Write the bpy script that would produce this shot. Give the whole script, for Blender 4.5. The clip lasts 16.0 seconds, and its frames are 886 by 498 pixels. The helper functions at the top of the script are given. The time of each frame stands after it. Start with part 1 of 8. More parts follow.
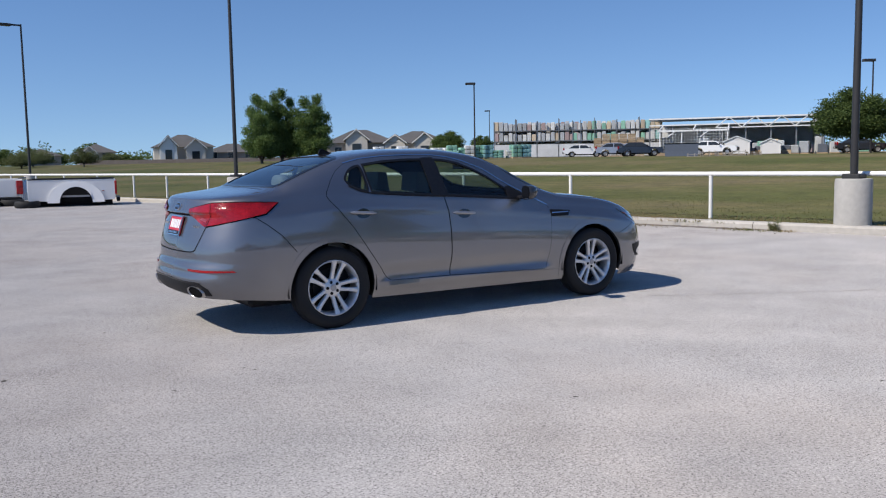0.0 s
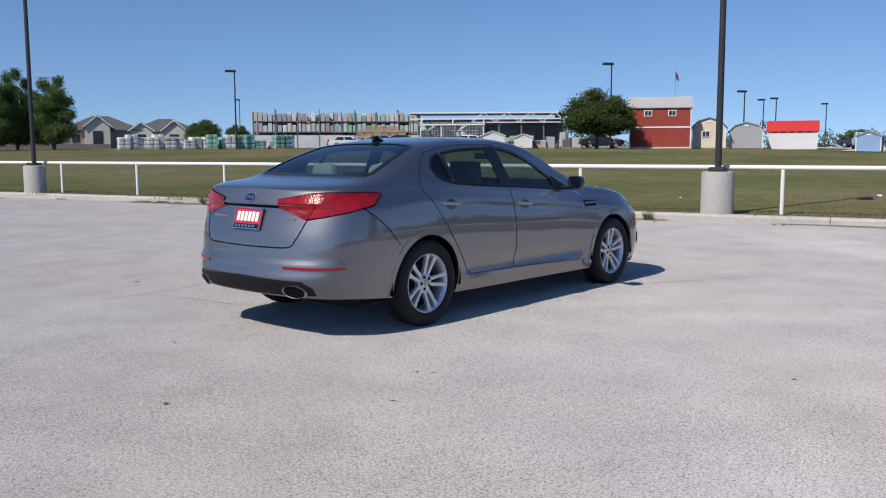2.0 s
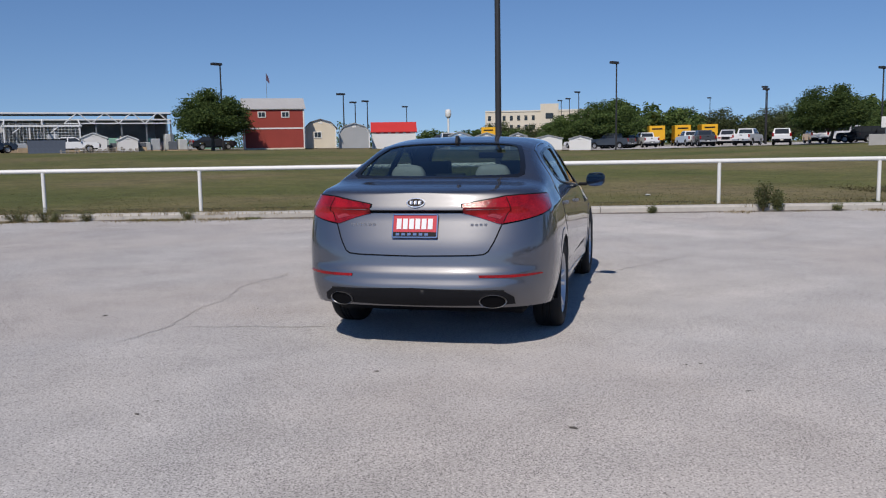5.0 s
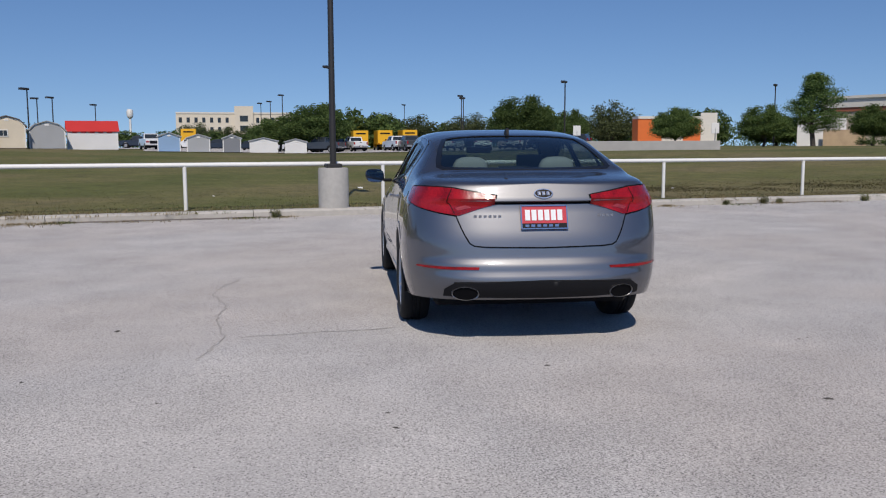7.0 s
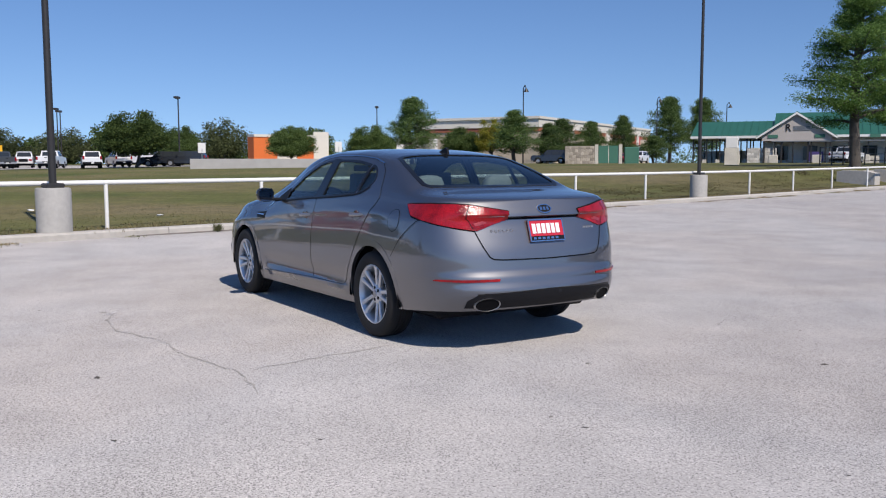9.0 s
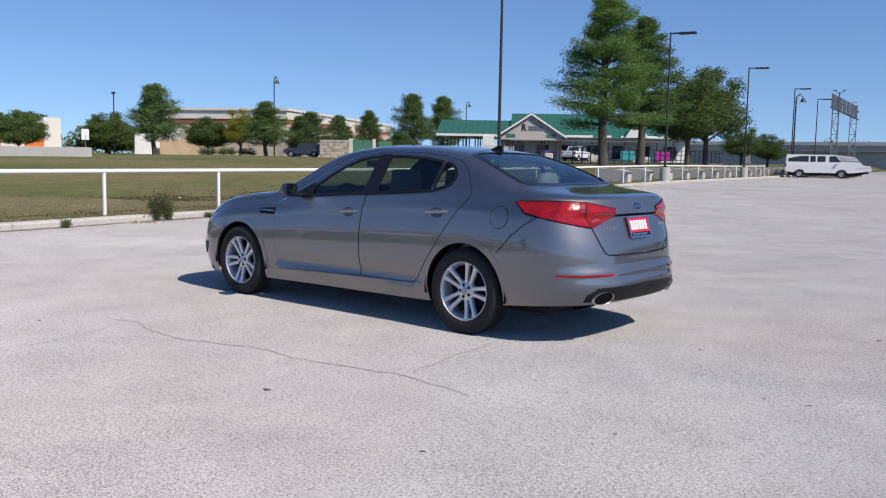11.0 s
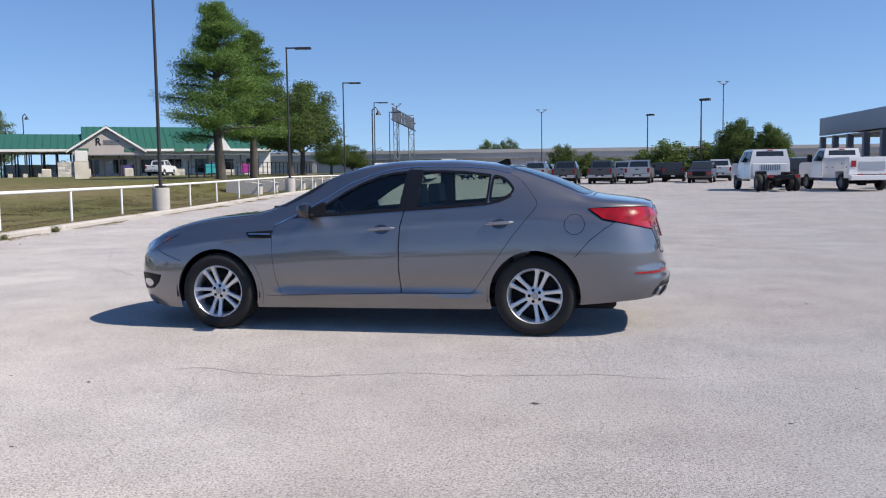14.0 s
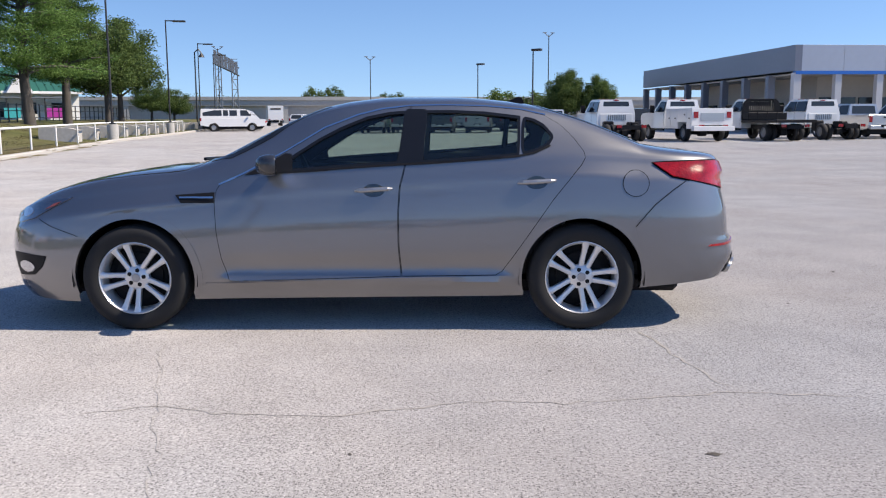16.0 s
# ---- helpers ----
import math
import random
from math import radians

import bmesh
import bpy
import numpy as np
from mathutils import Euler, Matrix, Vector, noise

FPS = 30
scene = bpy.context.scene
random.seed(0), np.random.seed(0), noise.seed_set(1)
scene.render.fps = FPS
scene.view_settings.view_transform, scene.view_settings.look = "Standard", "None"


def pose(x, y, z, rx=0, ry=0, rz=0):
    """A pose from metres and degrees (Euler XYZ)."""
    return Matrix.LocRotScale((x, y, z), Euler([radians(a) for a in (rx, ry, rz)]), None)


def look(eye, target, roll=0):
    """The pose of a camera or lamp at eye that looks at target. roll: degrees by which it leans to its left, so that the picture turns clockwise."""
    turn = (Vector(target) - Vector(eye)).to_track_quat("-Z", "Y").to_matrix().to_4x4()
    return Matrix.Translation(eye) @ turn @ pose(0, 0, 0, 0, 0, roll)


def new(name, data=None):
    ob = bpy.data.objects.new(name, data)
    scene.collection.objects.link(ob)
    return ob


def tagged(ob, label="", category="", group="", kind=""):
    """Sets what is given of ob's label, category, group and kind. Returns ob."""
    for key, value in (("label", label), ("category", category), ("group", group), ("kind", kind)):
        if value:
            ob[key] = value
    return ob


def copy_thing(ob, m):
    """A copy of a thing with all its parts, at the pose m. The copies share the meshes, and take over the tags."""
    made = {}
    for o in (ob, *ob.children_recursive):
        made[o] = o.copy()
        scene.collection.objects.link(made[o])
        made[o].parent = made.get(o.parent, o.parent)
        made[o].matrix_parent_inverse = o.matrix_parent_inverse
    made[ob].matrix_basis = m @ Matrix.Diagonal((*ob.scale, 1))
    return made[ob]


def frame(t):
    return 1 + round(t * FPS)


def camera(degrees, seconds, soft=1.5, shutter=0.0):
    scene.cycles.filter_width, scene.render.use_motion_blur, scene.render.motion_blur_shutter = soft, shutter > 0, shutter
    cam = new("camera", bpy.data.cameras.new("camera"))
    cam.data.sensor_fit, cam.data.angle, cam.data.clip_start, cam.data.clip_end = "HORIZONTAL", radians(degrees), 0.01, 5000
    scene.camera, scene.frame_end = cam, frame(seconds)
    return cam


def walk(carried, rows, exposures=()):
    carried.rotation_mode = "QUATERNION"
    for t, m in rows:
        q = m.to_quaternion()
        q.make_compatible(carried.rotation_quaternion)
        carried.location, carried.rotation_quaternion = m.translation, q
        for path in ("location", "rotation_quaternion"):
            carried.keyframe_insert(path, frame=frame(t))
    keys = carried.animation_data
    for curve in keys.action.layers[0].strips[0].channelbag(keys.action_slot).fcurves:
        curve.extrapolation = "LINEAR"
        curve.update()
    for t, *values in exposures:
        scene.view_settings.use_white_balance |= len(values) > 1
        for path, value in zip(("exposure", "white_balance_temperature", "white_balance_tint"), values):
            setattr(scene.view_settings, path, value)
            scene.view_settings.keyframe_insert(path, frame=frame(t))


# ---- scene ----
cam = camera(53.5, 16.0, soft=1.15)
PATH = [
    (0, (-4.449, -7.322, 1.354), (-3.379, -5.644, 1.152), -1.0),
    (0.5, (-4.961, -6.883, 1.359), (-3.769, -5.291, 1.145), -0.7),
    (1, (-5.483, -6.409, 1.347), (-4.173, -4.914, 1.126), 0.2),
    (1.5, (-5.942, -5.875, 1.364), (-4.549, -4.462, 1.114), -0.5),
    (2, (-6.394, -5.329, 1.362), (-4.887, -4.035, 1.135), -0.2),
    (2.5, (-6.759, -4.75, 1.369), (-5.16, -3.568, 1.149), -0.5),
    (3, (-7.111, -4.133, 1.352), (-5.43, -3.07, 1.138), 0.0),
    (3.5, (-7.407, -3.51, 1.358), (-5.649, -2.579, 1.155), -0.0),
    (4, (-7.687, -2.855, 1.349), (-5.864, -2.06, 1.143), 0.1),
    (4.2, (-7.806, -2.615, 1.389), (-5.957, -1.881, 1.175), -0.4),
    (6.3, (-8.173, 0.313, 1.374), (-6.186, 0.322, 1.149), 0.2),
    (6.5, (-8.157, 0.601, 1.332), (-6.171, 0.542, 1.107), 0.1),
    (7, (-8.099, 1.324, 1.32), (-6.125, 1.099, 1.089), -0.2),
    (7.5, (-8.001, 2.009, 1.333), (-6.075, 1.523, 1.096), -0.2),
    (8, (-7.856, 2.721, 1.334), (-5.993, 2.022, 1.134), -0.3),
    (8.5, (-7.645, 3.392, 1.329), (-5.842, 2.55, 1.128), 0.4),
    (9, (-7.354, 4.031, 1.336), (-5.674, 2.963, 1.142), -0.1),
    (9.2, (-7.254, 4.305, 1.348), (-5.621, 3.171, 1.136), 0.1),
    (11.3, (-5.281, 6.368, 1.347), (-4.059, 4.795, 1.155), 0.9),
    (11.5, (-5.076, 6.541, 1.333), (-3.898, 4.934, 1.148), 0.8),
    (12, (-4.523, 6.963, 1.338), (-3.460, 5.276, 1.164), -0.0),
    (12.5, (-3.969, 7.367, 1.343), (-3.019, 5.616, 1.155), -0.2),
    (13, (-3.368, 7.670, 1.346), (-2.569, 5.844, 1.172), -0.2),
    (13.5, (-2.768, 7.914, 1.355), (-2.143, 6.020, 1.193), -0.0),
    (14, (-2.160, 7.994, 1.360), (-1.743, 6.045, 1.184), -0.8),
    (14.5, (-1.592, 7.861, 1.364), (-1.277, 5.894, 1.173), -1.3),
    (15, (-1.136, 7.449, 1.360), (-0.933, 5.472, 1.120), -1.5),
    (15.5, (-0.791, 6.914, 1.328), (-0.692, 4.933, 1.061), -0.6),
    (16, (-0.582, 6.287, 1.318), (-0.564, 4.307, 1.024), -0.2),
]
walk(cam, [(t, look(eye, target, roll)) for t, eye, target, roll in PATH],
     exposures=[(0, -0.08, 6700, 10), (3.5, -0.36, 6650, 11), (6.5, -0.61, 6650, 11), (9.0, -0.18, 6650, 12), (12.5, 0.04, 6800, 11), (16.0, 0.36, 7050, 12)])

# ---- world, sun and exposure ----
SUN_DIR = Vector((0.69, -0.045, -0.72)).normalized()
world = bpy.data.worlds.new("sky_world")
world.use_nodes = True
scene.world = world
wn = world.node_tree
sky = wn.nodes.new("ShaderNodeTexSky")
sky.sky_type = "NISHITA"
sky.sun_disc = False
sky.sun_elevation = math.asin(-SUN_DIR.z)
sky.sun_rotation = math.atan2(-SUN_DIR.x, -SUN_DIR.y)
sky.air_density = 1.0
sky.dust_density = 0.0
sky.ozone_density = 2.5
deep = wn.nodes.new("ShaderNodeHueSaturation")
deep.inputs["Saturation"].default_value = 1.12
way = wn.nodes.new("ShaderNodeTexCoord")
lifted = wn.nodes.new("ShaderNodeVectorMath")
lifted.operation = "ADD"
lifted.inputs[1].default_value = (0, 0, 0.09)
wn.links.new(way.outputs["Generated"], lifted.inputs[0])
wn.links.new(lifted.outputs[0], sky.inputs["Vector"])
wn.links.new(sky.outputs["Color"], deep.inputs["Color"])
blue = wn.nodes.new("ShaderNodeVectorMath")
blue.operation = "MULTIPLY"
blue.inputs[1].default_value = (0.87, 0.95, 1.13)
wn.links.new(deep.outputs["Color"], blue.inputs[0])
wn.links.new(blue.outputs[0], wn.nodes["Background"].inputs["Color"])
wn.nodes["Background"].inputs["Strength"].default_value = 0.119
sun_data = bpy.data.lights.new("sun", "SUN")
sun_data.energy = 5.0
sun_data.angle = radians(0.53)
sun_data.color = (1.0, 0.94, 0.855)
sun = new("sun", sun_data)
sun.matrix_world = look((0, 0, 60), Vector((0, 0, 60)) + SUN_DIR)

# ---- materials ----


def mat(name, colour, rough=0.7, metal=0.0, var=0.12, scale=6.0, bump=0.0, bscale=40.0, coat=0.0, spec=0.5, spread=0.0, emit=None, flat=False):
    """A surface with two scales of uneven colour, fine relief and an optional per-piece spread of brightness."""
    m = bpy.data.materials.new(name)
    m.use_nodes = True
    nt = m.node_tree
    b = nt.nodes["Principled BSDF"]
    b.inputs["Roughness"].default_value = rough
    b.inputs["Metallic"].default_value = metal
    b.inputs["Specular IOR Level"].default_value = spec
    b.inputs["Coat Weight"].default_value = coat
    b.inputs["Coat Roughness"].default_value = 0.03
    b.inputs["Base Color"].default_value = (*colour, 1)
    if flat:
        return m
    tc = nt.nodes.new("ShaderNodeTexCoord")
    big = nt.nodes.new("ShaderNodeTexNoise")
    big.inputs["Scale"].default_value = scale * 0.22
    big.inputs["Detail"].default_value = 4
    fine = nt.nodes.new("ShaderNodeTexNoise")
    fine.inputs["Scale"].default_value = scale * 3
    fine.inputs["Detail"].default_value = 6
    add = nt.nodes.new("ShaderNodeMath")
    add.operation = "ADD"
    for tex in (big, fine):
        nt.links.new(tc.outputs["Object"], tex.inputs["Vector"])
    nt.links.new(big.outputs["Fac"], add.inputs[0])
    nt.links.new(fine.outputs["Fac"], add.inputs[1])
    ramp = nt.nodes.new("ShaderNodeMapRange")
    ramp.inputs["From Min"].default_value = 0.6
    ramp.inputs["From Max"].default_value = 1.4
    ramp.inputs["To Min"].default_value = 1 - var
    ramp.inputs["To Max"].default_value = 1 + var
    nt.links.new(add.outputs[0], ramp.inputs["Value"])
    value = ramp.outputs["Result"]
    if spread:
        info = nt.nodes.new("ShaderNodeObjectInfo")
        sp = nt.nodes.new("ShaderNodeMapRange")
        sp.inputs["To Min"].default_value = 1 - spread
        sp.inputs["To Max"].default_value = 1 + spread
        nt.links.new(info.outputs["Random"], sp.inputs["Value"])
        mul = nt.nodes.new("ShaderNodeMath")
        mul.operation = "MULTIPLY"
        nt.links.new(value, mul.inputs[0])
        nt.links.new(sp.outputs["Result"], mul.inputs[1])
        value = mul.outputs[0]
    vm = nt.nodes.new("ShaderNodeVectorMath")
    vm.operation = "SCALE"
    vm.inputs[0].default_value = colour
    nt.links.new(value, vm.inputs["Scale"])
    nt.links.new(vm.outputs[0], b.inputs["Base Color"])
    if bump:
        bt = nt.nodes.new("ShaderNodeTexNoise")
        bt.inputs["Scale"].default_value = bscale
        bt.inputs["Detail"].default_value = 5
        nt.links.new(tc.outputs["Object"], bt.inputs["Vector"])
        bp = nt.nodes.new("ShaderNodeBump")
        bp.inputs["Strength"].default_value = 1.0
        bp.inputs["Distance"].default_value = bump
        nt.links.new(bt.outputs["Fac"], bp.inputs["Height"])
        nt.links.new(bp.outputs["Normal"], b.inputs["Normal"])
    return m


def glass_mat(name, tint, gloss=1.0):
    """A tinted pane: light passes straight through, with a mirror gloss that grows at a slant."""
    m = bpy.data.materials.new(name)
    m.use_nodes = True
    nt = m.node_tree
    nt.nodes.remove(nt.nodes["Principled BSDF"])
    out = nt.nodes["Material Output"]
    tr = nt.nodes.new("ShaderNodeBsdfTransparent")
    tr.inputs["Color"].default_value = (*tint, 1)
    gl = nt.nodes.new("ShaderNodeBsdfGlossy")
    gl.inputs["Roughness"].default_value = 0.02
    lw = nt.nodes.new("ShaderNodeLayerWeight")
    lw.inputs["Blend"].default_value = 0.5
    pw = nt.nodes.new("ShaderNodeMath")
    pw.operation = "POWER"
    pw.inputs[1].default_value = 4.0
    nt.links.new(lw.outputs["Facing"], pw.inputs[0])
    ml = nt.nodes.new("ShaderNodeMath")
    ml.operation = "MULTIPLY_ADD"
    ml.inputs[1].default_value = 0.9
    ml.inputs[2].default_value = 0.05 * gloss
    mx = nt.nodes.new("ShaderNodeMixShader")
    nt.links.new(pw.outputs[0], ml.inputs[0])
    nt.links.new(ml.outputs[0], mx.inputs[0])
    nt.links.new(tr.outputs[0], mx.inputs[1])
    nt.links.new(gl.outputs[0], mx.inputs[2])
    nt.links.new(mx.outputs[0], out.inputs["Surface"])
    return m


def ground_mat(name, stops, speck, big_scale, bump, rough=0.9, pits=()):
    """Ground with broad blotches, mid stains and fine grain."""
    m = bpy.data.materials.new(name)
    m.use_nodes = True
    nt = m.node_tree
    b = nt.nodes["Principled BSDF"]
    b.inputs["Roughness"].default_value = rough
    b.inputs["Specular IOR Level"].default_value = 0.25
    b.inputs["Diffuse Roughness"].default_value = 0.62
    tc = nt.nodes.new("ShaderNodeTexCoord")

    def tex(scale, detail, kind="ShaderNodeTexNoise"):
        t = nt.nodes.new(kind)
        t.inputs["Scale"].default_value = scale
        if kind == "ShaderNodeTexNoise":
            t.inputs["Detail"].default_value = detail
        nt.links.new(tc.outputs["Object"], t.inputs["Vector"])
        return t

    broad = tex(big_scale, 6)
    ramp = nt.nodes.new("ShaderNodeValToRGB")
    el = ramp.color_ramp.elements
    el[0].position, el[0].color = 0.32, (*stops[0], 1)
    el[1].position, el[1].color = 0.68, (*stops[-1], 1)
    for k, c in enumerate(stops[1:-1]):
        e = el.new(0.32 + 0.36 * (k + 1) / (len(stops) - 1))
        e.color = (*c, 1)
    nt.links.new(broad.outputs["Fac"], ramp.inputs["Fac"])
    grain = tex(speck[0], 3)
    gr = nt.nodes.new("ShaderNodeMapRange")
    gr.inputs["From Min"].default_value, gr.inputs["From Max"].default_value = 0.3, 0.7
    gr.inputs["To Min"].default_value, gr.inputs["To Max"].default_value = 1 - speck[1], 1 + speck[1]
    nt.links.new(grain.outputs["Fac"], gr.inputs["Value"])
    mid = tex(speck[2], 5)
    mr = nt.nodes.new("ShaderNodeMapRange")
    mr.inputs["From Min"].default_value, mr.inputs["From Max"].default_value = 0.3, 0.7
    mr.inputs["To Min"].default_value, mr.inputs["To Max"].default_value = 1 - speck[3], 1 + speck[3]
    nt.links.new(mid.outputs["Fac"], mr.inputs["Value"])
    mul = nt.nodes.new("ShaderNodeMath")
    mul.operation = "MULTIPLY"
    nt.links.new(gr.outputs["Result"], mul.inputs[0])
    nt.links.new(mr.outputs["Result"], mul.inputs[1])
    if pits:
        # pale stones, and dark pits where stones have come loose: some cells only, thick in worn patches and few in smooth ones
        for scale, share_lo, share_hi, radius, dark, where in pits:
            holes = tex(scale, 0, "ShaderNodeTexVoronoi")
            patch = tex(where, 5)
            share = nt.nodes.new("ShaderNodeMapRange")
            share.inputs["From Min"].default_value, share.inputs["From Max"].default_value = 0.36, 0.64
            share.inputs["To Min"].default_value, share.inputs["To Max"].default_value = share_lo, share_hi
            nt.links.new(patch.outputs["Fac"], share.inputs["Value"])
            pick = nt.nodes.new("ShaderNodeSeparateColor")
            nt.links.new(holes.outputs["Color"], pick.inputs[0])
            less = nt.nodes.new("ShaderNodeMath")
            less.operation = "LESS_THAN"
            nt.links.new(pick.outputs[0], less.inputs[0])
            nt.links.new(share.outputs["Result"], less.inputs[1])
            pr = nt.nodes.new("ShaderNodeMapRange")
            pr.inputs["From Min"].default_value, pr.inputs["From Max"].default_value = radius * 0.55, radius
            pr.inputs["To Min"].default_value, pr.inputs["To Max"].default_value = 1.0 - dark, 0.0
            nt.links.new(holes.outputs["Distance"], pr.inputs["Value"])
            deep_ = nt.nodes.new("ShaderNodeMath")
            deep_.operation = "MULTIPLY"
            nt.links.new(pr.outputs["Result"], deep_.inputs[0])
            nt.links.new(less.outputs[0], deep_.inputs[1])
            keep = nt.nodes.new("ShaderNodeMath")
            keep.operation = "SUBTRACT"
            keep.inputs[0].default_value = 1.0
            nt.links.new(deep_.outputs[0], keep.inputs[1])
            m2 = nt.nodes.new("ShaderNodeMath")
            m2.operation = "MULTIPLY"
            nt.links.new(mul.outputs[0], m2.inputs[0])
            nt.links.new(keep.outputs[0], m2.inputs[1])
            mul = m2
    vm = nt.nodes.new("ShaderNodeVectorMath")
    vm.operation = "SCALE"
    nt.links.new(ramp.outputs["Color"], vm.inputs[0])
    nt.links.new(mul.outputs[0], vm.inputs["Scale"])
    nt.links.new(vm.outputs[0], b.inputs["Base Color"])
    bp = nt.nodes.new("ShaderNodeBump")
    bp.inputs["Distance"].default_value = bump
    nt.links.new(grain.outputs["Fac"], bp.inputs["Height"])
    nt.links.new(bp.outputs["Normal"], b.inputs["Normal"])
    return m


M_LOT = ground_mat("weathered_asphalt", [(0.345, 0.330, 0.324), (0.395, 0.368, 0.350), (0.385, 0.370, 0.362), (0.43, 0.408, 0.392)], (70.0, 0.24, 1.6, 0.10), 0.22, 0.0028,
                   pits=[(128.0, 0.25, 0.70, 0.55, 1.34, 0.5), (112.0, 0.18, 0.80, 0.50, 0.38, 0.55), (60.0, 0.02, 0.26, 0.40, 0.52, 0.8), (24.0, 0.0, 0.022, 0.24, 0.6, 1.3)])
M_GRASS = ground_mat("mown_grass", [(0.066, 0.078, 0.021), (0.092, 0.096, 0.029), (0.124, 0.110, 0.045), (0.142, 0.118, 0.060)], (9.0, 0.30, 1.1, 0.2), 0.09, 0.03)
M_KERB = mat("kerb_concrete", (0.46, 0.43, 0.39), 0.9, var=0.16, scale=3, bump=0.004, bscale=30)
M_CONC = mat("pole_base_concrete", (0.40, 0.385, 0.36), 0.9, var=0.14, scale=4, bump=0.003, bscale=45)
M_WHITE = mat("white_fence_paint", (0.78, 0.77, 0.74), 0.5, var=0.06, scale=5)
M_POLE = mat("dark_bronze_paint", (0.030, 0.028, 0.027), 0.45, var=0.15, scale=3)
M_SOIL = mat("dark_soil", (0.17, 0.15, 0.135), 0.95, var=0.3, scale=20)
M_CRACK = mat("crack_dirt", (0.36, 0.335, 0.31), 0.95, var=0.3, scale=20)


def metallic_paint():
    """Grey car paint: a dark lacquered body with bright aluminium flakes scattered at many angles."""
    m = mat("grey_metallic_paint", (0.086, 0.090, 0.112), 0.09, metal=0.95, var=0.02, scale=2, coat=1.0)
    nt = m.node_tree
    nt.nodes["Principled BSDF"].inputs["Specular Tint"].default_value = (0.45, 0.45, 0.48, 1)
    flake = nt.nodes.new("ShaderNodeBsdfPrincipled")
    flake.inputs["Base Color"].default_value = (0.98, 0.97, 0.97, 1)
    flake.inputs["Metallic"].default_value = 1.0
    flake.inputs["Specular Tint"].default_value = (0.35, 0.35, 0.40, 1)
    flake.inputs["Roughness"].default_value = 0.48
    flake.inputs["Coat Weight"].default_value = 1.0
    flake.inputs["Coat Roughness"].default_value = 0.03
    mx = nt.nodes.new("ShaderNodeMixShader")
    mx.inputs[0].default_value = 0.165
    nt.links.new(nt.nodes["Principled BSDF"].outputs[0], mx.inputs[1])
    nt.links.new(flake.outputs[0], mx.inputs[2])
    nt.links.new(mx.outputs[0], nt.nodes["Material Output"].inputs["Surface"])
    return m


M_PAINT = metallic_paint()
M_GAP = mat("panel_gap_black", (0.006, 0.006, 0.007), 0.6, spec=0.08, flat=True)
M_BLACK = mat("black_plastic", (0.012, 0.012, 0.014), 0.5, var=0.1, scale=20, spec=0.15)
M_GLOSSBLACK = mat("gloss_black_trim", (0.01, 0.01, 0.011), 0.12, flat=True)
M_TYRE = mat("tyre_rubber", (0.012, 0.012, 0.013), 0.8, var=0.15, scale=30)
M_ALLOY = mat("silver_alloy", (0.72, 0.72, 0.73), 0.32, metal=0.55, var=0.03, scale=10)
M_CHROME = mat("chrome", (0.72, 0.72, 0.74), 0.16, metal=1.0, flat=True)
M_SATIN = mat("satin_silver", (0.40, 0.40, 0.42), 0.42, metal=0.85, var=0.05, scale=20)
M_PIPE = mat("smoked_chrome", (0.42, 0.42, 0.43), 0.32, metal=0.9, var=0.15, scale=20)
# mirror shell: body paint darkened in colour to imitate a dark sky reflection
M_SHELLDARK = mat("sky_darkened_shell", (0.025, 0.027, 0.034), 0.25, var=0.1, scale=10, coat=0.6)
# dark tone for the handle cups, whose shade is painted, not hollowed out
M_CUPSHADE = mat("handle_cup_shade", (0.06, 0.062, 0.07), 0.18, metal=0.9, var=0.1, scale=30, coat=1.0)
M_MIRROR = mat("tinted_mirror", (0.74, 0.79, 0.86), 0.02, metal=1.0, flat=True)
M_BRAKE = mat("black_brake_iron", (0.012, 0.012, 0.013), 0.7, var=0.3, scale=25, spec=0.2)
M_GLASS = glass_mat("tinted_car_glass", (0.56, 0.66, 0.61), 1.4)
M_GLASS_REAR = glass_mat("rear_window_glass", (0.46, 0.55, 0.55), 2.4)
M_SEAT = mat("light_grey_leather", (0.62, 0.60, 0.55), 0.6, var=0.06, scale=12)
# front seats: a darker grey than the rear bench
M_SEATDARK = mat("front_seat_dark_grey", (0.15, 0.15, 0.155), 0.6, var=0.08, scale=12)
M_TRIM = mat("dark_interior_trim", (0.035, 0.035, 0.037), 0.7, var=0.1, scale=12)
M_LAMPRED = mat("red_lamp_lens", (0.29, 0.006, 0.009), 0.16, var=0.75, scale=45, bump=0.0022, bscale=70, spec=0.4, coat=0.35)
M_LAMPCLEAR = mat("clear_lamp_lens", (0.36, 0.035, 0.04), 0.28, var=0.5, scale=40, bump=0.002, bscale=80, coat=0.6)
M_HEADLAMP = mat("headlamp_lens", (0.10, 0.115, 0.15), 0.08, metal=0.7, var=0.5, scale=14, coat=1.0)
M_BULB = mat("lamp_reflector", (0.42, 0.44, 0.50), 0.22, metal=1.0, var=0.2, scale=40, bump=0.002, bscale=90, coat=1.0)
M_AMBER = mat("amber_lens", (0.30, 0.055, 0.03), 0.15, coat=1.0, flat=True)
M_PLATERED = mat("plate_red", (0.52, 0.02, 0.04), 0.4, var=0.05, scale=10)
M_PLATEWHITE = mat("plate_white", (0.8, 0.8, 0.8), 0.4, flat=True)

# ---- mesh helpers ----


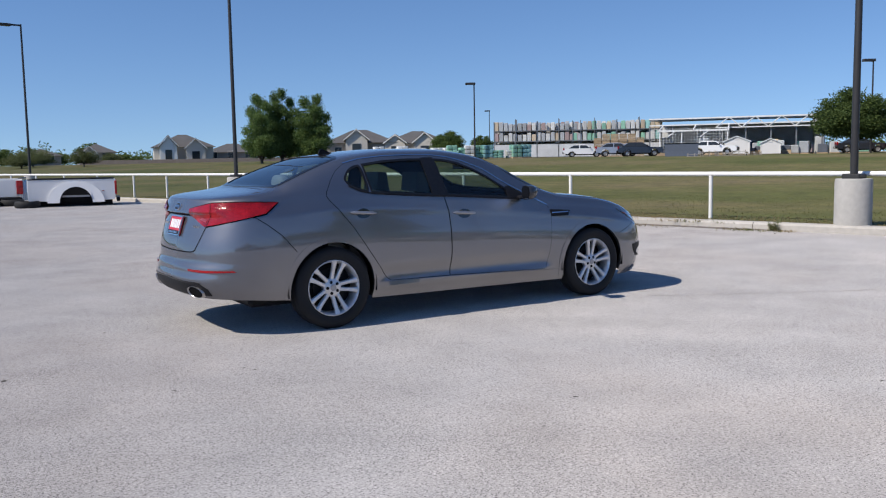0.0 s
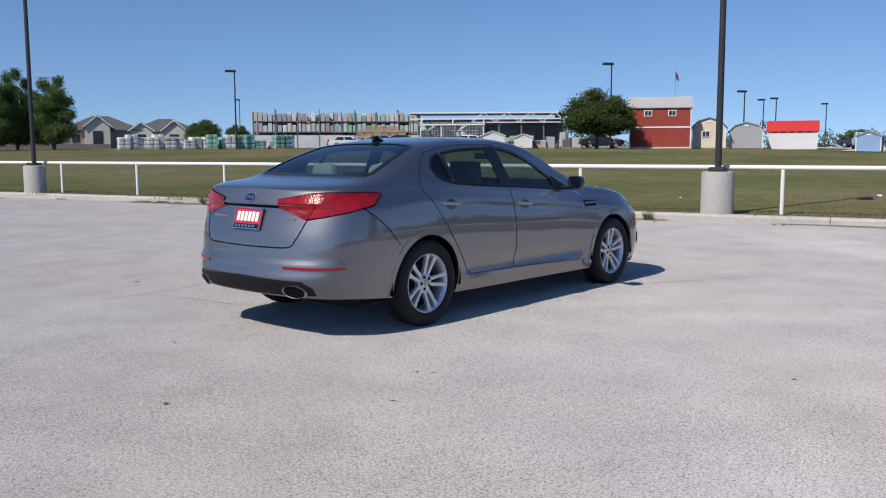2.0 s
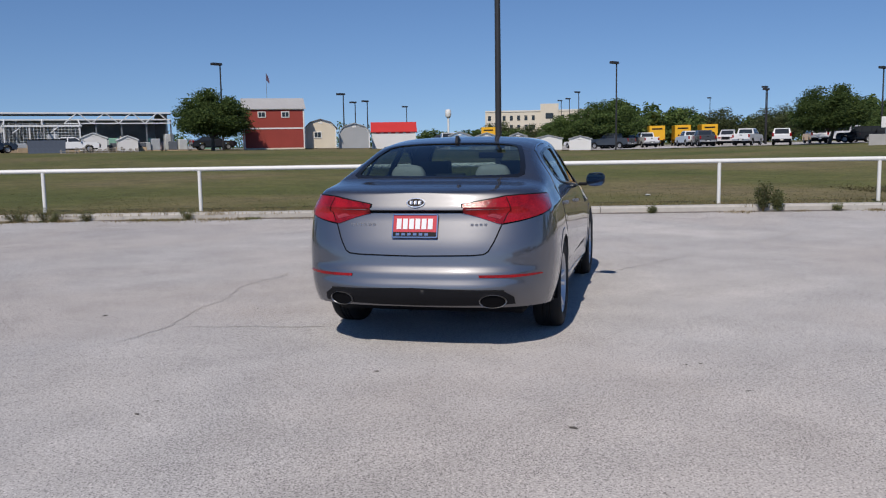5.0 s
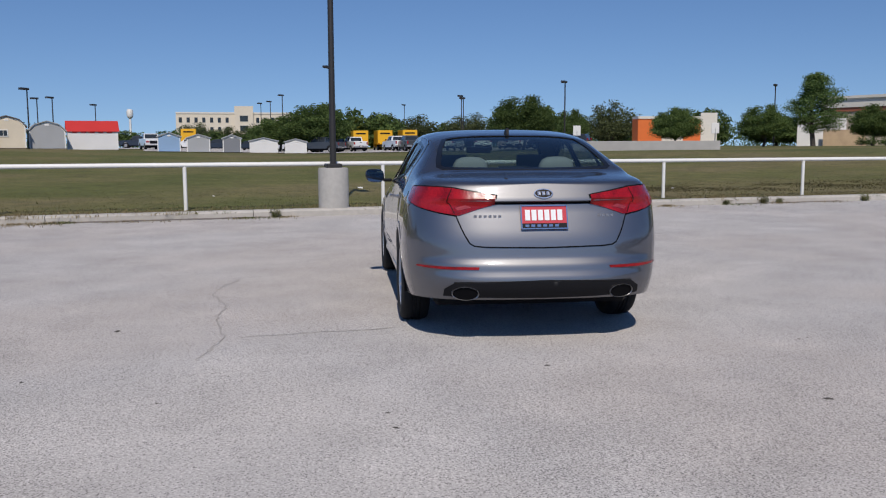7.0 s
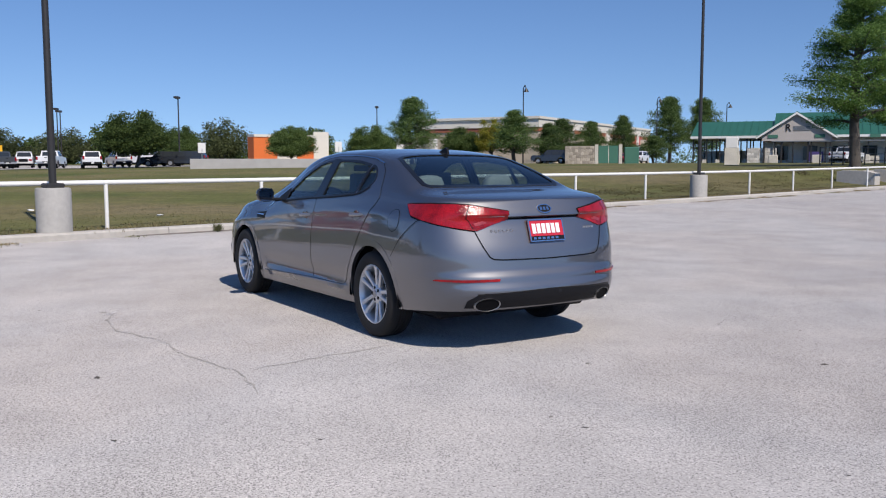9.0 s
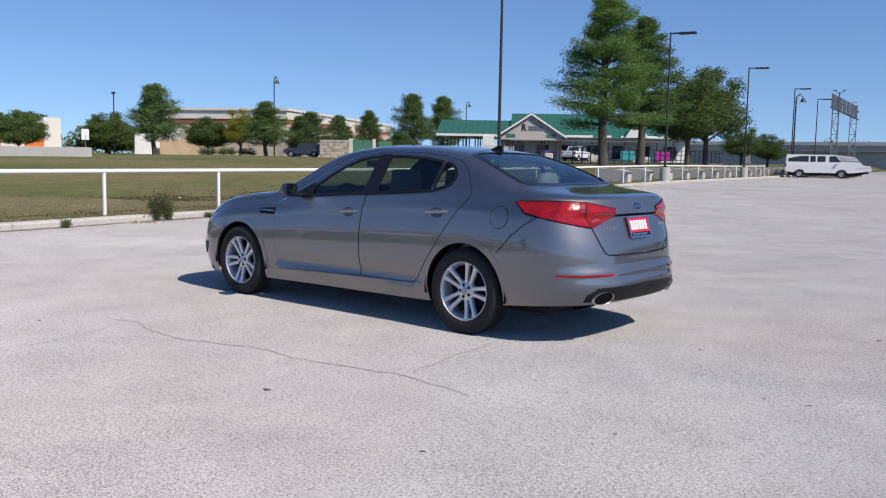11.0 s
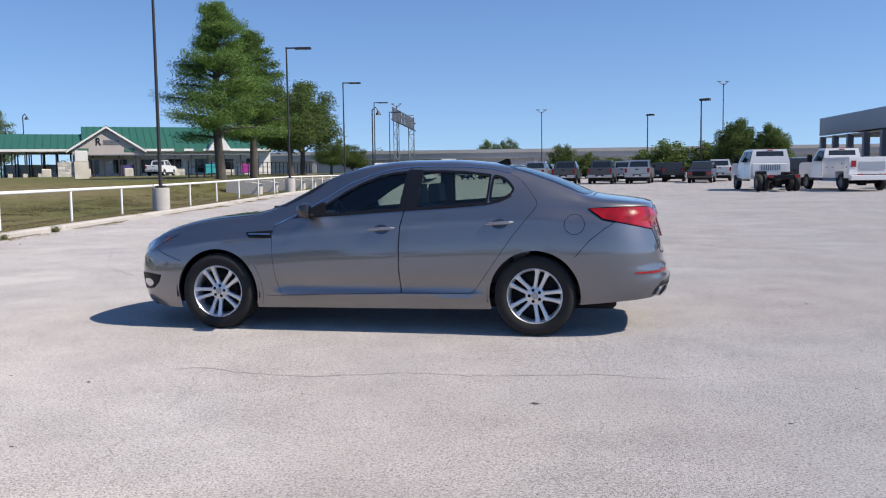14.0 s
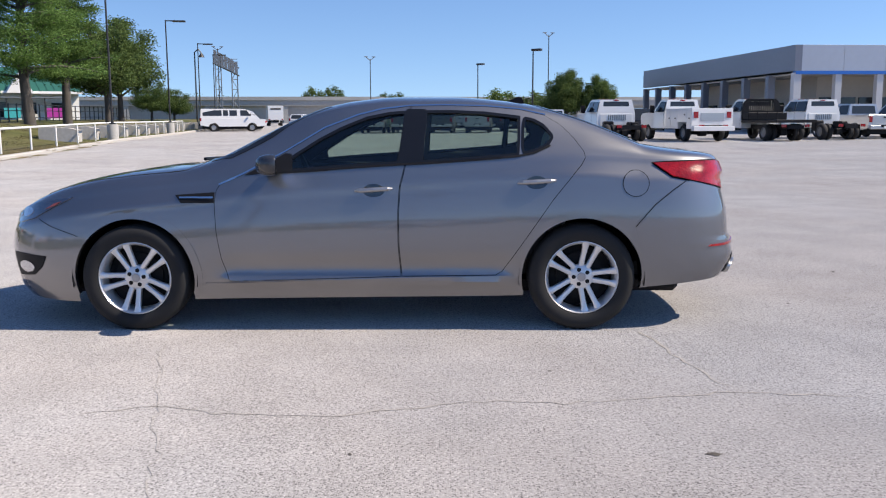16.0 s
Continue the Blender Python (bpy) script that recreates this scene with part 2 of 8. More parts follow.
def finish(bm, name, material, smooth=None):
    """Turns a bmesh into mesh data; smooth: the angle in degrees under which edges are shaded round, None for flat faces."""
    bmesh.ops.recalc_face_normals(bm, faces=bm.faces)
    if smooth is not None:
        lim = radians(smooth)
        for f in bm.faces:
            f.smooth = True
        for e in bm.edges:
            e.smooth = len(e.link_faces) == 2 and e.calc_face_angle(0.0) < lim
    me = bpy.data.meshes.new(name)
    bm.to_mesh(me)
    bm.free()
    for mm in material if isinstance(material, (list, tuple)) else [material]:
        me.materials.append(mm)
    return me


def part(name, bm, material, parent=None, label="", smooth=None):
    ob = new(name, finish(bm, name, material, smooth))
    if parent is not None:
        ob.parent = parent
    if label:
        ob["label"] = label
    return ob


def thing(name, m, label, category, group="", kind=""):
    ob = new(name)
    ob.empty_display_size = 0.2
    ob.matrix_world = m
    return tagged(ob, label, category, group, kind)


def add_box(bm, lo, hi, bevel=0.0, m=None, segs=1):
    c = [(a + b) / 2 for a, b in zip(lo, hi)]
    d = [abs(b - a) for a, b in zip(lo, hi)]
    mt = Matrix.Translation(c) @ Matrix.Diagonal((*d, 1))
    r = bmesh.ops.create_cube(bm, size=1, matrix=(m @ mt) if m else mt)
    if bevel:
        es = {e for v in r["verts"] for e in v.link_edges}
        bmesh.ops.bevel(bm, geom=list(es), offset=bevel, segments=segs, affect="EDGES", profile=0.7)
    return bm


def box(lo, hi, bevel=0.0, m=None, segs=1):
    return add_box(bmesh.new(), lo, hi, bevel, m, segs)


def add_cyl(bm, p, q, r1, r2=None, n=16, caps=True):
    p, q = Vector(p), Vector(q)
    d = q - p
    mt = Matrix.Translation((p + q) / 2) @ d.to_track_quat("Z", "Y").to_matrix().to_4x4()
    bmesh.ops.create_cone(bm, cap_ends=caps, segments=n, radius1=r1, radius2=r1 if r2 is None else r2, depth=d.length, matrix=mt)
    return bm


def cyl(p, q, r1, r2=None, n=16, caps=True):
    return add_cyl(bmesh.new(), p, q, r1, r2, n, caps)


def add_prism(bm, outline, lo, hi, axis="y", taper=None):
    """A polygon swept from lo to hi along an axis; outline in the two other axes. taper(k, side): a shift of a corner."""
    def place(a, b, c):
        return {"y": (a, c, b), "x": (c, a, b), "z": (a, b, c)}[axis]

    rows = []
    for side, c in ((0, lo), (1, hi)):
        rows.append([bm.verts.new(place(a, b, c + (taper(a, b, side) if taper else 0))) for a, b in outline])
    n = len(outline)
    bm.faces.new(rows[0])
    bm.faces.new(list(reversed(rows[1])))
    for k in range(n):
        bm.faces.new((rows[0][k], rows[1][k], rows[1][(k + 1) % n], rows[0][(k + 1) % n]))
    return bm


def prism(outline, lo, hi, axis="y", taper=None, bevel=0.0):
    bm = add_prism(bmesh.new(), outline, lo, hi, axis, taper)
    if bevel:
        es = [e for e in bm.edges if e.calc_face_angle(0.0) > 0.5]
        bmesh.ops.bevel(bm, geom=es, offset=bevel, segments=2, affect="EDGES", profile=0.6)
    return bm


def lathe(bm, profile, centre, axis="y", n=48):
    """A profile of (radius, along) turned round an axis through centre."""
    rings = []
    for r, a in profile:
        ring = []
        for k in range(n):
            t = 2 * math.pi * k / n
            u, v = r * math.cos(t), r * math.sin(t)
            p = {"y": (u, a, v), "x": (a, u, v), "z": (u, v, a)}[axis]
            ring.append(bm.verts.new(Vector(centre) + Vector(p)))
        rings.append(ring)
    for a, b in zip(rings, rings[1:]):
        for k in range(n):
            bm.faces.new((a[k], a[(k + 1) % n], b[(k + 1) % n], b[k]))
    return bm


def smooth_curve(xs, ys):
    """A smooth curve through knots, with no overshoot."""
    xs, ys = np.array(xs, float), np.array(ys, float)
    h, d = np.diff(xs), np.diff(ys) / np.diff(xs)
    g = np.zeros(len(xs))
    g[0], g[-1] = d[0], d[-1]
    for k in range(1, len(xs) - 1):
        if d[k - 1] * d[k] > 0:
            w1, w2 = 2 * h[k] + h[k - 1], h[k] + 2 * h[k - 1]
            g[k] = (w1 + w2) / (w1 / d[k - 1] + w2 / d[k])

    def at(x):
        x = min(max(float(x), xs[0]), xs[-1])
        k = min(max(int(np.searchsorted(xs, x)) - 1, 0), len(h) - 1)
        t = (x - xs[k]) / h[k]
        return float((2 * t**3 - 3 * t**2 + 1) * ys[k] + (t**3 - 2 * t**2 + t) * h[k] * g[k] + (3 * t**2 - 2 * t**3) * ys[k + 1] + (t**3 - t**2) * h[k] * g[k + 1])

    return at


def inside(p, poly):
    x, y = p
    hit = False
    for (x0, y0), (x1, y1) in zip(poly, poly[1:] + poly[:1]):
        if (y0 > y) != (y1 > y) and x < (x1 - x0) * (y - y0) / (y1 - y0) + x0:
            hit = not hit
    return hit


# ---- the lie of the land ----
FENCE_Y = [-130.0, -82.0, -61.1, -40.9, -20.2, 1.5, 20.2, 60.0, 90.0]
FENCE_X = [32.3, 24.3, 20.75, 17.45, 13.98, 9.45, 5.25, -4.3, -11.5]
FENCE_N = Vector((0.978, 0.205)).normalized()


def line_x(y):
    """The line of lamp posts along the edge of the lot."""
    return float(np.interp(y, FENCE_Y, FENCE_X)) + (0.17 * min(0, y + 130) * -1 if y < -130 else 0) - (0.24 * (y - 90) if y > 90 else 0)


def line_sd(x, y):
    """How far along the line, and how far beyond it, a place lies."""
    return (1.5 - y) * 1.022, (x - line_x(y)) * 0.978


def step01(t):
    t = min(max(t, 0.0), 1.0)
    return t * t * (3 - 2 * t)


def fence_xy(s, off=0.0):
    y = 1.5 - s / 1.022
    return line_x(y) + off * FENCE_N.x, y + off * FENCE_N.y


def lot_z(x, y):
    """The lot is level round the car and climbs a little to the south."""
    return 0.16 * step01((-y - 18) / 26) + 0.05 * step01((-y - 55) / 35)


def land_z(x, y):
    """Grass: from the kerb up to a plateau, gently in the north and by a short bank in the south."""
    s, d = line_sd(x, y)
    base = lot_z(*fence_xy(s)) + 0.12
    top = float(np.interp(y, [-90, -60, -40, -25, -10, 5, 20, 30, 60, 130], [1.32, 1.25, 1.12, 1.0, 0.82, 0.62, 0.95, 1.25, 1.35, 1.6]))
    reach = float(np.interp(s, [5, 15, 25, 38, 60], [58, 40, 24, 6, 5]))
    lift = step01(max(0.0, d - 0.8) / reach)
    wave = 0.05 * noise.noise((x * 0.08, y * 0.08, 0)) * step01(d / 6)
    return base + (top - base) * lift + wave


def on_land(x, y):
    return land_z(x, y) if line_sd(x, y)[1] > -0.3 else lot_z(x, y)


def grid_sheet(name, ss, ds, height, material, label, category):
    bm = bmesh.new()
    rows = [[bm.verts.new((*fence_xy(s, d), height(*fence_xy(s, d), d))) for d in ds] for s in ss]
    for a, b in zip(rows, rows[1:]):
        for k in range(len(ds) - 1):
            bm.faces.new((a[k], a[k + 1], b[k + 1], b[k]))
    ob = part(name, bm, material, None, "", 60)
    return tagged(ob, label, category, kind="structure")


def spaced(*pieces):
    out = []
    for lo, hi, n in pieces:
        out += [lo + (hi - lo) * k / n for k in range(n)]
    return out + [pieces[-1][1]]


grid_sheet("ground", spaced((-3000, -300, 9), (-300, -60, 24), (-60, 130, 95), (130, 400, 18), (400, 3000, 9)),
           spaced((-3000, -200, 6), (-200, -0.3, 4), (-0.3, -0.16, 1), (-0.16, 3, 5), (3, 70, 45), (70, 300, 14), (300, 3000, 8)),
           lambda x, y, d: land_z(x, y) if d > -0.25 else lot_z(x, y) - 0.4, M_GRASS, "mown dry green grass field rising gently", "grass field")
lot_s = spaced((-220, -40, 9), (-40, 130, 85), (130, 300, 8))
grid_sheet("parking_lot", lot_s, spaced((-260, -40, 8), (-40, -0.335, 14)), lambda x, y, d: lot_z(x, y), M_LOT,
           "pale weathered asphalt lot with fine cracks", "parking lot")

# kerb: lengths of concrete end to end
kerb_root = thing("kerb", Matrix(), "pale weathered concrete kerb along the lot", "kerb", kind="structure")
for k in range(48):
    s0, s1 = -70 + 3.6 * k, -70 + 3.6 * (k + 1) - 0.012
    bm = bmesh.new()
    prof = [(-0.34, -0.25), (-0.335, 0.10), (-0.305, 0.135), (-0.10, 0.14), (-0.10, -0.25)]
    ends = []
    for s in (s0, s1):
        z0 = lot_z(*fence_xy(s))
        ends.append([bm.verts.new((*fence_xy(s, d), z0 + z)) for d, z in prof])
    bm.faces.new(ends[0])
    bm.faces.new(list(reversed(ends[1])))
    for j in range(5):
        bm.faces.new((ends[0][j], ends[1][j], ends[1][(j + 1) % 5], ends[0][(j + 1) % 5]))
    part("kerb_stone", bm, M_KERB, kerb_root)

# fence: round white posts and one top rail
POSTS = [-55.2, -51.8, -48.4, -45.2, -42.0, -39.0, -36.0, -33.0, -29.8, -26.7, -24.2, -21.4, -18.4, -15.4, -12.3, -9.4, -6.15, -2.8, 1.1, 4.5, 7.72, 11.6, 15.55, 19.35, 22.9, 26.35, 29.9, 33.5, 37.2,
         40.8, 44.5, 48.2, 51.9, 55.6, 59.3, 63.0, 66.7, 70.4, 74.1]


def rail_z(s):
    return 1.035 + lot_z(*fence_xy(s))


fence = thing("fence", Matrix(), "white painted pipe fence with one top rail on the kerb", "fence")
for s in POSTS:
    x, y = fence_xy(s, 0.35)
    part("post", cyl((x, y, land_z(x, y) - 0.1), (x, y, rail_z(s) - 0.04), 0.038, n=12), M_WHITE, fence, smooth=40)
for a, b in zip(POSTS, POSTS[1:]):
    p, q = fence_xy(a, 0.35), fence_xy(b, 0.35)
    part("rail", cyl((*p, rail_z(a) - 0.045), (*q, rail_z(b) - 0.045), 0.045, n=12), M_WHITE, fence, smooth=40)


def lamp_pole(x, y, z, height, arm, turn, base=True, r=0.050, label=None):
    """A tapered dark pole on a round concrete base, with one flat lamp head on an arm."""
    root = thing("lamp_post", pose(x, y, z, 0, 0, turn), label or "tall dark bronze lamp post on a round concrete base", "lamp post", "lamp posts of the lot")
    z0 = 0.0
    if base:
        z0 = 0.92
        bm = bmesh.new()
        lathe(bm, [(0.30, -0.2), (0.298, 0.88), (0.285, 0.915), (0.26, 0.92), (0.001, 0.92)], (0, 0, 0), "z", 32)
        part("concrete_base", bm, M_CONC, root, "rough round concrete base", 30)
        part("base_plate", box((-0.155, -0.155, 0.915), (0.155, 0.155, 1.0), 0.02), M_POLE, root)
    part("pole", cyl((0, 0, z0), (0, 0, height), r * 1.3, r * 0.9, 14), M_POLE, root, smooth=40)
    if arm:
        part("arm", box((0, -0.04, height - 0.1), (arm, 0.04, height - 0.02)), M_POLE, root)
        part("lamp_head", box((arm * 0.45, -0.17, height - 0.14), (arm + 0.35, 0.17, height - 0.02), 0.02), M_POLE, root)
    return root


for x, y in ((2.1, 42.2), (5.25, 20.2), (9.45, 1.5), (13.98, -20.2), (17.45, -40.9), (20.75, -61.1), (24.3, -82.0), (26.8, -97.0)):
    lamp_pole(x, y, lot_z(x, y), 8.52, 1.1, 192)

# ---- the grey sedan ----
from mathutils.bvhtree import BVHTree
from mathutils.geometry import delaunay_2d_cdt

REAR, FRONT, LR, LF = -2.49, 2.41, 0.72, 0.85
C_TOP = smooth_curve([-2.49, -2.40, -2.16, -1.92, -1.80, -1.68, -1.40, -1.15, -0.95, -0.60, -0.25, 0.05, 0.24, 0.42, 0.70, 0.95, 1.12, 1.43, 1.70, 1.97, 2.18, 2.33, 2.41],
                     [1.075, 1.09, 1.115, 1.14, 1.165, 1.225, 1.335, 1.405, 1.435, 1.463, 1.465, 1.440, 1.400, 1.335, 1.20, 1.075, 1.025, 0.995, 0.955, 0.895, 0.82, 0.74, 0.68])
C_BELT = smooth_curve([-2.49, -2.2, -1.8, -1.4, -1.0, -0.25, 0.53, 1.0, 1.6, 2.0, 2.2, 2.41],
                      [1.045, 1.055, 1.065, 1.085, 1.08, 1.03, 0.985, 0.935, 0.87, 0.79, 0.72, 0.62])
C_WIDE = smooth_curve([-2.49, -2.1, -1.75, -1.4, -1.0, -0.2, 0.6, 1.1, 1.4, 1.75, 2.1, 2.41],
                      [0.90, 0.905, 0.907, 0.908, 0.898, 0.895, 0.893, 0.898, 0.906, 0.900, 0.89, 0.88])
C_RB = smooth_curve([-2.49, -2.1, -1.8, -1.4, -1.0, -0.25, 0.5, 1.0, 1.6, 2.0, 2.41],
                    [0.93, 0.90, 0.895, 0.91, 0.93, 0.945, 0.935, 0.91, 0.90, 0.88, 0.88])
C_LOW = smooth_curve([-2.49, -2.2, -1.8, -1.0, 0.0, 1.0, 1.8, 2.41], [0.31, 0.30, 0.27, 0.215, 0.205, 0.195, 0.18, 0.20])
C_REARX = smooth_curve([0.2, 0.30, 0.36, 0.42, 0.452, 0.508, 0.545, 0.575, 0.655, 0.70, 0.85, 0.925, 0.945, 0.962, 1.02, 1.055, 1.08, 1.10, 1.12],
                       [0.13, 0.07, 0.02, 0.0, 0.0, 0.018, 0.020, 0.042, 0.052, 0.058, 0.103, 0.127, 0.129, 0.099, 0.124, 0.139, 0.151, 0.170, 0.225])
C_FRONTX = smooth_curve([0.15, 0.25, 0.35, 0.5, 0.62, 0.72, 0.8, 0.9], [-0.14, -0.05, -0.02, 0.0, -0.01, -0.04, -0.09, -0.16])
SIDE = smooth_curve([0.0, 0.10, 0.22, 0.36, 0.48, 0.60, 0.72, 0.84, 0.93, 1.0], [0.945, 0.968, 0.985, 0.997, 1.0, 0.995, 0.984, 0.968, 0.954, 0.940])
ROOF_Y, ROOF_Z = [1, 0.955, 0.88, 0.81, 0.735, 0.55, 0.27, 0], [0, 0.19, 0.47, 0.71, 0.885, 0.965, 0.993, 1]
DECK_Y, DECK_Z = [1, 0.975, 0.93, 0.86, 0.74, 0.55, 0.30, 0], [0, 0.34, 0.60, 0.76, 0.87, 0.945, 0.985, 1]


def section(x):
    """Half a cross-section of the body at a station, from the sill up to the middle of the top."""
    tr, tf = min(1, (x - REAR) / LR), min(1, (FRONT - x) / LF)
    end = max(0.0, 1 - (1 - tr) ** 3.0) ** (1 / 3.0) * max(0.0, 1 - (1 - tf) ** 2.7) ** (1 / 2.7)
    wide, belt, top, low = C_WIDE(x) * end, C_BELT(x), C_TOP(x), C_LOW(x)
    door = step01((x + 1.05) / 0.2) * step01((0.95 - x) / 0.2)
    pts = []
    n_low = 44
    for k in range(n_low):
        f = k / n_low
        z = low + (belt - low) * f
        r = SIDE(f) + (C_RB(x) - 0.940) * step01((f - 0.82) / 0.18)
        # the ledge along the foot of the doors
        r += door * (0.022 * math.exp(-((z - 0.318) / 0.030) ** 2) - 0.016 * math.exp(-((z - 0.41) / 0.05) ** 2))
        # the crease that runs below the windows
        r += 0.006 * math.exp(-((z - (belt - 0.115)) / 0.02) ** 2) * step01((1.9 - abs(x)) / 0.4)
        pts.append((wide * r, z))
    rise = top - belt
    g = step01((rise - 0.06) / 0.30)
    ys = [a * g + b * (1 - g) for a, b in zip(ROOF_Y, DECK_Y)]
    zs = [a * g + b * (1 - g) for a, b in zip(ROOF_Z, DECK_Z)]
    arc = np.cumsum([0] + [math.hypot((ys[k + 1] - ys[k]) * 0.8, (zs[k + 1] - zs[k]) * 0.45) for k in range(7)])
    cy, cz = smooth_curve(arc, ys), smooth_curve(arc, zs)
    n_up = 48
    for k in range(n_up + 1):
        a = arc[-1] * k / n_up
        pts.append((wide * C_RB(x) * cy(a), belt + rise * cz(a)))
    out = []
    for y, z in pts:
        dx = C_REARX(z) * (1 - tr) ** 2 + C_FRONTX(z) * (1 - tf) ** 2
        out.append((x + dx, y, z))
    return out


def body_grid():
    xs = [REAR + LR * (1 - math.cos(math.pi / 2 * k / 46)) for k in range(46)]
    xs += [REAR + LR + (FRONT - LF - REAR - LR) * k / 190 for k in range(190)]
    xs += [FRONT - LF + LF * math.sin(math.pi / 2 * k / 44) for k in range(45)]
    rows = []
    for x in xs:
        half = section(x)
        rows.append(half + [(a, -y, z) for a, y, z in reversed(half[:-1])])
    return rows


ROWS_CAR = body_grid()
N_ROW, M_ROW = len(ROWS_CAR), len(ROWS_CAR[0])
CAR_V = [Vector(p) for r in ROWS_CAR for p in r]
CAR_F = [(a * M_ROW + b, a * M_ROW + b + 1, (a + 1) * M_ROW + b + 1, (a + 1) * M_ROW + b) for a in range(N_ROW - 1) for b in range(M_ROW - 1)]
CAR_TREE = BVHTree.FromPolygons(CAR_V, CAR_F)


def hit_side(sign):
    def f(p):
        h = CAR_TREE.ray_cast(Vector((p[0], sign * 3, p[1])), Vector((0, -sign, 0)))
        return (h[0], h[1]) if h[0] else (CAR_TREE.find_nearest(Vector((p[0], sign * 0.85, p[1])))[:2])
    return f


def hit_top(p):
    p = (p[0], p[1] if abs(p[1]) > 0.004 else 0.004)
    h = CAR_TREE.ray_cast(Vector((p[0], p[1], 3)), Vector((0, 0, -1)))
    return (h[0], h[1]) if h[0] else CAR_TREE.find_nearest(Vector((p[0], p[1], 1.0)))[:2]


def hit_round(axis_x, way):
    """Aims at an upright axis inside the body from all round; p: degrees from straight behind (or ahead), and height."""
    def f(p):
        a = radians(p[0] if abs(p[0]) > 0.2 else 0.2)
        d = Vector((way * math.cos(a), math.sin(a), 0))
        h = CAR_TREE.ray_cast(Vector((axis_x, 0, p[1])) + d * 4, -d)
        return (h[0], h[1]) if h[0] else CAR_TREE.find_nearest(Vector((axis_x, 0, p[1])) + d * 0.9)[:2]
    return f


def hit_back(p):
    p = (p[0] if abs(p[0]) > 0.004 else 0.004, p[1])
    h = CAR_TREE.ray_cast(Vector((-5, p[0], p[1])), Vector((1, 0, 0)))
    return (h[0], h[1]) if h[0] else CAR_TREE.find_nearest(Vector((-2.4, p[0], p[1])))[:2]


def outward(p, n):
    c = Vector((min(max(p.x, -1.4), 1.4), 0, 0.6))
    return n if n.dot(p - c) > 0 else -n


def dense(poly, step, closed=True):
    out = []
    pairs = list(zip(poly, poly[1:] + poly[:1])) if closed else list(zip(poly, poly[1:]))
    for (x0, y0), (x1, y1) in pairs:
        n = max(1, int(math.hypot(x1 - x0, y1 - y0) / step))
        out += [(x0 + (x1 - x0) * k / n, y0 + (y1 - y0) * k / n) for k in range(n)]
    return out if closed else out + [poly[-1]]


def rounded(poly, n=3):
    """Chaikin's corner cutting."""
    for _ in range(n):
        out = []
        for (x0, y0), (x1, y1) in zip(poly, poly[1:] + poly[:1]):
            out += [(0.82 * x0 + 0.18 * x1, 0.82 * y0 + 0.18 * y1), (0.18 * x0 + 0.82 * x1, 0.18 * y0 + 0.82 * y1)]
        poly = out
    return poly


def panel(outline, aim, step=0.03, lift=0.003, holes=(), depth=0.006, sx=1.0):
    """A sheet laid on the body inside an outline, with turned-in edges. sx: metres to a unit of the outline's first axis."""
    loops = [dense([(a * sx, b) for a, b in outline], step * 0.7)] + [dense([(a * sx, b) for a, b in h], step * 0.7) for h in holes]
    pts, edges = [], []
    for lp in loops:
        k0 = len(pts)
        pts += lp
        edges += [(k0 + k, k0 + (k + 1) % len(lp)) for k in range(len(lp))]
    arr = np.array(loops[0])
    x0, y0, x1, y1 = *arr.min(0), *arr.max(0)
    edge_pts = np.array(pts)
    for a in np.arange(x0 + step / 2, x1, step):
        for b in np.arange(y0 + step / 2, y1, step):
            if inside((a, b), loops[0]) and not any(inside((a, b), h) for h in loops[1:]):
                if np.min(np.hypot(edge_pts[:, 0] - a, edge_pts[:, 1] - b)) > step * 0.45:
                    pts.append((a, b))
    vs, es, fs, *_ = delaunay_2d_cdt([Vector(p) for p in pts], edges, [], 0, 1e-6)
    bm = bmesh.new()
    made, norm = [], []
    for v in vs:
        p, n = aim((v.x / sx, v.y))
        n = outward(p, n)
        made.append(bm.verts.new(p + n * lift))
        norm.append(n)
    for f in fs:
        c = (sum(vs[k].x for k in f) / 3, sum(vs[k].y for k in f) / 3)
        if inside(c, loops[0]) and not any(inside(c, h) for h in loops[1:]):
            bm.faces.new([made[k] for k in f])
    if depth:
        index = {v: k for k, v in enumerate(made)}
        rim = [e for e in bm.edges if len(e.link_faces) == 1]
        low = {}
        for e in rim:
            for v in e.verts:
                if v not in low:
                    low[v] = bm.verts.new(v.co - norm[index[v]] * depth)
        for e in rim:
            a, b = e.verts
            bm.faces.new((a, b, low[b], low[a]))
    bmesh.ops.delete(bm, geom=[v for v in bm.verts if not v.link_faces], context="VERTS")
    return bm


def ribbon(line, aim, width=0.008, lift=0.0016, step=0.02, closed=False, sx=1.0):
    """A narrow strip laid on the body along a line."""
    pts = dense([(a * sx, b) for a, b in line], step, closed)
    bm = bmesh.new()
    pairs = []
    hits = [aim((a / sx, b)) for a, b in pts]
    for k, (p, n) in enumerate(hits):
        n = outward(p, n)
        q0 = hits[max(k - 1, 0)][0] if not closed else hits[k - 1][0]
        q1 = hits[min(k + 1, len(hits) - 1)][0] if not closed else hits[(k + 1) % len(hits)][0]
        side = (q1 - q0).cross(n).normalized() * width / 2
        pairs.append((bm.verts.new(p + n * lift + side), bm.verts.new(p + n * lift - side)))
    for k in range(len(pairs) - (0 if closed else 1)):
        a, b = pairs[k], pairs[(k + 1) % len(pairs)]
        bm.faces.new((a[0], b[0], b[1], a[1]))
    return bm


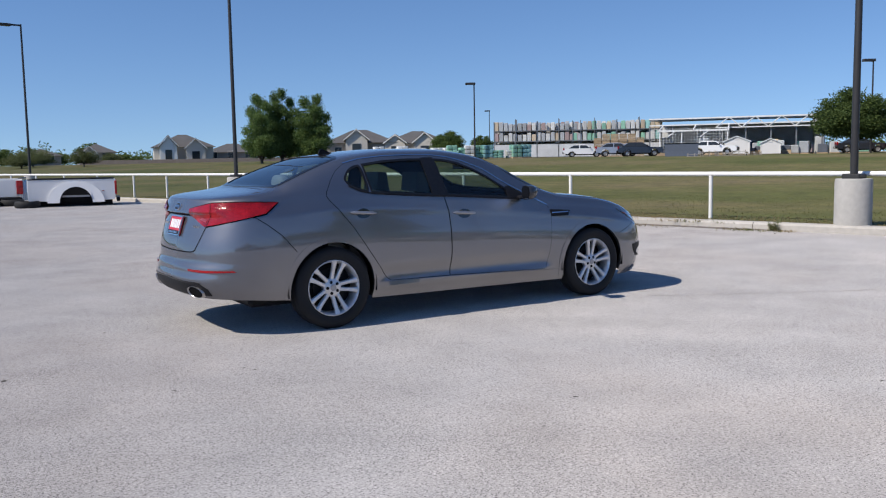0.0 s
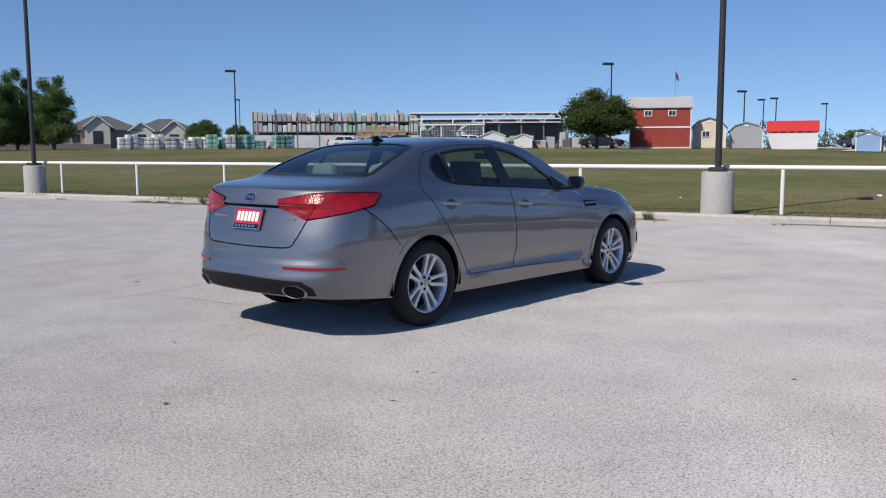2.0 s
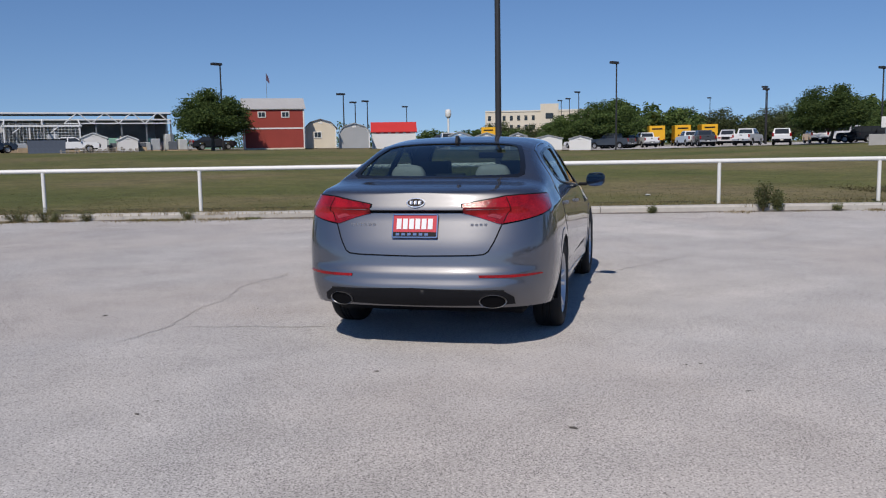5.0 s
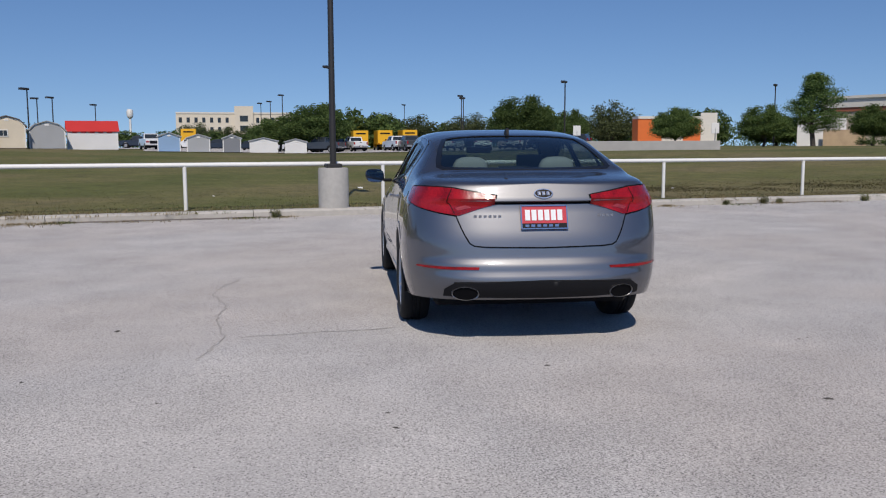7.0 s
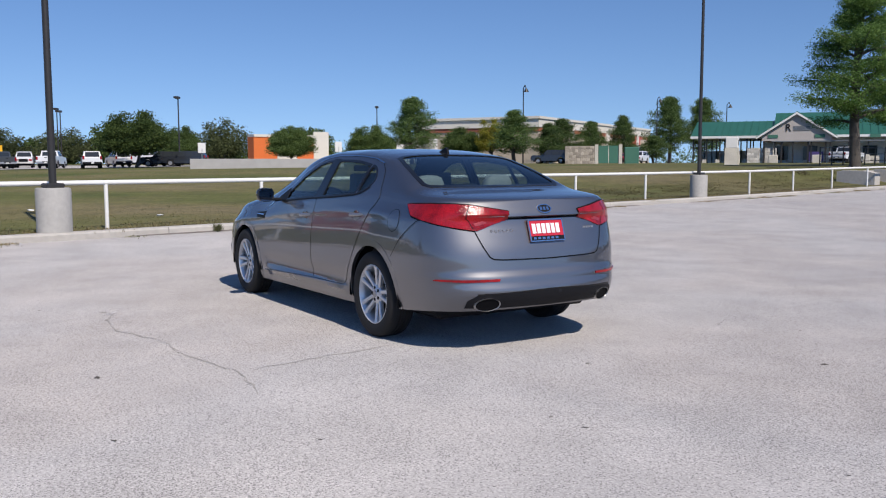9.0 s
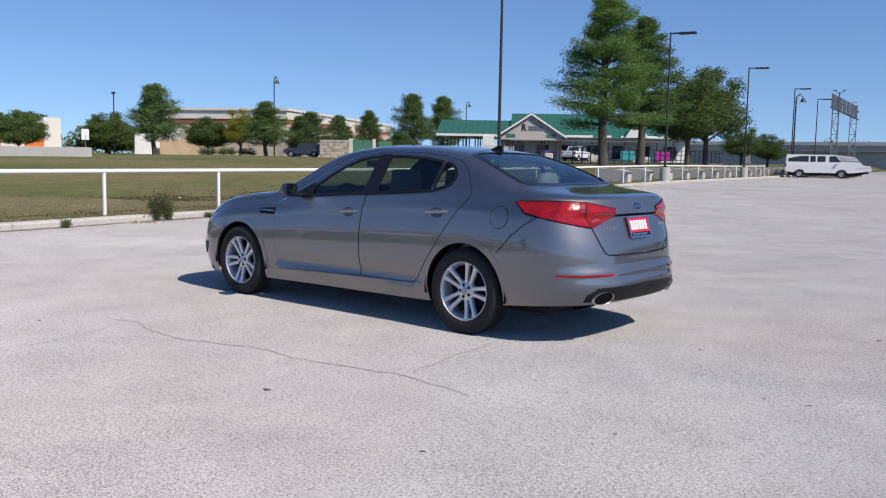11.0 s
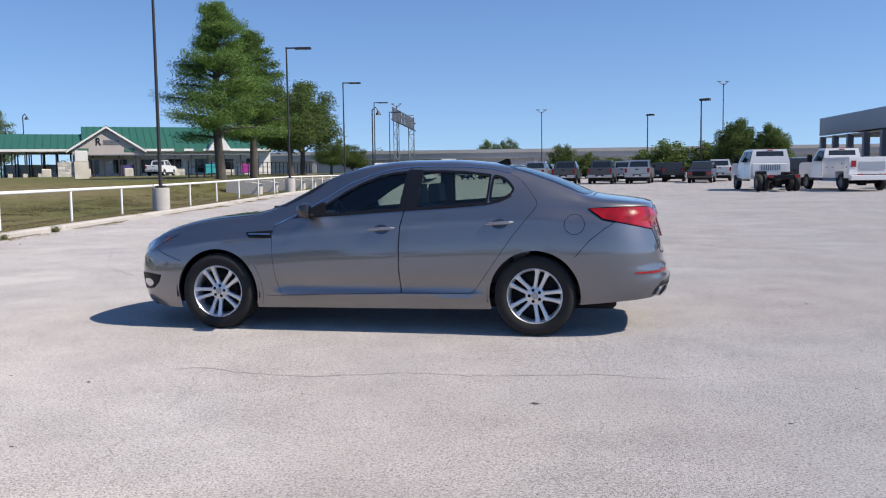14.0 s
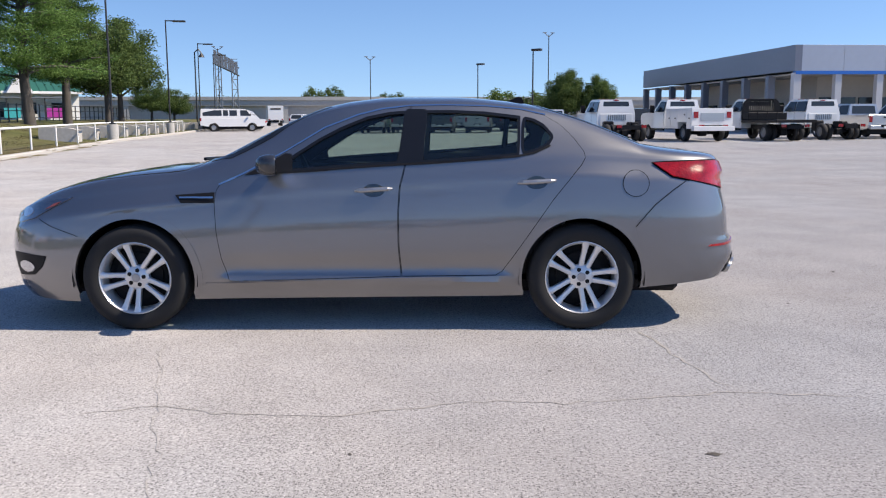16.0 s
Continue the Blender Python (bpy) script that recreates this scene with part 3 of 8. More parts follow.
def ring(cx, cz, r, n=40, a0=0.0, a1=360.0):
    return [(cx + r * math.cos(radians(a0 + (a1 - a0) * k / n)), cz + r * math.sin(radians(a0 + (a1 - a0) * k / n))) for k in range(n + (0 if a1 - a0 == 360 else 1))]


WHEELS_X, HUB_Z, ARCH = (-1.3975, 1.3975), 0.334, 0.374
FRONT_GLASS = [(0.54, 0.995), (0.42, 1.075), (0.24, 1.19), (0.10, 1.262), (-0.06, 1.325), (-0.20, 1.352), (-0.305, 1.36), (-0.285, 1.20), (-0.262, 1.045), (0.0, 1.03), (0.3, 1.008)]
REAR_GLASS = [(-0.425, 1.362), (-0.60, 1.362), (-0.80, 1.352), (-1.015, 1.325), (-1.01, 1.20), (-1.0, 1.093), (-0.7, 1.07), (-0.40, 1.05), (-0.41, 1.2)]
CORNER_GLASS = rounded([(-1.035, 1.322), (-1.10, 1.31), (-1.165, 1.275), (-1.222, 1.205), (-1.19, 1.155), (-1.10, 1.115), (-1.02, 1.096)], 2)
BACKLIGHT = [(-1.13, y) for y in (-0.3, 0.0, 0.3)] + [(-1.155, 0.46), (-1.20, 0.535), (-1.40, 0.585), (-1.62, 0.625), (-1.73, 0.635), (-1.775, 0.60), (-1.80, 0.45), (-1.82, 0.2),
                                                         (-1.82, -0.2), (-1.80, -0.45), (-1.775, -0.60), (-1.73, -0.635), (-1.62, -0.625), (-1.40, -0.585), (-1.20, -0.535), (-1.155, -0.46)]
WINDSCREEN = [(0.27, -0.3), (0.27, 0.3), (0.20, 0.50), (0.30, 0.565), (0.55, 0.66), (0.80, 0.72), (0.93, 0.66), (1.03, 0.4), (1.07, 0.15), (1.07, -0.15), (1.03, -0.4), (0.93, -0.66), (0.80, -0.72), (0.55, -0.66), (0.30, -0.565), (0.20, -0.50)]


def grow(poly, d):
    """A polygon moved outwards by d."""
    area = sum(x0 * y1 - x1 * y0 for (x0, y0), (x1, y1) in zip(poly, poly[1:] + poly[:1]))
    sg = 1 if area > 0 else -1
    out = []
    n = len(poly)
    for k in range(n):
        (ax, ay), (bx, by), (cx, cy) = poly[k - 1], poly[k], poly[(k + 1) % n]
        n1, n2 = Vector((by - ay, ax - bx)).normalized(), Vector((cy - by, bx - cx)).normalized()
        m = (n1 + n2).normalized()
        out.append((bx + sg * m.x * d / max(0.5, m.dot(n1)), by + sg * m.y * d / max(0.5, m.dot(n1))))
    return out


def build_sedan():
    car = thing("sedan", Matrix(), "grey metallic four-door sedan parked on the lot, clean, with alloy wheels", "car")
    # body shell, open at the windows and wheel arches
    bm = bmesh.new()
    vs = [bm.verts.new(v) for v in CAR_V]
    windows_side = [FRONT_GLASS, REAR_GLASS, CORNER_GLASS]
    for f in CAR_F:
        c = (CAR_V[f[0]] + CAR_V[f[2]]) / 2
        if any(math.hypot(c.x - wx, c.z - HUB_Z) < ARCH + 0.012 for wx in WHEELS_X) and abs(c.y) > 0.5:
            continue
        if abs(c.y) > 0.5 and c.z > 0.99 and any(inside((c.x, c.z), w) for w in windows_side):
            continue
        if c.z > 1.0 and (inside((c.x, c.y), BACKLIGHT) or inside((c.x, c.y), WINDSCREEN)):
            continue
        try:
            bm.faces.new([vs[k] for k in f])
        except ValueError:
            pass
    bmesh.ops.remove_doubles(bm, verts=bm.verts, dist=0.0004)
    bmesh.ops.delete(bm, geom=[v for v in bm.verts if not v.link_faces], context="VERTS")
    part("body", bm, M_PAINT, car, "", 70)
    bm = box((-2.05, -0.70, 0.21), (2.1, 0.70, 0.32), 0.03)
    add_box(bm, (-0.96, -0.845, 0.225), (0.96, 0.845, 0.29), 0.02)
    part("underbody", bm, M_BLACK, car, "black underbody")
    for wx in WHEELS_X:
        for sg in (1, -1):
            bm = bmesh.new()
            arc = [(wx + 0.393 * math.cos(radians(a)), HUB_Z + 0.393 * math.sin(radians(a))) for a in range(-8, 189, 7)]
            rows = [[bm.verts.new((x, sg * y, z)) for x, z in arc] for y in (0.5, 0.89)]
            for k in range(len(arc) - 1):
                bm.faces.new((rows[0][k], rows[0][k + 1], rows[1][k + 1], rows[1][k]))
            bm.faces.new(rows[0])
            part("wheel_housing", bm, M_GAP, car, "black wheel housing")

    front_door = [(0.80, 0.315), (0.845, 0.45), (0.872, 0.62), (0.882, 0.80), (0.872, 0.88), (0.845, 0.925), (0.66, 1.0), (0.42, 1.13), (0.20, 1.262), (0.0, 1.338), (-0.15, 1.375), (-0.325, 1.392),
                  (-0.318, 1.20), (-0.30, 1.05), (-0.262, 0.90), (-0.252, 0.75), (-0.252, 0.55), (-0.268, 0.345)]
    rear_door = [(-0.278, 0.345), (-0.262, 0.55), (-0.262, 0.75), (-0.272, 0.90), (-0.31, 1.05), (-0.328, 1.20), (-0.335, 1.392), (-0.55, 1.395), (-0.80, 1.388), (-1.02, 1.368), (-1.17, 1.335), (-1.27, 1.275),
                 (-1.345, 1.195), (-1.405, 1.11), (-1.412, 1.075), (-1.385, 1.03), (-1.34, 0.98), (-1.21, 0.82), (-1.085, 0.64), (-0.96, 0.46), (-0.90, 0.375), (-0.86, 0.352)]
    for sg in (1, -1):
        aim = hit_side(sg)
        for name, outline, holes, handle in (("front_door", front_door, [FRONT_GLASS], (-0.105, 0.885)), ("rear_door", rear_door, [REAR_GLASS, CORNER_GLASS], (-1.11, 0.932))):
            d = part(name, panel(outline, aim, 0.03, 0.003, holes), M_PAINT, car, "", 35)
            part("door_gap", ribbon(outline, aim, 0.008, 0.0014, closed=True), M_GAP, d, "dark gap round the door")
            hx, hz = handle
            p, n = aim((hx, hz))
            bm = bmesh.new()
            cup = ring(hx, hz - 0.004, 1.0, 28)
            cup = [(hx + (a - hx) * 0.066, hz - 0.006 + (b - hz + 0.004) * 0.040) for a, b in cup]
            # flat dark oval on the door in place of a shaded hollow
            part("handle_recess", panel(cup, aim, 0.02, 0.0042, depth=0), M_CUPSHADE, d, "dark oval painted for the shade in the handle cup", 40)
            pts = [(-0.118, 0.0, 0.004), (-0.085, 0.008, 0.011), (0.0, 0.011, 0.013), (0.085, 0.008, 0.011), (0.118, 0.0, 0.004)]
            for (x0, o0, h0), (x1, o1, h1) in zip(pts, pts[1:]):
                a, b = Vector((hx + x0, p.y + sg * (0.006 + o0), hz + x0 * -0.06)), Vector((hx + x1, p.y + sg * (0.006 + o1), hz + x1 * -0.06))
                add_cyl(bm, a, b, h0 + 0.002, h1 + 0.002, 10)
            add_box(bm, (hx - 0.10, min(p.y, p.y + sg * 0.02), hz - 0.005), (hx + 0.10, max(p.y, p.y + sg * 0.02), hz + 0.005))
            part("door_handle", bm, M_SATIN, d, "silver door handle", 50)
        # dark pillar between the doors, and the frames round the panes
        part("pillar", panel([(-0.262, 1.042), (-0.305, 1.375), (-0.425, 1.375), (-0.40, 1.05)], aim, 0.03, 0.0055), M_GLOSSBLACK, car, "gloss black pillar trim", 35)
        for outline, name in ((FRONT_GLASS, "front_door_window"), (REAR_GLASS, "rear_door_window"), (CORNER_GLASS, "corner_window")):
            g = part(name, panel(outline, aim, 0.05, -0.006, depth=0), M_GLASS, car, "tinted side window", 60)
            part("window_seal", panel(grow(outline, 0.006), aim, 0.03, 0.005, [grow(outline, -0.012)], depth=0.012), M_GLOSSBLACK, g, "black window seal", 35)
        part("mirror_sail", panel([(0.70, 0.972), (0.45, 1.104), (0.41, 1.10), (0.40, 1.0), (0.56, 0.984)], aim, 0.03, 0.006), M_BLACK, car, "black mirror mount")
        top_line = [(0.86, 0.915), (0.70, 0.985), (0.45, 1.118), (0.21, 1.262), (0.0, 1.342), (-0.15, 1.378), (-0.33, 1.398), (-0.55, 1.401), (-0.80, 1.394), (-1.02, 1.374), (-1.18, 1.338)]
        part("roof_moulding", ribbon(top_line, aim, 0.012, 0.006), M_CHROME, car, "thin bright moulding over the side windows")
        part("belt_moulding", ribbon([(0.55, 0.985), (0.3, 0.998), (0.0, 1.02), (-0.26, 1.036), (-0.4, 1.042), (-0.7, 1.062), (-1.0, 1.085), (-1.10, 1.105), (-1.20, 1.15)], aim, 0.014, 0.007), M_BLACK, car, "black belt moulding")
        # wheel arch lips
        for wx in WHEELS_X:
            a0, a1 = (-16, 196)
            inner, outer = ring(wx, HUB_Z, ARCH, 44, a0, a1), ring(wx, HUB_Z, ARCH + 0.05, 44, a1, a0)
            part("arch_lip", panel(inner + outer, aim, 0.03, 0.004, depth=0.03), M_PAINT, car, "", 35)
        part("sill", panel([(0.99, 0.205), (0.96, 0.302), (0.80, 0.305), (-0.27, 0.335), (-0.86, 0.342), (-1.0, 0.35), (-1.01, 0.23), (0.0, 0.215)], aim, 0.03, 0.004), M_PAINT, car, "painted sill below the doors", 35)
        vent = part("fender_vent", panel([(1.13, 0.852), (0.885, 0.868), (0.885, 0.805), (1.09, 0.805)], aim, 0.03, 0.006), M_BLACK, car, "black vent in the front wing")
        part("vent_bar", ribbon([(1.10, 0.834), (0.89, 0.836)], aim, 0.012, 0.012), M_CHROME, vent, "chrome bar across the vent")
        lid = ring(-1.72, 0.92, 0.078, 40)
        if sg > 0:
            f = part("fuel_flap", panel(lid, aim, 0.03, 0.003), M_PAINT, car, "round fuel flap", 35)
            part("flap_gap", ribbon(lid, aim, 0.008, 0.002, closed=True), M_GAP, f)
        # front wing edge, bumper cut, quarter edge
        part("wing_gap", ribbon([(1.74, 0.60), (1.93, 0.66), (2.02, 0.70)], aim, 0.0035, 0.003), M_GAP, car, "gap above the front bumper")
        rb = hit_round(-1.4, -1)
        lamp = [(18.2, 0.995), (18.6, 0.938), (24, 0.912), (31, 0.864), (38, 0.884), (47, 0.918), (57.5, 0.962), (62.0, 1.040), (56, 1.045), (48, 1.050), (40, 1.050), (34, 1.044), (26, 1.018)]
        lamp = [(a * sg, b) for a, b in lamp]
        tl = part("tail_lamp", panel(lamp, rb, 0.025, 0.010, depth=0.02, sx=0.0175), M_LAMPRED, car, "wrap-round red tail lamp", 35)
        part("lamp_gap", ribbon(grow([(a * 0.0175, b) for a, b in lamp], 0.004), lambda p, rb=rb: rb((p[0] / 0.0175, p[1])), 0.012, 0.002, closed=True), M_GAP, tl)
        part("reversing_lens", panel([(a * sg, b) for a, b in ((27, 0.918), (31.5, 0.897), (32.5, 0.915), (29, 0.934))], rb, 0.02, 0.0125, depth=0.004, sx=0.0175), M_LAMPCLEAR, tl, "clear reversing lens", 35)
        part("lamp_split", ribbon([(sg * 32.5, 0.876), (sg * 35, 0.96), (sg * 34, 1.04)], rb, 0.006, 0.0112, sx=0.0175, step=0.002), M_GAP, tl)
        part("bumper_gap", ribbon([(sg * 53.0, 0.942), (sg * 58, 0.88), (sg * 64, 0.79), (sg * 70.5, 0.655)], rb, 0.0045, 0.0046, sx=0.0175), M_GAP, car, "gap between bumper and rear wing")
        part("reflector", panel([(a * sg, b) for a, b in ((23.0, 0.516), (22.8, 0.534), (34, 0.533), (45.5, 0.533), (46.5, 0.522), (34, 0.514))], rb, 0.02, 0.010, depth=0.012, sx=0.0175), M_LAMPRED, car, "slim red bumper reflector", 35)
        # headlamp and fog lamp
        rf = hit_round(1.3, 1)
        hl = [(a * sg, b) for a, b in ((22, 0.66), (20, 0.70), (32, 0.755), (44, 0.80), (58, 0.835), (52, 0.78), (45, 0.70), (36, 0.665))]
        h = part("headlamp", panel(hl, rf, 0.03, 0.006, depth=0.01, sx=0.0175), M_HEADLAMP, car, "swept-back clear headlamp", 35)
        for c, e, w, hh in ((30, 0.707, 3.2, 0.022), (37.5, 0.728, 4.0, 0.028)):
            cup = [(sg * (c + w * math.cos(q)), e + hh * math.sin(q)) for q in (2 * math.pi * k / 20 for k in range(20))]
            part("lamp_reflector", panel(cup, rf, 0.02, 0.009, depth=0.003, sx=0.0175), M_BULB, h, "bright round reflector", 35)
        part("indicator_lens", panel([(a * sg, b) for a, b in ((48, 0.755), (50.5, 0.790), (53.5, 0.806), (51.5, 0.776))], rf, 0.02, 0.009, depth=0.002, sx=0.0175), M_AMBER, h, "small amber corner lens", 35)
        fg = part("fog_lamp_recess", panel([(a * sg, b) for a, b in ((34, 0.475), (42, 0.478), (52, 0.470), (50, 0.40), (46, 0.345), (36, 0.325))], rf, 0.03, 0.005, sx=0.0175), M_BLACK, car, "black fog lamp surround", 35)
        cup = [(sg * (42.5 + 4.2 * math.cos(q)), 0.395 + 0.036 * math.sin(q)) for q in (2 * math.pi * k / 20 for k in range(20))]
        part("fog_lamp", panel(cup, rf, 0.02, 0.009, depth=0.004, sx=0.0175), M_BULB, fg, "clear oval fog lamp", 35)
        # wing mirror
        mir = part("wing_mirror", mirror_shell(sg), M_SHELLDARK, car, "glossy mirror shell, darkened for the sky it reflects", 60)
        part("mirror_foot", box((0.495, sg * 0.84, 0.985), (0.575, sg * 0.93, 1.015), 0.01), M_BLACK, mir, "black mirror foot")
        bm = bmesh.new()
        face = [(0.93, 1.0), (0.925, 1.07), (0.95, 1.105), (1.08, 1.10), (1.095, 1.05), (1.07, 0.99), (0.97, 0.985)]
        bm.faces.new([bm.verts.new((0.471 - (y - 1.01) * 0.27, sg * y, z)) for y, z in face])
        part("mirror_glass", bm, M_MIRROR, mir, "mirror glass")
    aim_top = hit_top
    part("rear_window", panel(BACKLIGHT, aim_top, 0.05, -0.004, depth=0), M_GLASS_REAR, car, "tinted rear window", 60)
    part("rear_window_seal", panel(grow(BACKLIGHT, 0.012), aim_top, 0.03, 0.003, [grow(BACKLIGHT, -0.026)], depth=0.006), M_GLOSSBLACK, car, "black band round the rear window", 35)
    part("windscreen", panel(WINDSCREEN, aim_top, 0.06, -0.004, depth=0), M_GLASS, car, "clear windscreen", 60)
    part("windscreen_seal", panel(grow(WINDSCREEN, 0.012), aim_top, 0.03, 0.003, [grow(WINDSCREEN, -0.03)], depth=0.006), M_GLOSSBLACK, car, "black windscreen band", 35)
    hood = [(1.14, 0.0), (1.10, 0.35), (1.0, 0.64), (1.10, 0.72), (1.5, 0.715), (1.85, 0.66), (2.05, 0.55), (2.17, 0.3), (2.20, 0.0)]
    hood = hood + [(a, -b) for a, b in reversed(hood[1:-1])]
    b = part("bonnet", panel(hood, aim_top, 0.04, 0.003), M_PAINT, car, "", 35)
    part("bonnet_gap", ribbon(hood, aim_top, 0.009, 0.0015, closed=True), M_GAP, b)
    part("wiper", cyl((1.06, -0.55, 1.03), (1.10, 0.25, 1.05), 0.012, n=8), M_BLACK, car, "black windscreen wiper")
    # boot lid with its shut line, garnish groove, plate and badges
    lid = [(0.578, 0.862), (0.55, 0.79), (0.53, 0.745), (0.495, 0.685), (0.465, 0.668), (0.40, 0.662)]
    lid = [(0.42, 0.925), (0.565, 0.90)] + lid
    shut = lid[1:] + [(0.0, 0.655)] + [(-a, b) for a, b in reversed(lid[1:])]
    lid_poly = [(0.335, 0.94)] + lid + [(0.0, 0.655)] + [(-a, b) for a, b in reversed(lid)] + [(-0.335, 0.94)]
    boot = part("boot_lid", panel(lid_poly, hit_back, 0.03, 0.003), M_PAINT, car, "", 35)
    part("boot_gap", ribbon(shut, hit_back, 0.009, 0.0046), M_GAP, boot, "dark shut line of the boot")
    part("boot_groove", panel([(0.36, 0.938), (0.36, 0.953), (-0.36, 0.953), (-0.36, 0.938)], hit_back, 0.03, 0.004), M_GAP, boot, "dark groove above the plate")
    part("deck_line", ribbon([(-1.86, y / 20) for y in range(-11, 12)], aim_top, 0.006, 0.002), M_GAP, boot)
    pm = pose(-2.398, 0, 0.853, 0, 17, 0)
    plate = part("number_plate", box((-0.008, -0.156, -0.080), (0.004, 0.156, 0.080), 0.003), M_PLATERED, boot, "red dealer plate with white block lettering in a chrome frame")
    plate.matrix_local = pm
    for k in range(6):
        y0 = 0.128 - k * 0.0435
        part("plate_bar", box((-0.011, y0 - 0.033, -0.022), (-0.0085, y0, 0.050)), M_PLATEWHITE, plate, "white upright bar")
    bm = bmesh.new()
    for lo, hi in (((-0.156, -0.082), (0.156, -0.074)), ((-0.156, 0.073), (0.156, 0.081)), ((-0.158, -0.08), (-0.150, 0.08)), ((0.150, -0.08), (0.158, 0.08))):
        add_box(bm, (-0.014, lo[0], lo[1]), (-0.006, hi[0], hi[1]))
    part("plate_frame", bm, M_CHROME, plate, "chrome plate frame")
    part("plate_strip", box((-0.0125, -0.150, -0.073), (-0.0085, 0.150, -0.042)), M_BLACK, plate, "black strip at the foot of the plate")
    for k in range(6):
        part("strip_bar", box((-0.014, 0.105 - k * 0.040, -0.066), (-0.0122, 0.130 - k * 0.040, -0.050)), M_CHROME, plate, "small chrome bar")
    p0 = hit_back((0.0, 1.01))[0]
    oval = [(0.066 * math.cos(a), 1.008 + 0.032 * math.sin(a)) for a in (2 * math.pi * k / 32 for k in range(32))]
    oval_in = [(a * 0.86, 1.008 + (b - 1.008) * 0.80) for a, b in oval]
    bd = part("badge", panel(oval, hit_back, 0.02, 0.008, [oval_in], depth=0.008), M_CHROME, boot, "oval chrome badge with a dark field", 35)
    part("badge_field", panel(oval_in, hit_back, 0.02, 0.006, depth=0), M_BLACK, bd)
    for k in range(3):
        c = 0.030 - 0.030 * k
        part("badge_bar", panel([(c + 0.010, 0.996), (c + 0.010, 1.020), (c - 0.010, 1.020), (c - 0.010, 0.996)], hit_back, 0.02, 0.008), M_CHROME, bd)
    for y0, n, w in ((0.455, 6, 0.028), (-0.385, 4, 0.026)):
        for k in range(n):
            c = y0 - k * w * 1.15
            q = hit_back((c, 0.862))[0]
            part("name_bar", box((q.x - 0.007, c - w * 0.36, 0.853), (q.x - 0.003, c + w * 0.36, 0.870)), M_CHROME, boot, "small chrome name bar")
    # rear bumper skin, valance and tail pipes
    right = [(20, 0.652), (24, 0.662), (26.5, 0.70), (29.0, 0.775), (31, 0.850), (31.5, 0.856), (38, 0.876), (47, 0.910), (52.5, 0.935), (57.5, 0.875), (63.5, 0.785), (70.3, 0.645), (68.9, 0.55), (67.0, 0.45), (65.8, 0.37), (65.5, 0.285), (50, 0.30), (35, 0.315)]
    bump = [(0, 0.648)] + right + [(0, 0.318)] + [(-a, b) for a, b in reversed(right)]
    part("rear_bumper", panel(bump, hit_round(-1.4, -1), 0.02, 0.003, sx=0.0175), M_PAINT, car, "", 35)
    val = [(0.665, 0.335), (0.66, 0.385), (0.60, 0.425), (0.55, 0.436), (0.0, 0.440), (-0.55, 0.436), (-0.60, 0.425), (-0.66, 0.385), (-0.665, 0.335), (0.0, 0.325)]
    v = part("rear_valance", panel(val, hit_back, 0.03, 0.007, depth=0.02), M_BLACK, car, "black lower valance", 35)
    part("valance_line", ribbon([(0.60, 0.428), (0.0, 0.443), (-0.60, 0.428)], hit_back, 0.010, 0.008), M_GLOSSBLACK, v)
    for sg in (1, -1):
        c = Vector((-2.368, sg * 0.53, 0.355))
        bm = bmesh.new()
        prof = [(0.78, 0.02), (1.0, 0.02), (1.0, -0.055), (0.98, -0.062), (0.93, -0.058), (0.92, 0.10)]
        rings = []
        for r, a in prof:
            rings.append([bm.verts.new(c + Vector((a + 0.030 * r * sg * math.cos(t) - 0.022 * r * math.sin(t), 0.088 * r * math.cos(t), 0.048 * r * math.sin(t)))) for t in (2 * math.pi * k / 32 for k in range(32))])
        for p, q in zip(rings, rings[1:]):
            for k in range(32):
                bm.faces.new((p[k], p[(k + 1) % 32], q[(k + 1) % 32], q[k]))
        tp = part("tail_pipe", bm, M_PIPE, car, "oval chrome tail pipe", 40)
        bm = bmesh.new()
        bm.faces.new([bm.verts.new(c + Vector((-0.052 + 0.028 * sg * math.cos(t) - 0.020 * math.sin(t), 0.0815 * math.cos(t), 0.0445 * math.sin(t)))) for t in (2 * math.pi * k / 24 for k in range(24))])
        # black disc across the mouth stands for the darkness inside the pipe
        part("pipe_inside", bm, M_GAP, tp)
    # roof aerial
    zt = C_TOP(-1.02)
    part("aerial_fin", prism([(-1.10, zt - 0.01), (-1.085, zt + 0.036), (-1.06, zt + 0.042), (-0.94, zt - 0.005)], -0.010, 0.010, "y", bevel=0.004), M_BLACK, car, "black shark-fin aerial", 40)
    build_wheels(car)
    build_cabin(car)
    return car


def mirror_shell(sg):
    bm = bmesh.new()
    cs = [(0.475, 0.90, 0.98), (0.49, 1.0, 1.0), (0.525, 0.97, 0.97), (0.56, 0.84, 0.84), (0.583, 0.55, 0.58), (0.591, 0.05, 0.05)]
    rings = []
    for x, ky, kz in cs:
        r = []
        for k in range(24):
            t = 2 * math.pi * k / 24
            cy, cz = math.cos(t), math.sin(t)
            y = 1.01 + 0.092 * ky * math.copysign(abs(cy) ** 0.7, cy)
            z = 1.045 + 0.066 * kz * math.copysign(abs(cz) ** 0.75, cz) + 0.10 * (y - 1.01) * 0.6
            r.append(bm.verts.new((x - (y - 1.01) * 0.25, sg * y, z)))
        rings.append(r)
    for a, b in zip(rings, rings[1:]):
        for k in range(24):
            bm.faces.new((a[k], a[(k + 1) % 24], b[(k + 1) % 24], b[k]))
    bm.faces.new(rings[0])
    bm.faces.new(list(reversed(rings[-1])))
    return bm


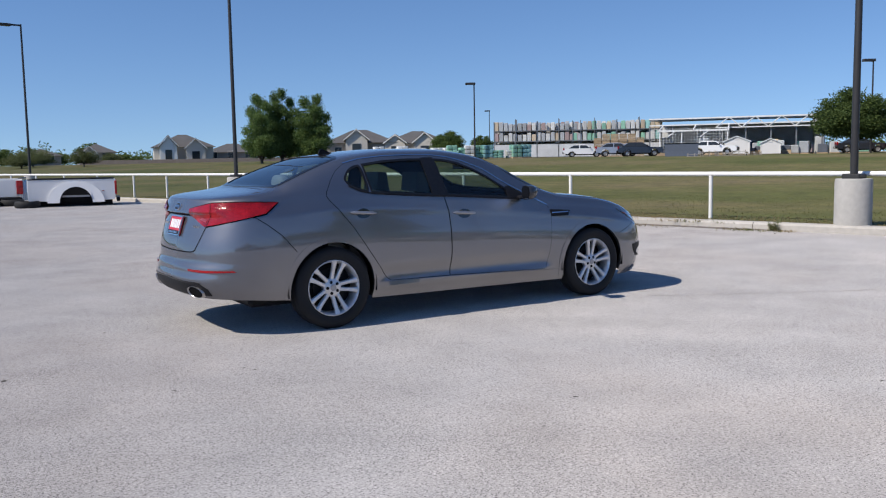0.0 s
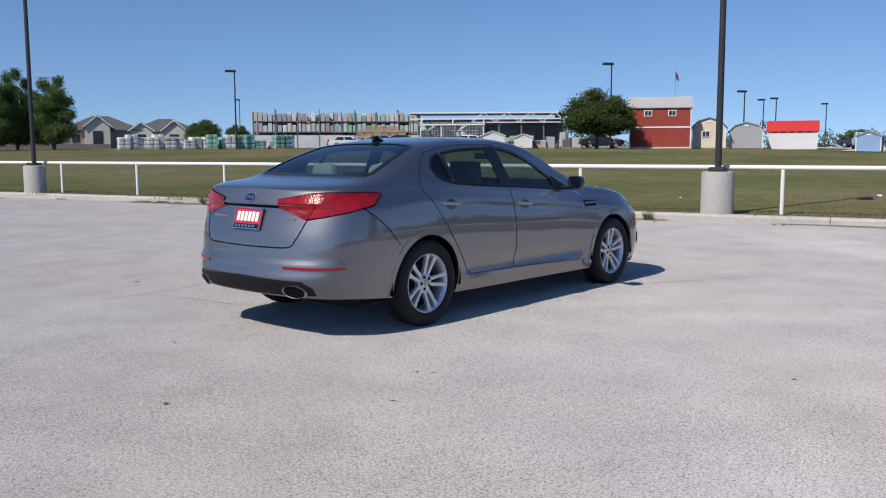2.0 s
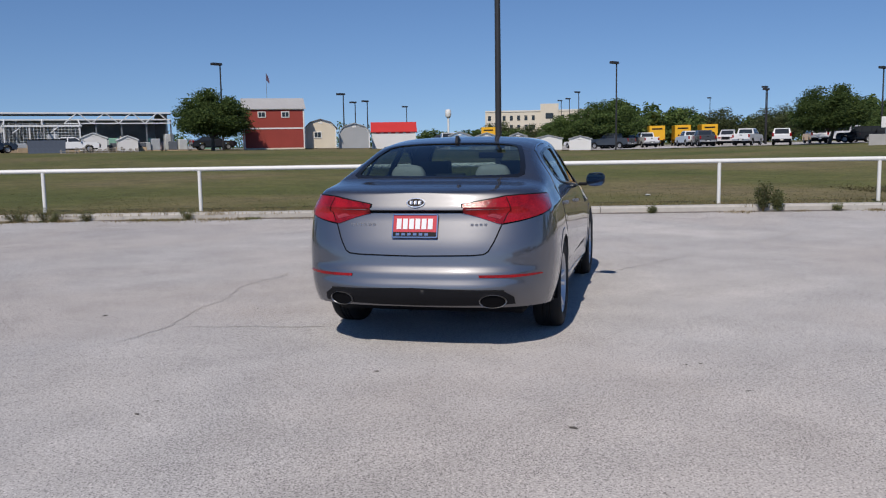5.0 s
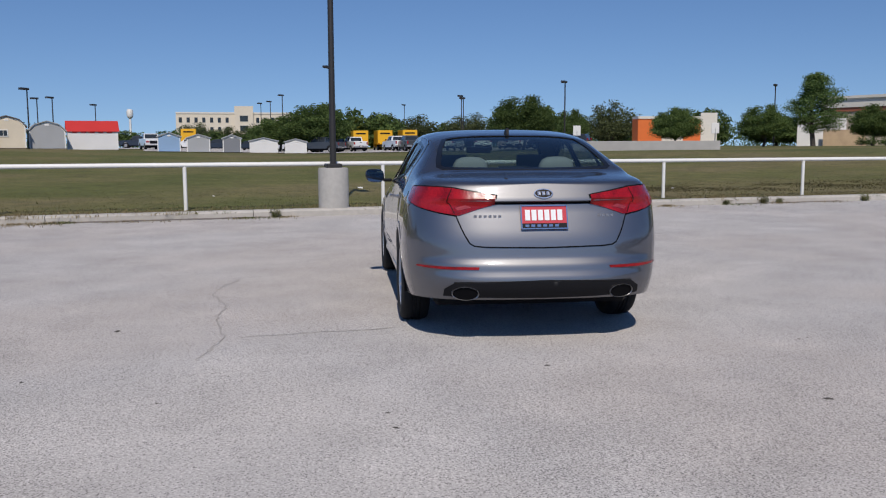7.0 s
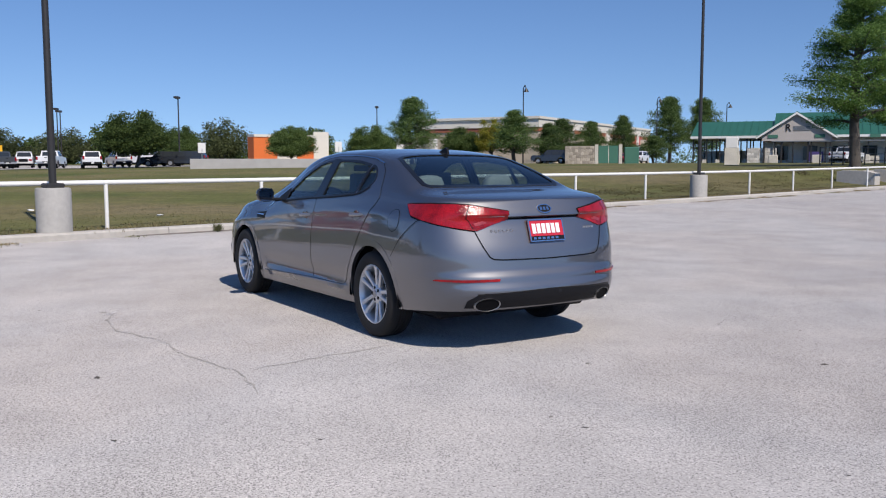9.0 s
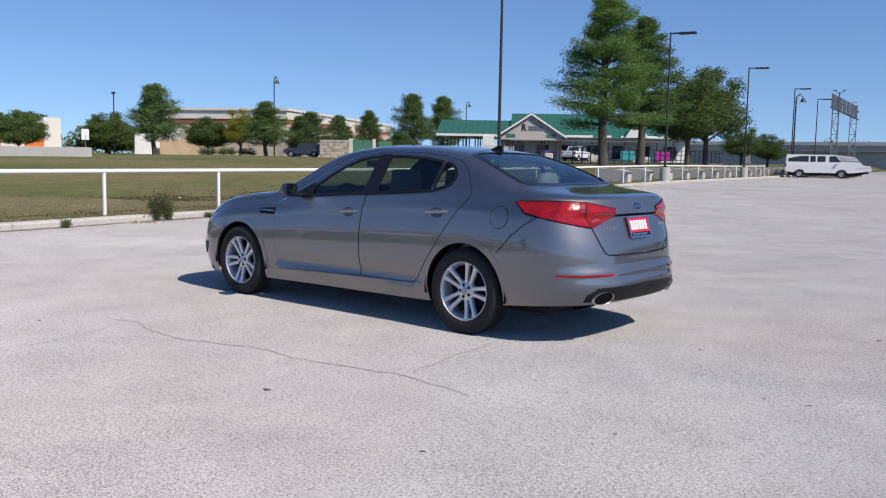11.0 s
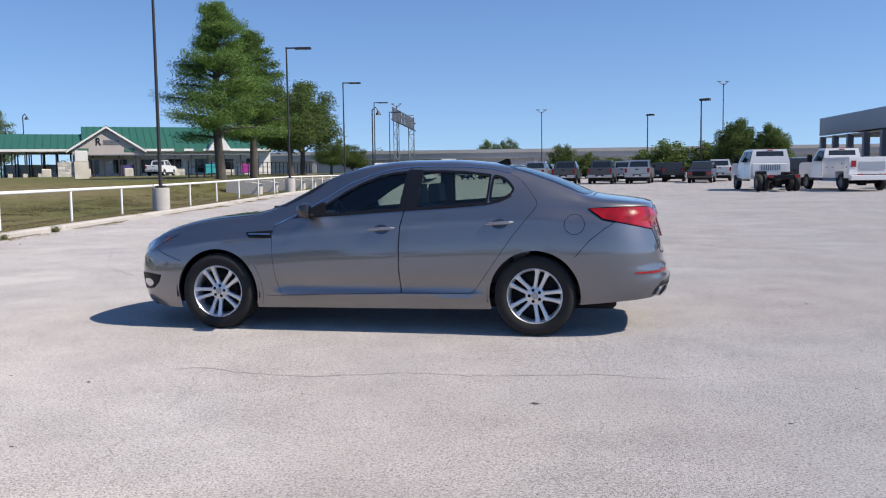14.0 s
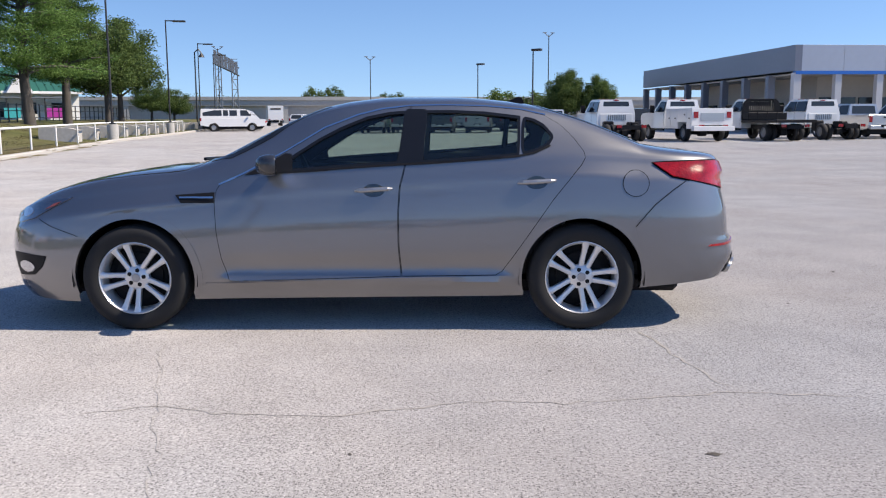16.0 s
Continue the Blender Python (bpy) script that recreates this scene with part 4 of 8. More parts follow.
def tyre_mesh():
    bm = bmesh.new()
    prof = [(0.222, -0.085), (0.240, -0.100), (0.285, -0.108), (0.312, -0.100), (0.328, -0.083), (0.334, -0.055)]
    for k in range(1, 4):
        c = -0.055 + k * 0.0275
        prof += [(0.334, c - 0.010), (0.327, c - 0.006), (0.327, c + 0.000), (0.334, c + 0.004)]
    prof += [(0.334, 0.055), (0.328, 0.083), (0.312, 0.100), (0.285, 0.108), (0.240, 0.100), (0.222, 0.085)]
    lathe(bm, prof, (0, 0, 0), "y", 64)
    return finish(bm, "tyre", M_TYRE, 35)


def rim_mesh():
    """A ten-spoke alloy: five pairs of spokes, dished, with a rolled lip."""
    bm = bmesh.new()
    lathe(bm, [(0.218, -0.08), (0.205, -0.06), (0.205, 0.055), (0.214, 0.080), (0.224, 0.094), (0.229, 0.092), (0.226, 0.080)], (0, 0, 0), "y", 64)
    lathe(bm, [(0.001, 0.074), (0.026, 0.074), (0.031, 0.069), (0.066, 0.064), (0.078, 0.054), (0.078, 0.02)], (0, 0, 0), "y", 40)
    for k in range(5):
        mid = 2 * math.pi * k / 5 + math.pi / 2
        for sgn in (-1, 1):
            st = []
            for r, off, w, out in ((0.050, 0.0165, 0.0190, 0.060), (0.085, 0.0235, 0.0165, 0.064), (0.13, 0.0300, 0.0160, 0.071), (0.175, 0.0365, 0.0175, 0.079), (0.200, 0.0415, 0.0215, 0.084), (0.219, 0.047, 0.029, 0.088)):
                c = Vector((math.cos(mid), 0, math.sin(mid))) * r + Vector((-math.sin(mid), 0, math.cos(mid))) * off * sgn
                side = Vector((-math.sin(mid), 0, math.cos(mid))) * w
                ring_pts = [c - side * 1.0 + Vector((0, out - 0.030, 0)), c - side * 0.95 + Vector((0, out - 0.006, 0)), c - side * 0.55 + Vector((0, out, 0)),
                            c + side * 0.55 + Vector((0, out, 0)), c + side * 0.95 + Vector((0, out - 0.006, 0)), c + side * 1.0 + Vector((0, out - 0.030, 0))]
                st.append([bm.verts.new(q) for q in ring_pts])
            for a, b in zip(st, st[1:]):
                for j in range(5):
                    bm.faces.new((a[j], a[j + 1], b[j + 1], b[j]))
    return finish(bm, "rim", M_ALLOY, 35)


def build_wheels(car):
    tyre, rim = tyre_mesh(), rim_mesh()
    bm = bmesh.new()
    # near-black disc that fills the wheel behind the spokes
    lathe(bm, [(0.001, 0.0), (0.150, 0.0), (0.150, -0.02), (0.20, -0.03), (0.204, -0.035)], (0, 0, 0), "y", 40)
    disc = finish(bm, "brake_disc", M_BRAKE, 30)
    nut = finish(cyl((0, 0, 0), (0, 0.0195, 0), 0.0135, n=10), "wheel_nut", M_BLACK, 30)
    bm = bmesh.new()
    lathe(bm, [(0.001, 0.0775), (0.025, 0.0765), (0.028, 0.070)], (0, 0, 0), "y", 24)
    cap = finish(bm, "hub_cap", M_SATIN, 40)
    TURNS = {(True, 1): 25, (False, 1): -18, (True, -1): 1, (False, -1): -16}
    for wx in WHEELS_X:
        for sg in (1, -1):
            w = new("wheel", tyre)
            w.parent = car
            w.matrix_local = pose(wx, sg * 0.795, HUB_Z, 0, TURNS[(wx > 0, sg)], 0 if sg > 0 else 180)
            w["label"] = "black tyre on a ten-spoke silver alloy wheel"
            for nm, me in (("rim", rim), ("brake_disc", disc), ("hub_cap", cap)):
                o = new(nm, me)
                o.parent = w
            for k in range(5):
                a = 2 * math.pi * (k + 0.5) / 5 + math.pi / 2
                o = new("wheel_nut", nut)
                o.parent = w
                o.matrix_local = Matrix.Translation((0.047 * math.cos(a), 0.050, 0.047 * math.sin(a)))


def headrest_mesh(y):
    """A rear headrest: a rounded pad that narrows upwards."""
    bm = bmesh.new()
    rings = []
    for z, w, d in ((1.02, 0.130, 0.055), (1.06, 0.142, 0.062), (1.13, 0.142, 0.062), (1.185, 0.132, 0.056), (1.222, 0.108, 0.044), (1.238, 0.07, 0.026), (1.242, 0.02, 0.008)):
        rings.append([bm.verts.new((-1.315 - (z - 1.05) * 0.12 + d * math.copysign(abs(math.cos(t)) ** 0.6, math.cos(t)), y + w * math.copysign(abs(math.sin(t)) ** 0.55, math.sin(t)), z)) for t in (2 * math.pi * k / 24 for k in range(24))])
    for p, q in zip(rings, rings[1:]):
        for k in range(24):
            bm.faces.new((p[k], p[(k + 1) % 24], q[(k + 1) % 24], q[k]))
    bm.faces.new(rings[-1])
    return bm


def build_cabin(car):
    """What shows through the windows."""
    def seat(x, y, name):
        s = part(name, prism([(x + 0.25, 0.42), (x + 0.26, 0.56), (x - 0.22, 0.52), (x - 0.42, 1.04), (x - 0.53, 1.03), (x - 0.38, 0.42)], y - 0.25, y + 0.25, "y", bevel=0.045), M_SEATDARK, car, "dark grey front seat", 50)
        part("headrest", prism([(x - 0.44, 1.06), (x - 0.47, 1.24), (x - 0.56, 1.25), (x - 0.58, 1.08)], y - 0.135, y + 0.135, "y", bevel=0.035), M_SEATDARK, s, "padded dark headrest", 50)
    for y in (0.37, -0.37):
        seat(0.20, y, "front_seat")
    b = part("rear_bench", prism([(-0.62, 0.40), (-0.60, 0.55), (-1.05, 0.52), (-1.25, 1.02), (-1.36, 1.03), (-1.30, 0.42)], -0.63, 0.63, "y", bevel=0.05), M_SEAT, car, "light grey rear bench seat", 50)
    for y in (0.34, -0.34):
        part("headrest", headrest_mesh(y), M_SEAT, b, "padded grey rear headrest", 50)
    part("headrest", prism([(-1.25, 1.02), (-1.265, 1.15), (-1.30, 1.17), (-1.36, 1.165), (-1.385, 1.02)], -0.11, 0.11, "y", bevel=0.04), M_TRIM, b, "dark middle headrest", 50)
    part("parcel_shelf", box((-1.80, -0.60, 1.02), (-1.34, 0.60, 1.045), 0.01), M_TRIM, car, "dark parcel shelf")
    part("floor_pan", box((-1.9, -0.66, 0.31), (1.0, 0.66, 0.40)), M_TRIM, car, "dark carpet")
    part("dashboard", prism([(0.50, 0.72), (0.52, 0.93), (0.62, 0.985), (0.95, 0.97), (1.02, 0.6)], -0.68, 0.68, "y", bevel=0.04), M_TRIM, car, "dark dashboard", 50)
    part("door_lining", box((-1.20, 0.70, 0.42), (0.70, 0.76, 0.98), 0.02), M_TRIM, car, "dark door lining")
    part("door_lining", box((-1.20, -0.76, 0.42), (0.70, -0.70, 0.98), 0.02), M_TRIM, car, "dark door lining")
    bm = bmesh.new()
    n, m = 32, 8
    mt = pose(0.36, 0.37, 0.93, 0, -64, 0)
    rings = []
    for k in range(n):
        a = 2 * math.pi * k / n
        rings.append([bm.verts.new(mt @ Vector(((0.185 + 0.014 * math.cos(t)) * math.cos(a), (0.185 + 0.014 * math.cos(t)) * math.sin(a), 0.014 * math.sin(t)))) for t in (2 * math.pi * j / m for j in range(m))])
    for k in range(n):
        for j in range(m):
            bm.faces.new((rings[k][j], rings[(k + 1) % n][j], rings[(k + 1) % n][(j + 1) % m], rings[k][(j + 1) % m]))
    add_box(bm, (-0.17, -0.03, -0.02), (0.17, 0.03, 0.02), m=mt)
    part("steering_wheel", bm, M_TRIM, car, "black steering wheel", 50)
    part("inner_mirror", box((0.42, -0.12, 1.26), (0.44, 0.12, 1.32), 0.01), M_BLACK, car, "black inner mirror")
    part("brake_lamp", box((-1.33, -0.16, 1.05), (-1.27, 0.16, 1.075), 0.006), M_LAMPRED, car, "red high brake lamp on the shelf")


build_sedan()

# ---- plants ----
def leaf_mat(name, dark, light, rough=0.75):
    m = bpy.data.materials.new(name)
    m.use_nodes = True
    nt = m.node_tree
    b = nt.nodes["Principled BSDF"]
    b.inputs["Roughness"].default_value = rough
    b.inputs["Specular IOR Level"].default_value = 0.2
    geo = nt.nodes.new("ShaderNodeNewGeometry")
    info = nt.nodes.new("ShaderNodeObjectInfo")
    ramp = nt.nodes.new("ShaderNodeValToRGB")
    ramp.color_ramp.elements[0].color = (*dark, 1)
    ramp.color_ramp.elements[1].color = (*light, 1)
    nt.links.new(geo.outputs["Random Per Island"], ramp.inputs["Fac"])
    sp = nt.nodes.new("ShaderNodeMapRange")
    sp.inputs["To Min"].default_value, sp.inputs["To Max"].default_value = 0.8, 1.2
    nt.links.new(info.outputs["Random"], sp.inputs["Value"])
    vm = nt.nodes.new("ShaderNodeVectorMath")
    vm.operation = "SCALE"
    nt.links.new(ramp.outputs["Color"], vm.inputs[0])
    nt.links.new(sp.outputs["Result"], vm.inputs["Scale"])
    nt.links.new(vm.outputs[0], b.inputs["Base Color"])
    nt.nodes.remove(nt.nodes["Material Output"])
    out = nt.nodes.new("ShaderNodeOutputMaterial")
    tl = nt.nodes.new("ShaderNodeBsdfTranslucent")
    nt.links.new(vm.outputs[0], tl.inputs["Color"])
    mx = nt.nodes.new("ShaderNodeMixShader")
    mx.inputs[0].default_value = 0.42
    nt.links.new(b.outputs[0], mx.inputs[1])
    nt.links.new(tl.outputs[0], mx.inputs[2])
    nt.links.new(mx.outputs[0], out.inputs["Surface"])
    return m


M_BARK = mat("grey_brown_bark", (0.085, 0.074, 0.064), 0.95, var=0.3, scale=8, bump=0.02, bscale=14)
M_OAK = leaf_mat("dark_oak_leaves", (0.048, 0.082, 0.024), (0.160, 0.225, 0.070))
M_CYP = leaf_mat("feathery_cypress_leaves", (0.058, 0.118, 0.031), (0.19, 0.305, 0.082))
M_LEAFY = leaf_mat("mid_green_leaves", (0.055, 0.098, 0.030), (0.175, 0.255, 0.085))
M_LIGHT = leaf_mat("olive_leaves", (0.07, 0.09, 0.038), (0.17, 0.195, 0.085))
M_YELLOW = leaf_mat("yellow_green_leaves", (0.22, 0.22, 0.03), (0.46, 0.43, 0.07))
M_WEED = leaf_mat("weed_leaves", (0.085, 0.105, 0.040), (0.22, 0.225, 0.105))
M_DRY = leaf_mat("dry_grass", (0.20, 0.155, 0.08), (0.42, 0.335, 0.185))
rng = random.Random(11)


def leaf_cloud(points, size, per, spread, flat=0.0):
    """Many small leaf blades round the given points, as one mesh."""
    verts, faces = [], []
    for p in points:
        for _ in range(per):
            c = p + Vector([max(-1.9, min(1.9, rng.gauss(0, 1))) * spread * q for q in (1, 1, 0.8)])
            a = Vector((rng.uniform(-1, 1), rng.uniform(-1, 1), rng.uniform(-1, 1) * (1 - flat))).normalized()
            b = a.orthogonal().normalized()
            b = (Matrix.Rotation(rng.uniform(0, 6.28), 3, a) @ b) * size * rng.uniform(0.28, 0.5)
            a = a * size * rng.uniform(0.6, 1.2)
            k = len(verts)
            verts += [c - a * 0.5, c + b * 0.5, c + a * 0.5, c - b * 0.5]
            faces.append((k, k + 1, k + 2, k + 3))
    return verts, faces


def crown_mesh(name, verts, faces, material):
    me = bpy.data.meshes.new(name)
    me.from_pydata(verts, [], faces)
    me.materials.append(material)
    return me


def limb(bm, p, q, r0, r1, bend, n=7):
    pts = []
    for k in range(5):
        t = k / 4
        c = p.lerp(q, t) + bend * math.sin(math.pi * t)
        pts.append((c, r0 + (r1 - r0) * t))
    rings = []
    d = (q - p).normalized()
    u = d.orthogonal().normalized()
    v = d.cross(u)
    for c, r in pts:
        rings.append([bm.verts.new(c + (u * math.cos(a) + v * math.sin(a)) * r) for a in (2 * math.pi * j / n for j in range(n))])
    for a, b in zip(rings, rings[1:]):
        for j in range(n):
            bm.faces.new((a[j], a[(j + 1) % n], b[(j + 1) % n], b[j]))


def tree(kind, h, w, trunk, material, label, leaves, size, name="tree"):
    """A tree of the given height and crown width: tapered trunk, limbs, and a crown of small blades with gaps."""
    root = thing(name, Matrix(), label, "tree")
    bm = bmesh.new()
    r0 = 0.035 * h ** 0.95
    tips = []
    top = Vector((rng.uniform(-0.1, 0.1) * w, rng.uniform(-0.1, 0.1) * w, h * (0.93 if kind == "cypress" else 0.7)))
    limb(bm, Vector((0, 0, -0.3)), top, r0, r0 * 0.15, Vector((rng.uniform(-0.03, 0.03) * h, rng.uniform(-0.03, 0.03) * h, 0)), 9)
    n_limb = 58 if kind == "cypress" else 40
    for k in range(n_limb):
        a = 2.4 * k + rng.uniform(-0.4, 0.4)
        if kind == "cypress":
            f = (k + 0.5) / n_limb
            z0 = trunk + (h - trunk) * f * 0.96
            reach = 0.5 * w * (1.0 - f) ** 0.56 * rng.uniform(0.55, 1.2) * (0.75 if f < 0.06 else 1)
            q = Vector((math.cos(a) * reach, math.sin(a) * reach, z0 + reach * rng.uniform(-0.05, 0.35)))
            p = top * ((z0 - 0.1) / top.z)
        else:
            f = (k % 13) / 13
            z0 = trunk * rng.uniform(0.75, 1.1)
            up = math.asin(min(1, max(0.02, f * 1.02)))
            reach = 0.42 * w * math.cos(up) * rng.uniform(0.75, 1.05)
            q = Vector((math.cos(a) * reach, math.sin(a) * reach, trunk + (h - trunk) * (0.16 + 0.74 * math.sin(up)) * rng.uniform(0.88, 1.0)))
            p = Vector((0, 0, z0))
        limb(bm, p, q, r0 * 0.32, r0 * 0.07, Vector((0, 0, 0.06 * reach)), 5)
        for t in ((0.4, 0.6, 0.8, 1.0) if kind == "cypress" else (0.5, 0.75, 1.0)):
            tips.append(p.lerp(q, t))
            side = Vector((-math.sin(a), math.cos(a), 0)) * reach * (0.22 if kind == "cypress" else 0.28)
            tips += [p.lerp(q, t) + side * rng.uniform(0.5, 1.2), p.lerp(q, t) - side * rng.uniform(0.5, 1.2)]
    part("trunk", bm, M_BARK, root, "grey-brown bark", 60)
    per = max(2, int(leaves / len(tips)))
    vs, fs = leaf_cloud(tips, size, per, (0.050 if kind != "cypress" else 0.032 if h > 6 else 0.040) * w, 0.3)
    c = new("crown", crown_mesh("crown", vs, fs, material))
    c.parent = root
    return root


def put(ob, x, y, turn=0.0, sx=1.0, sz=1.0, z=None):
    ob.matrix_world = pose(x, y, on_land(x, y) - 0.02 if z is None else z, 0, 0, turn) @ Matrix.Diagonal((sx, sx, sz, 1))
    return ob


def plant(template, rows):
    """The first row takes the template itself, the others copies of it."""
    for k, (x, y, turn, sx, sz) in enumerate(rows):
        ob = template if k == 0 else copy_thing(template, Matrix())
        put(ob, x, y, turn, sx, sz)


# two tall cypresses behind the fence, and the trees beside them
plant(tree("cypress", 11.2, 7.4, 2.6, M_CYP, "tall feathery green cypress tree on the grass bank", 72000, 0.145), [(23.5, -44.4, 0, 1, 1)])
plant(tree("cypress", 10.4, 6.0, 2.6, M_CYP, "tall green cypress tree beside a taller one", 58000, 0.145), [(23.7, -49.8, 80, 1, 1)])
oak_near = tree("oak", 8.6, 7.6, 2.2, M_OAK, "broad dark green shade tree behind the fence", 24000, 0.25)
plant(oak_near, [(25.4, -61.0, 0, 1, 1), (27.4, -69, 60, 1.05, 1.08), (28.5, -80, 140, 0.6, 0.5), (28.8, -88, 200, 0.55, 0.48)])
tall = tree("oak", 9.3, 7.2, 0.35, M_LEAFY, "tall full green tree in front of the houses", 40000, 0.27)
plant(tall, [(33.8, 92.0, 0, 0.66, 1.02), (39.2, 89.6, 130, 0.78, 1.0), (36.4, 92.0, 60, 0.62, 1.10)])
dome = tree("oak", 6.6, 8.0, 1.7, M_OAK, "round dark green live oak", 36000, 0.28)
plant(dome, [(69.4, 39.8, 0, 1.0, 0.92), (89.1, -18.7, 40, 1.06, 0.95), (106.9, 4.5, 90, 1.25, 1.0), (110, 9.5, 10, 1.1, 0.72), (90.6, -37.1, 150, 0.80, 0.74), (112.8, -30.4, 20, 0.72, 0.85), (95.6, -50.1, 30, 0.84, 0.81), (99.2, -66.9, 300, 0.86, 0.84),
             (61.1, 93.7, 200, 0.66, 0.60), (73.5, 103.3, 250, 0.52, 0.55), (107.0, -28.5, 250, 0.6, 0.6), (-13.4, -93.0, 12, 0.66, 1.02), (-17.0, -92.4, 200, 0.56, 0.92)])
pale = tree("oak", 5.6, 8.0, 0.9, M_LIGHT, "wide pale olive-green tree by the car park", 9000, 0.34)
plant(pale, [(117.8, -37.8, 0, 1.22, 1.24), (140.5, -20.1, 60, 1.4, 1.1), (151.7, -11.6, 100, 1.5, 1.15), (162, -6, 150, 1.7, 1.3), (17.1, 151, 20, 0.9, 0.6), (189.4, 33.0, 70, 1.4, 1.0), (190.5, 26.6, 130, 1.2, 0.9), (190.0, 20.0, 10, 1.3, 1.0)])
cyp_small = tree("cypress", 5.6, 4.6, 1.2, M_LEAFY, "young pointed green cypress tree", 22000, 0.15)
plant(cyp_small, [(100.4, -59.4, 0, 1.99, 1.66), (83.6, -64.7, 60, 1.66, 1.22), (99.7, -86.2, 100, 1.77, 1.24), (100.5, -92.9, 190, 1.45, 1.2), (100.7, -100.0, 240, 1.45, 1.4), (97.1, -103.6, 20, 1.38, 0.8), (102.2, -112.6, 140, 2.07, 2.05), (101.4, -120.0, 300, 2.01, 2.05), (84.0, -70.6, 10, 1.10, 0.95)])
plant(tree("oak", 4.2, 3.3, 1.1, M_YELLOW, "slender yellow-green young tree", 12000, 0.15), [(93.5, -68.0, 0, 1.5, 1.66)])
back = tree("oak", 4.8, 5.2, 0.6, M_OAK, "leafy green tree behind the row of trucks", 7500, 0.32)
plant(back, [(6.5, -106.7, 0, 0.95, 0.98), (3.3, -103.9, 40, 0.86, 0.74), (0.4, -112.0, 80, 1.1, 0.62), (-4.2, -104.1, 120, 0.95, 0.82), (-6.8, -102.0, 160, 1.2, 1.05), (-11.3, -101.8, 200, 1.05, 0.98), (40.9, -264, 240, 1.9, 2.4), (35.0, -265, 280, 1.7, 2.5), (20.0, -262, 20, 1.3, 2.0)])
far_wood = [(150 + 8 * math.sin(k * 1.7), 45 - 7.2 * k, 37 * k, 1.3 + 0.35 * math.sin(k * 2.3), 1.0 + 0.25 * math.sin(k * 1.3)) for k in range(6, 24)] + [(165, 42 - 8 * k, 70 * k, 1.0, 0.55) for k in range(6)]
far_dome = tree("oak", 6.6, 8.4, 0.6, M_OAK, "dark green tree in the far wood", 3500, 0.75)
plant(far_dome, far_wood)
north_wood = [(8 + 9.5 * k, 205 + 14 * math.sin(k * 2.1), 53 * k, 1.2 + 0.4 * math.sin(k * 1.9), 0.62 + 0.22 * math.sin(k * 2.7)) for k in range(11)]
plant(copy_thing(far_dome, Matrix()), north_wood)
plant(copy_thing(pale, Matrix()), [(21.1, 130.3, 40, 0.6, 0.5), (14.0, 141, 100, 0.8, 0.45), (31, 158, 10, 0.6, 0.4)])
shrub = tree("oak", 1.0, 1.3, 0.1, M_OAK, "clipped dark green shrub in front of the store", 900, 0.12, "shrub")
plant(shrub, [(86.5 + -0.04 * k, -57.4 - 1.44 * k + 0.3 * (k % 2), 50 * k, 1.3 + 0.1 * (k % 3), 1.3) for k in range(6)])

# a low line of woods far off all round
tips = []
for k in range(2600):
    a = radians(-82 + 190 * rng.random())
    d = 335 + rng.uniform(-12, 12)
    top = (6.2 if a < 0.9 else 4.6) + 2.0 * math.sin(a * 23) + 1.4 * math.sin(a * 57 + 1)
    tips.append(Vector((d * math.cos(a), d * math.sin(a), 0.6 + top * rng.random() ** 1.4)))
vs, fs = leaf_cloud(tips, 1.15, 22, 1.2)
tagged(new("far_woods", crown_mesh("far_woods", vs, fs, M_OAK)), "low line of dark green woods on the horizon", "woods", kind="stuff")

# ---- buildings ----
M_BARNRED = mat("barn_red_boards", (0.30, 0.045, 0.032), 0.75, var=0.12, scale=4)
M_TRIMWHITE = mat("white_trim", (0.76, 0.75, 0.72), 0.6, var=0.05, scale=5)
M_ROOFTIN = mat("pale_tin_roof", (0.55, 0.53, 0.50), 0.45, metal=0.2, var=0.1, scale=2)
M_CREAM = mat("cream_boards", (0.68, 0.60, 0.47), 0.75, var=0.08, scale=4)
M_SHEDGREY = mat("grey_shed_boards", (0.36, 0.37, 0.38), 0.75, var=0.08, scale=4)
M_SHEDWHITE = mat("white_shed_boards", (0.72, 0.71, 0.70), 0.7, var=0.06, scale=4)
M_SHEDBLUE = mat("blue_shed_boards", (0.24, 0.37, 0.55), 0.7, var=0.06, scale=4)
M_SHEDDARK = mat("slate_shed_boards", (0.20, 0.21, 0.23), 0.7, var=0.08, scale=4)
M_BROWNROOF = mat("brown_shingle", (0.14, 0.12, 0.11), 0.9, var=0.2, scale=6)
M_REDROOF = mat("red_tin_roof", (0.58, 0.040, 0.032), 0.5, var=0.08, scale=3)
M_WINDOW = mat("dark_window_glass", (0.03, 0.035, 0.04), 0.08, flat=True)
M_HOUSE = mat("house_stucco", (0.34, 0.30, 0.26), 0.85, var=0.12, scale=2)
M_HOUSEPALE = mat("pale_house_stone", (0.58, 0.54, 0.48), 0.85, var=0.12, scale=3)
M_SHINGLE = mat("grey_roof_shingle", (0.098, 0.096, 0.098), 0.9, var=0.2, scale=3)
M_STORE = mat("tan_store_wall", (0.52, 0.44, 0.34), 0.85, var=0.08, scale=1.5)
M_STOREBAND = mat("pale_store_band", (0.70, 0.66, 0.58), 0.8, var=0.06, scale=1.5)
M_RUST = mat("rust_red_band", (0.36, 0.12, 0.07), 0.8, var=0.1, scale=1.5)
M_ORANGE = mat("orange_store_wall", (0.72, 0.17, 0.04), 0.8, var=0.06, scale=1.5)
M_HOTEL = mat("cream_hotel_wall", (0.68, 0.61, 0.50), 0.85, var=0.06, scale=0.6)
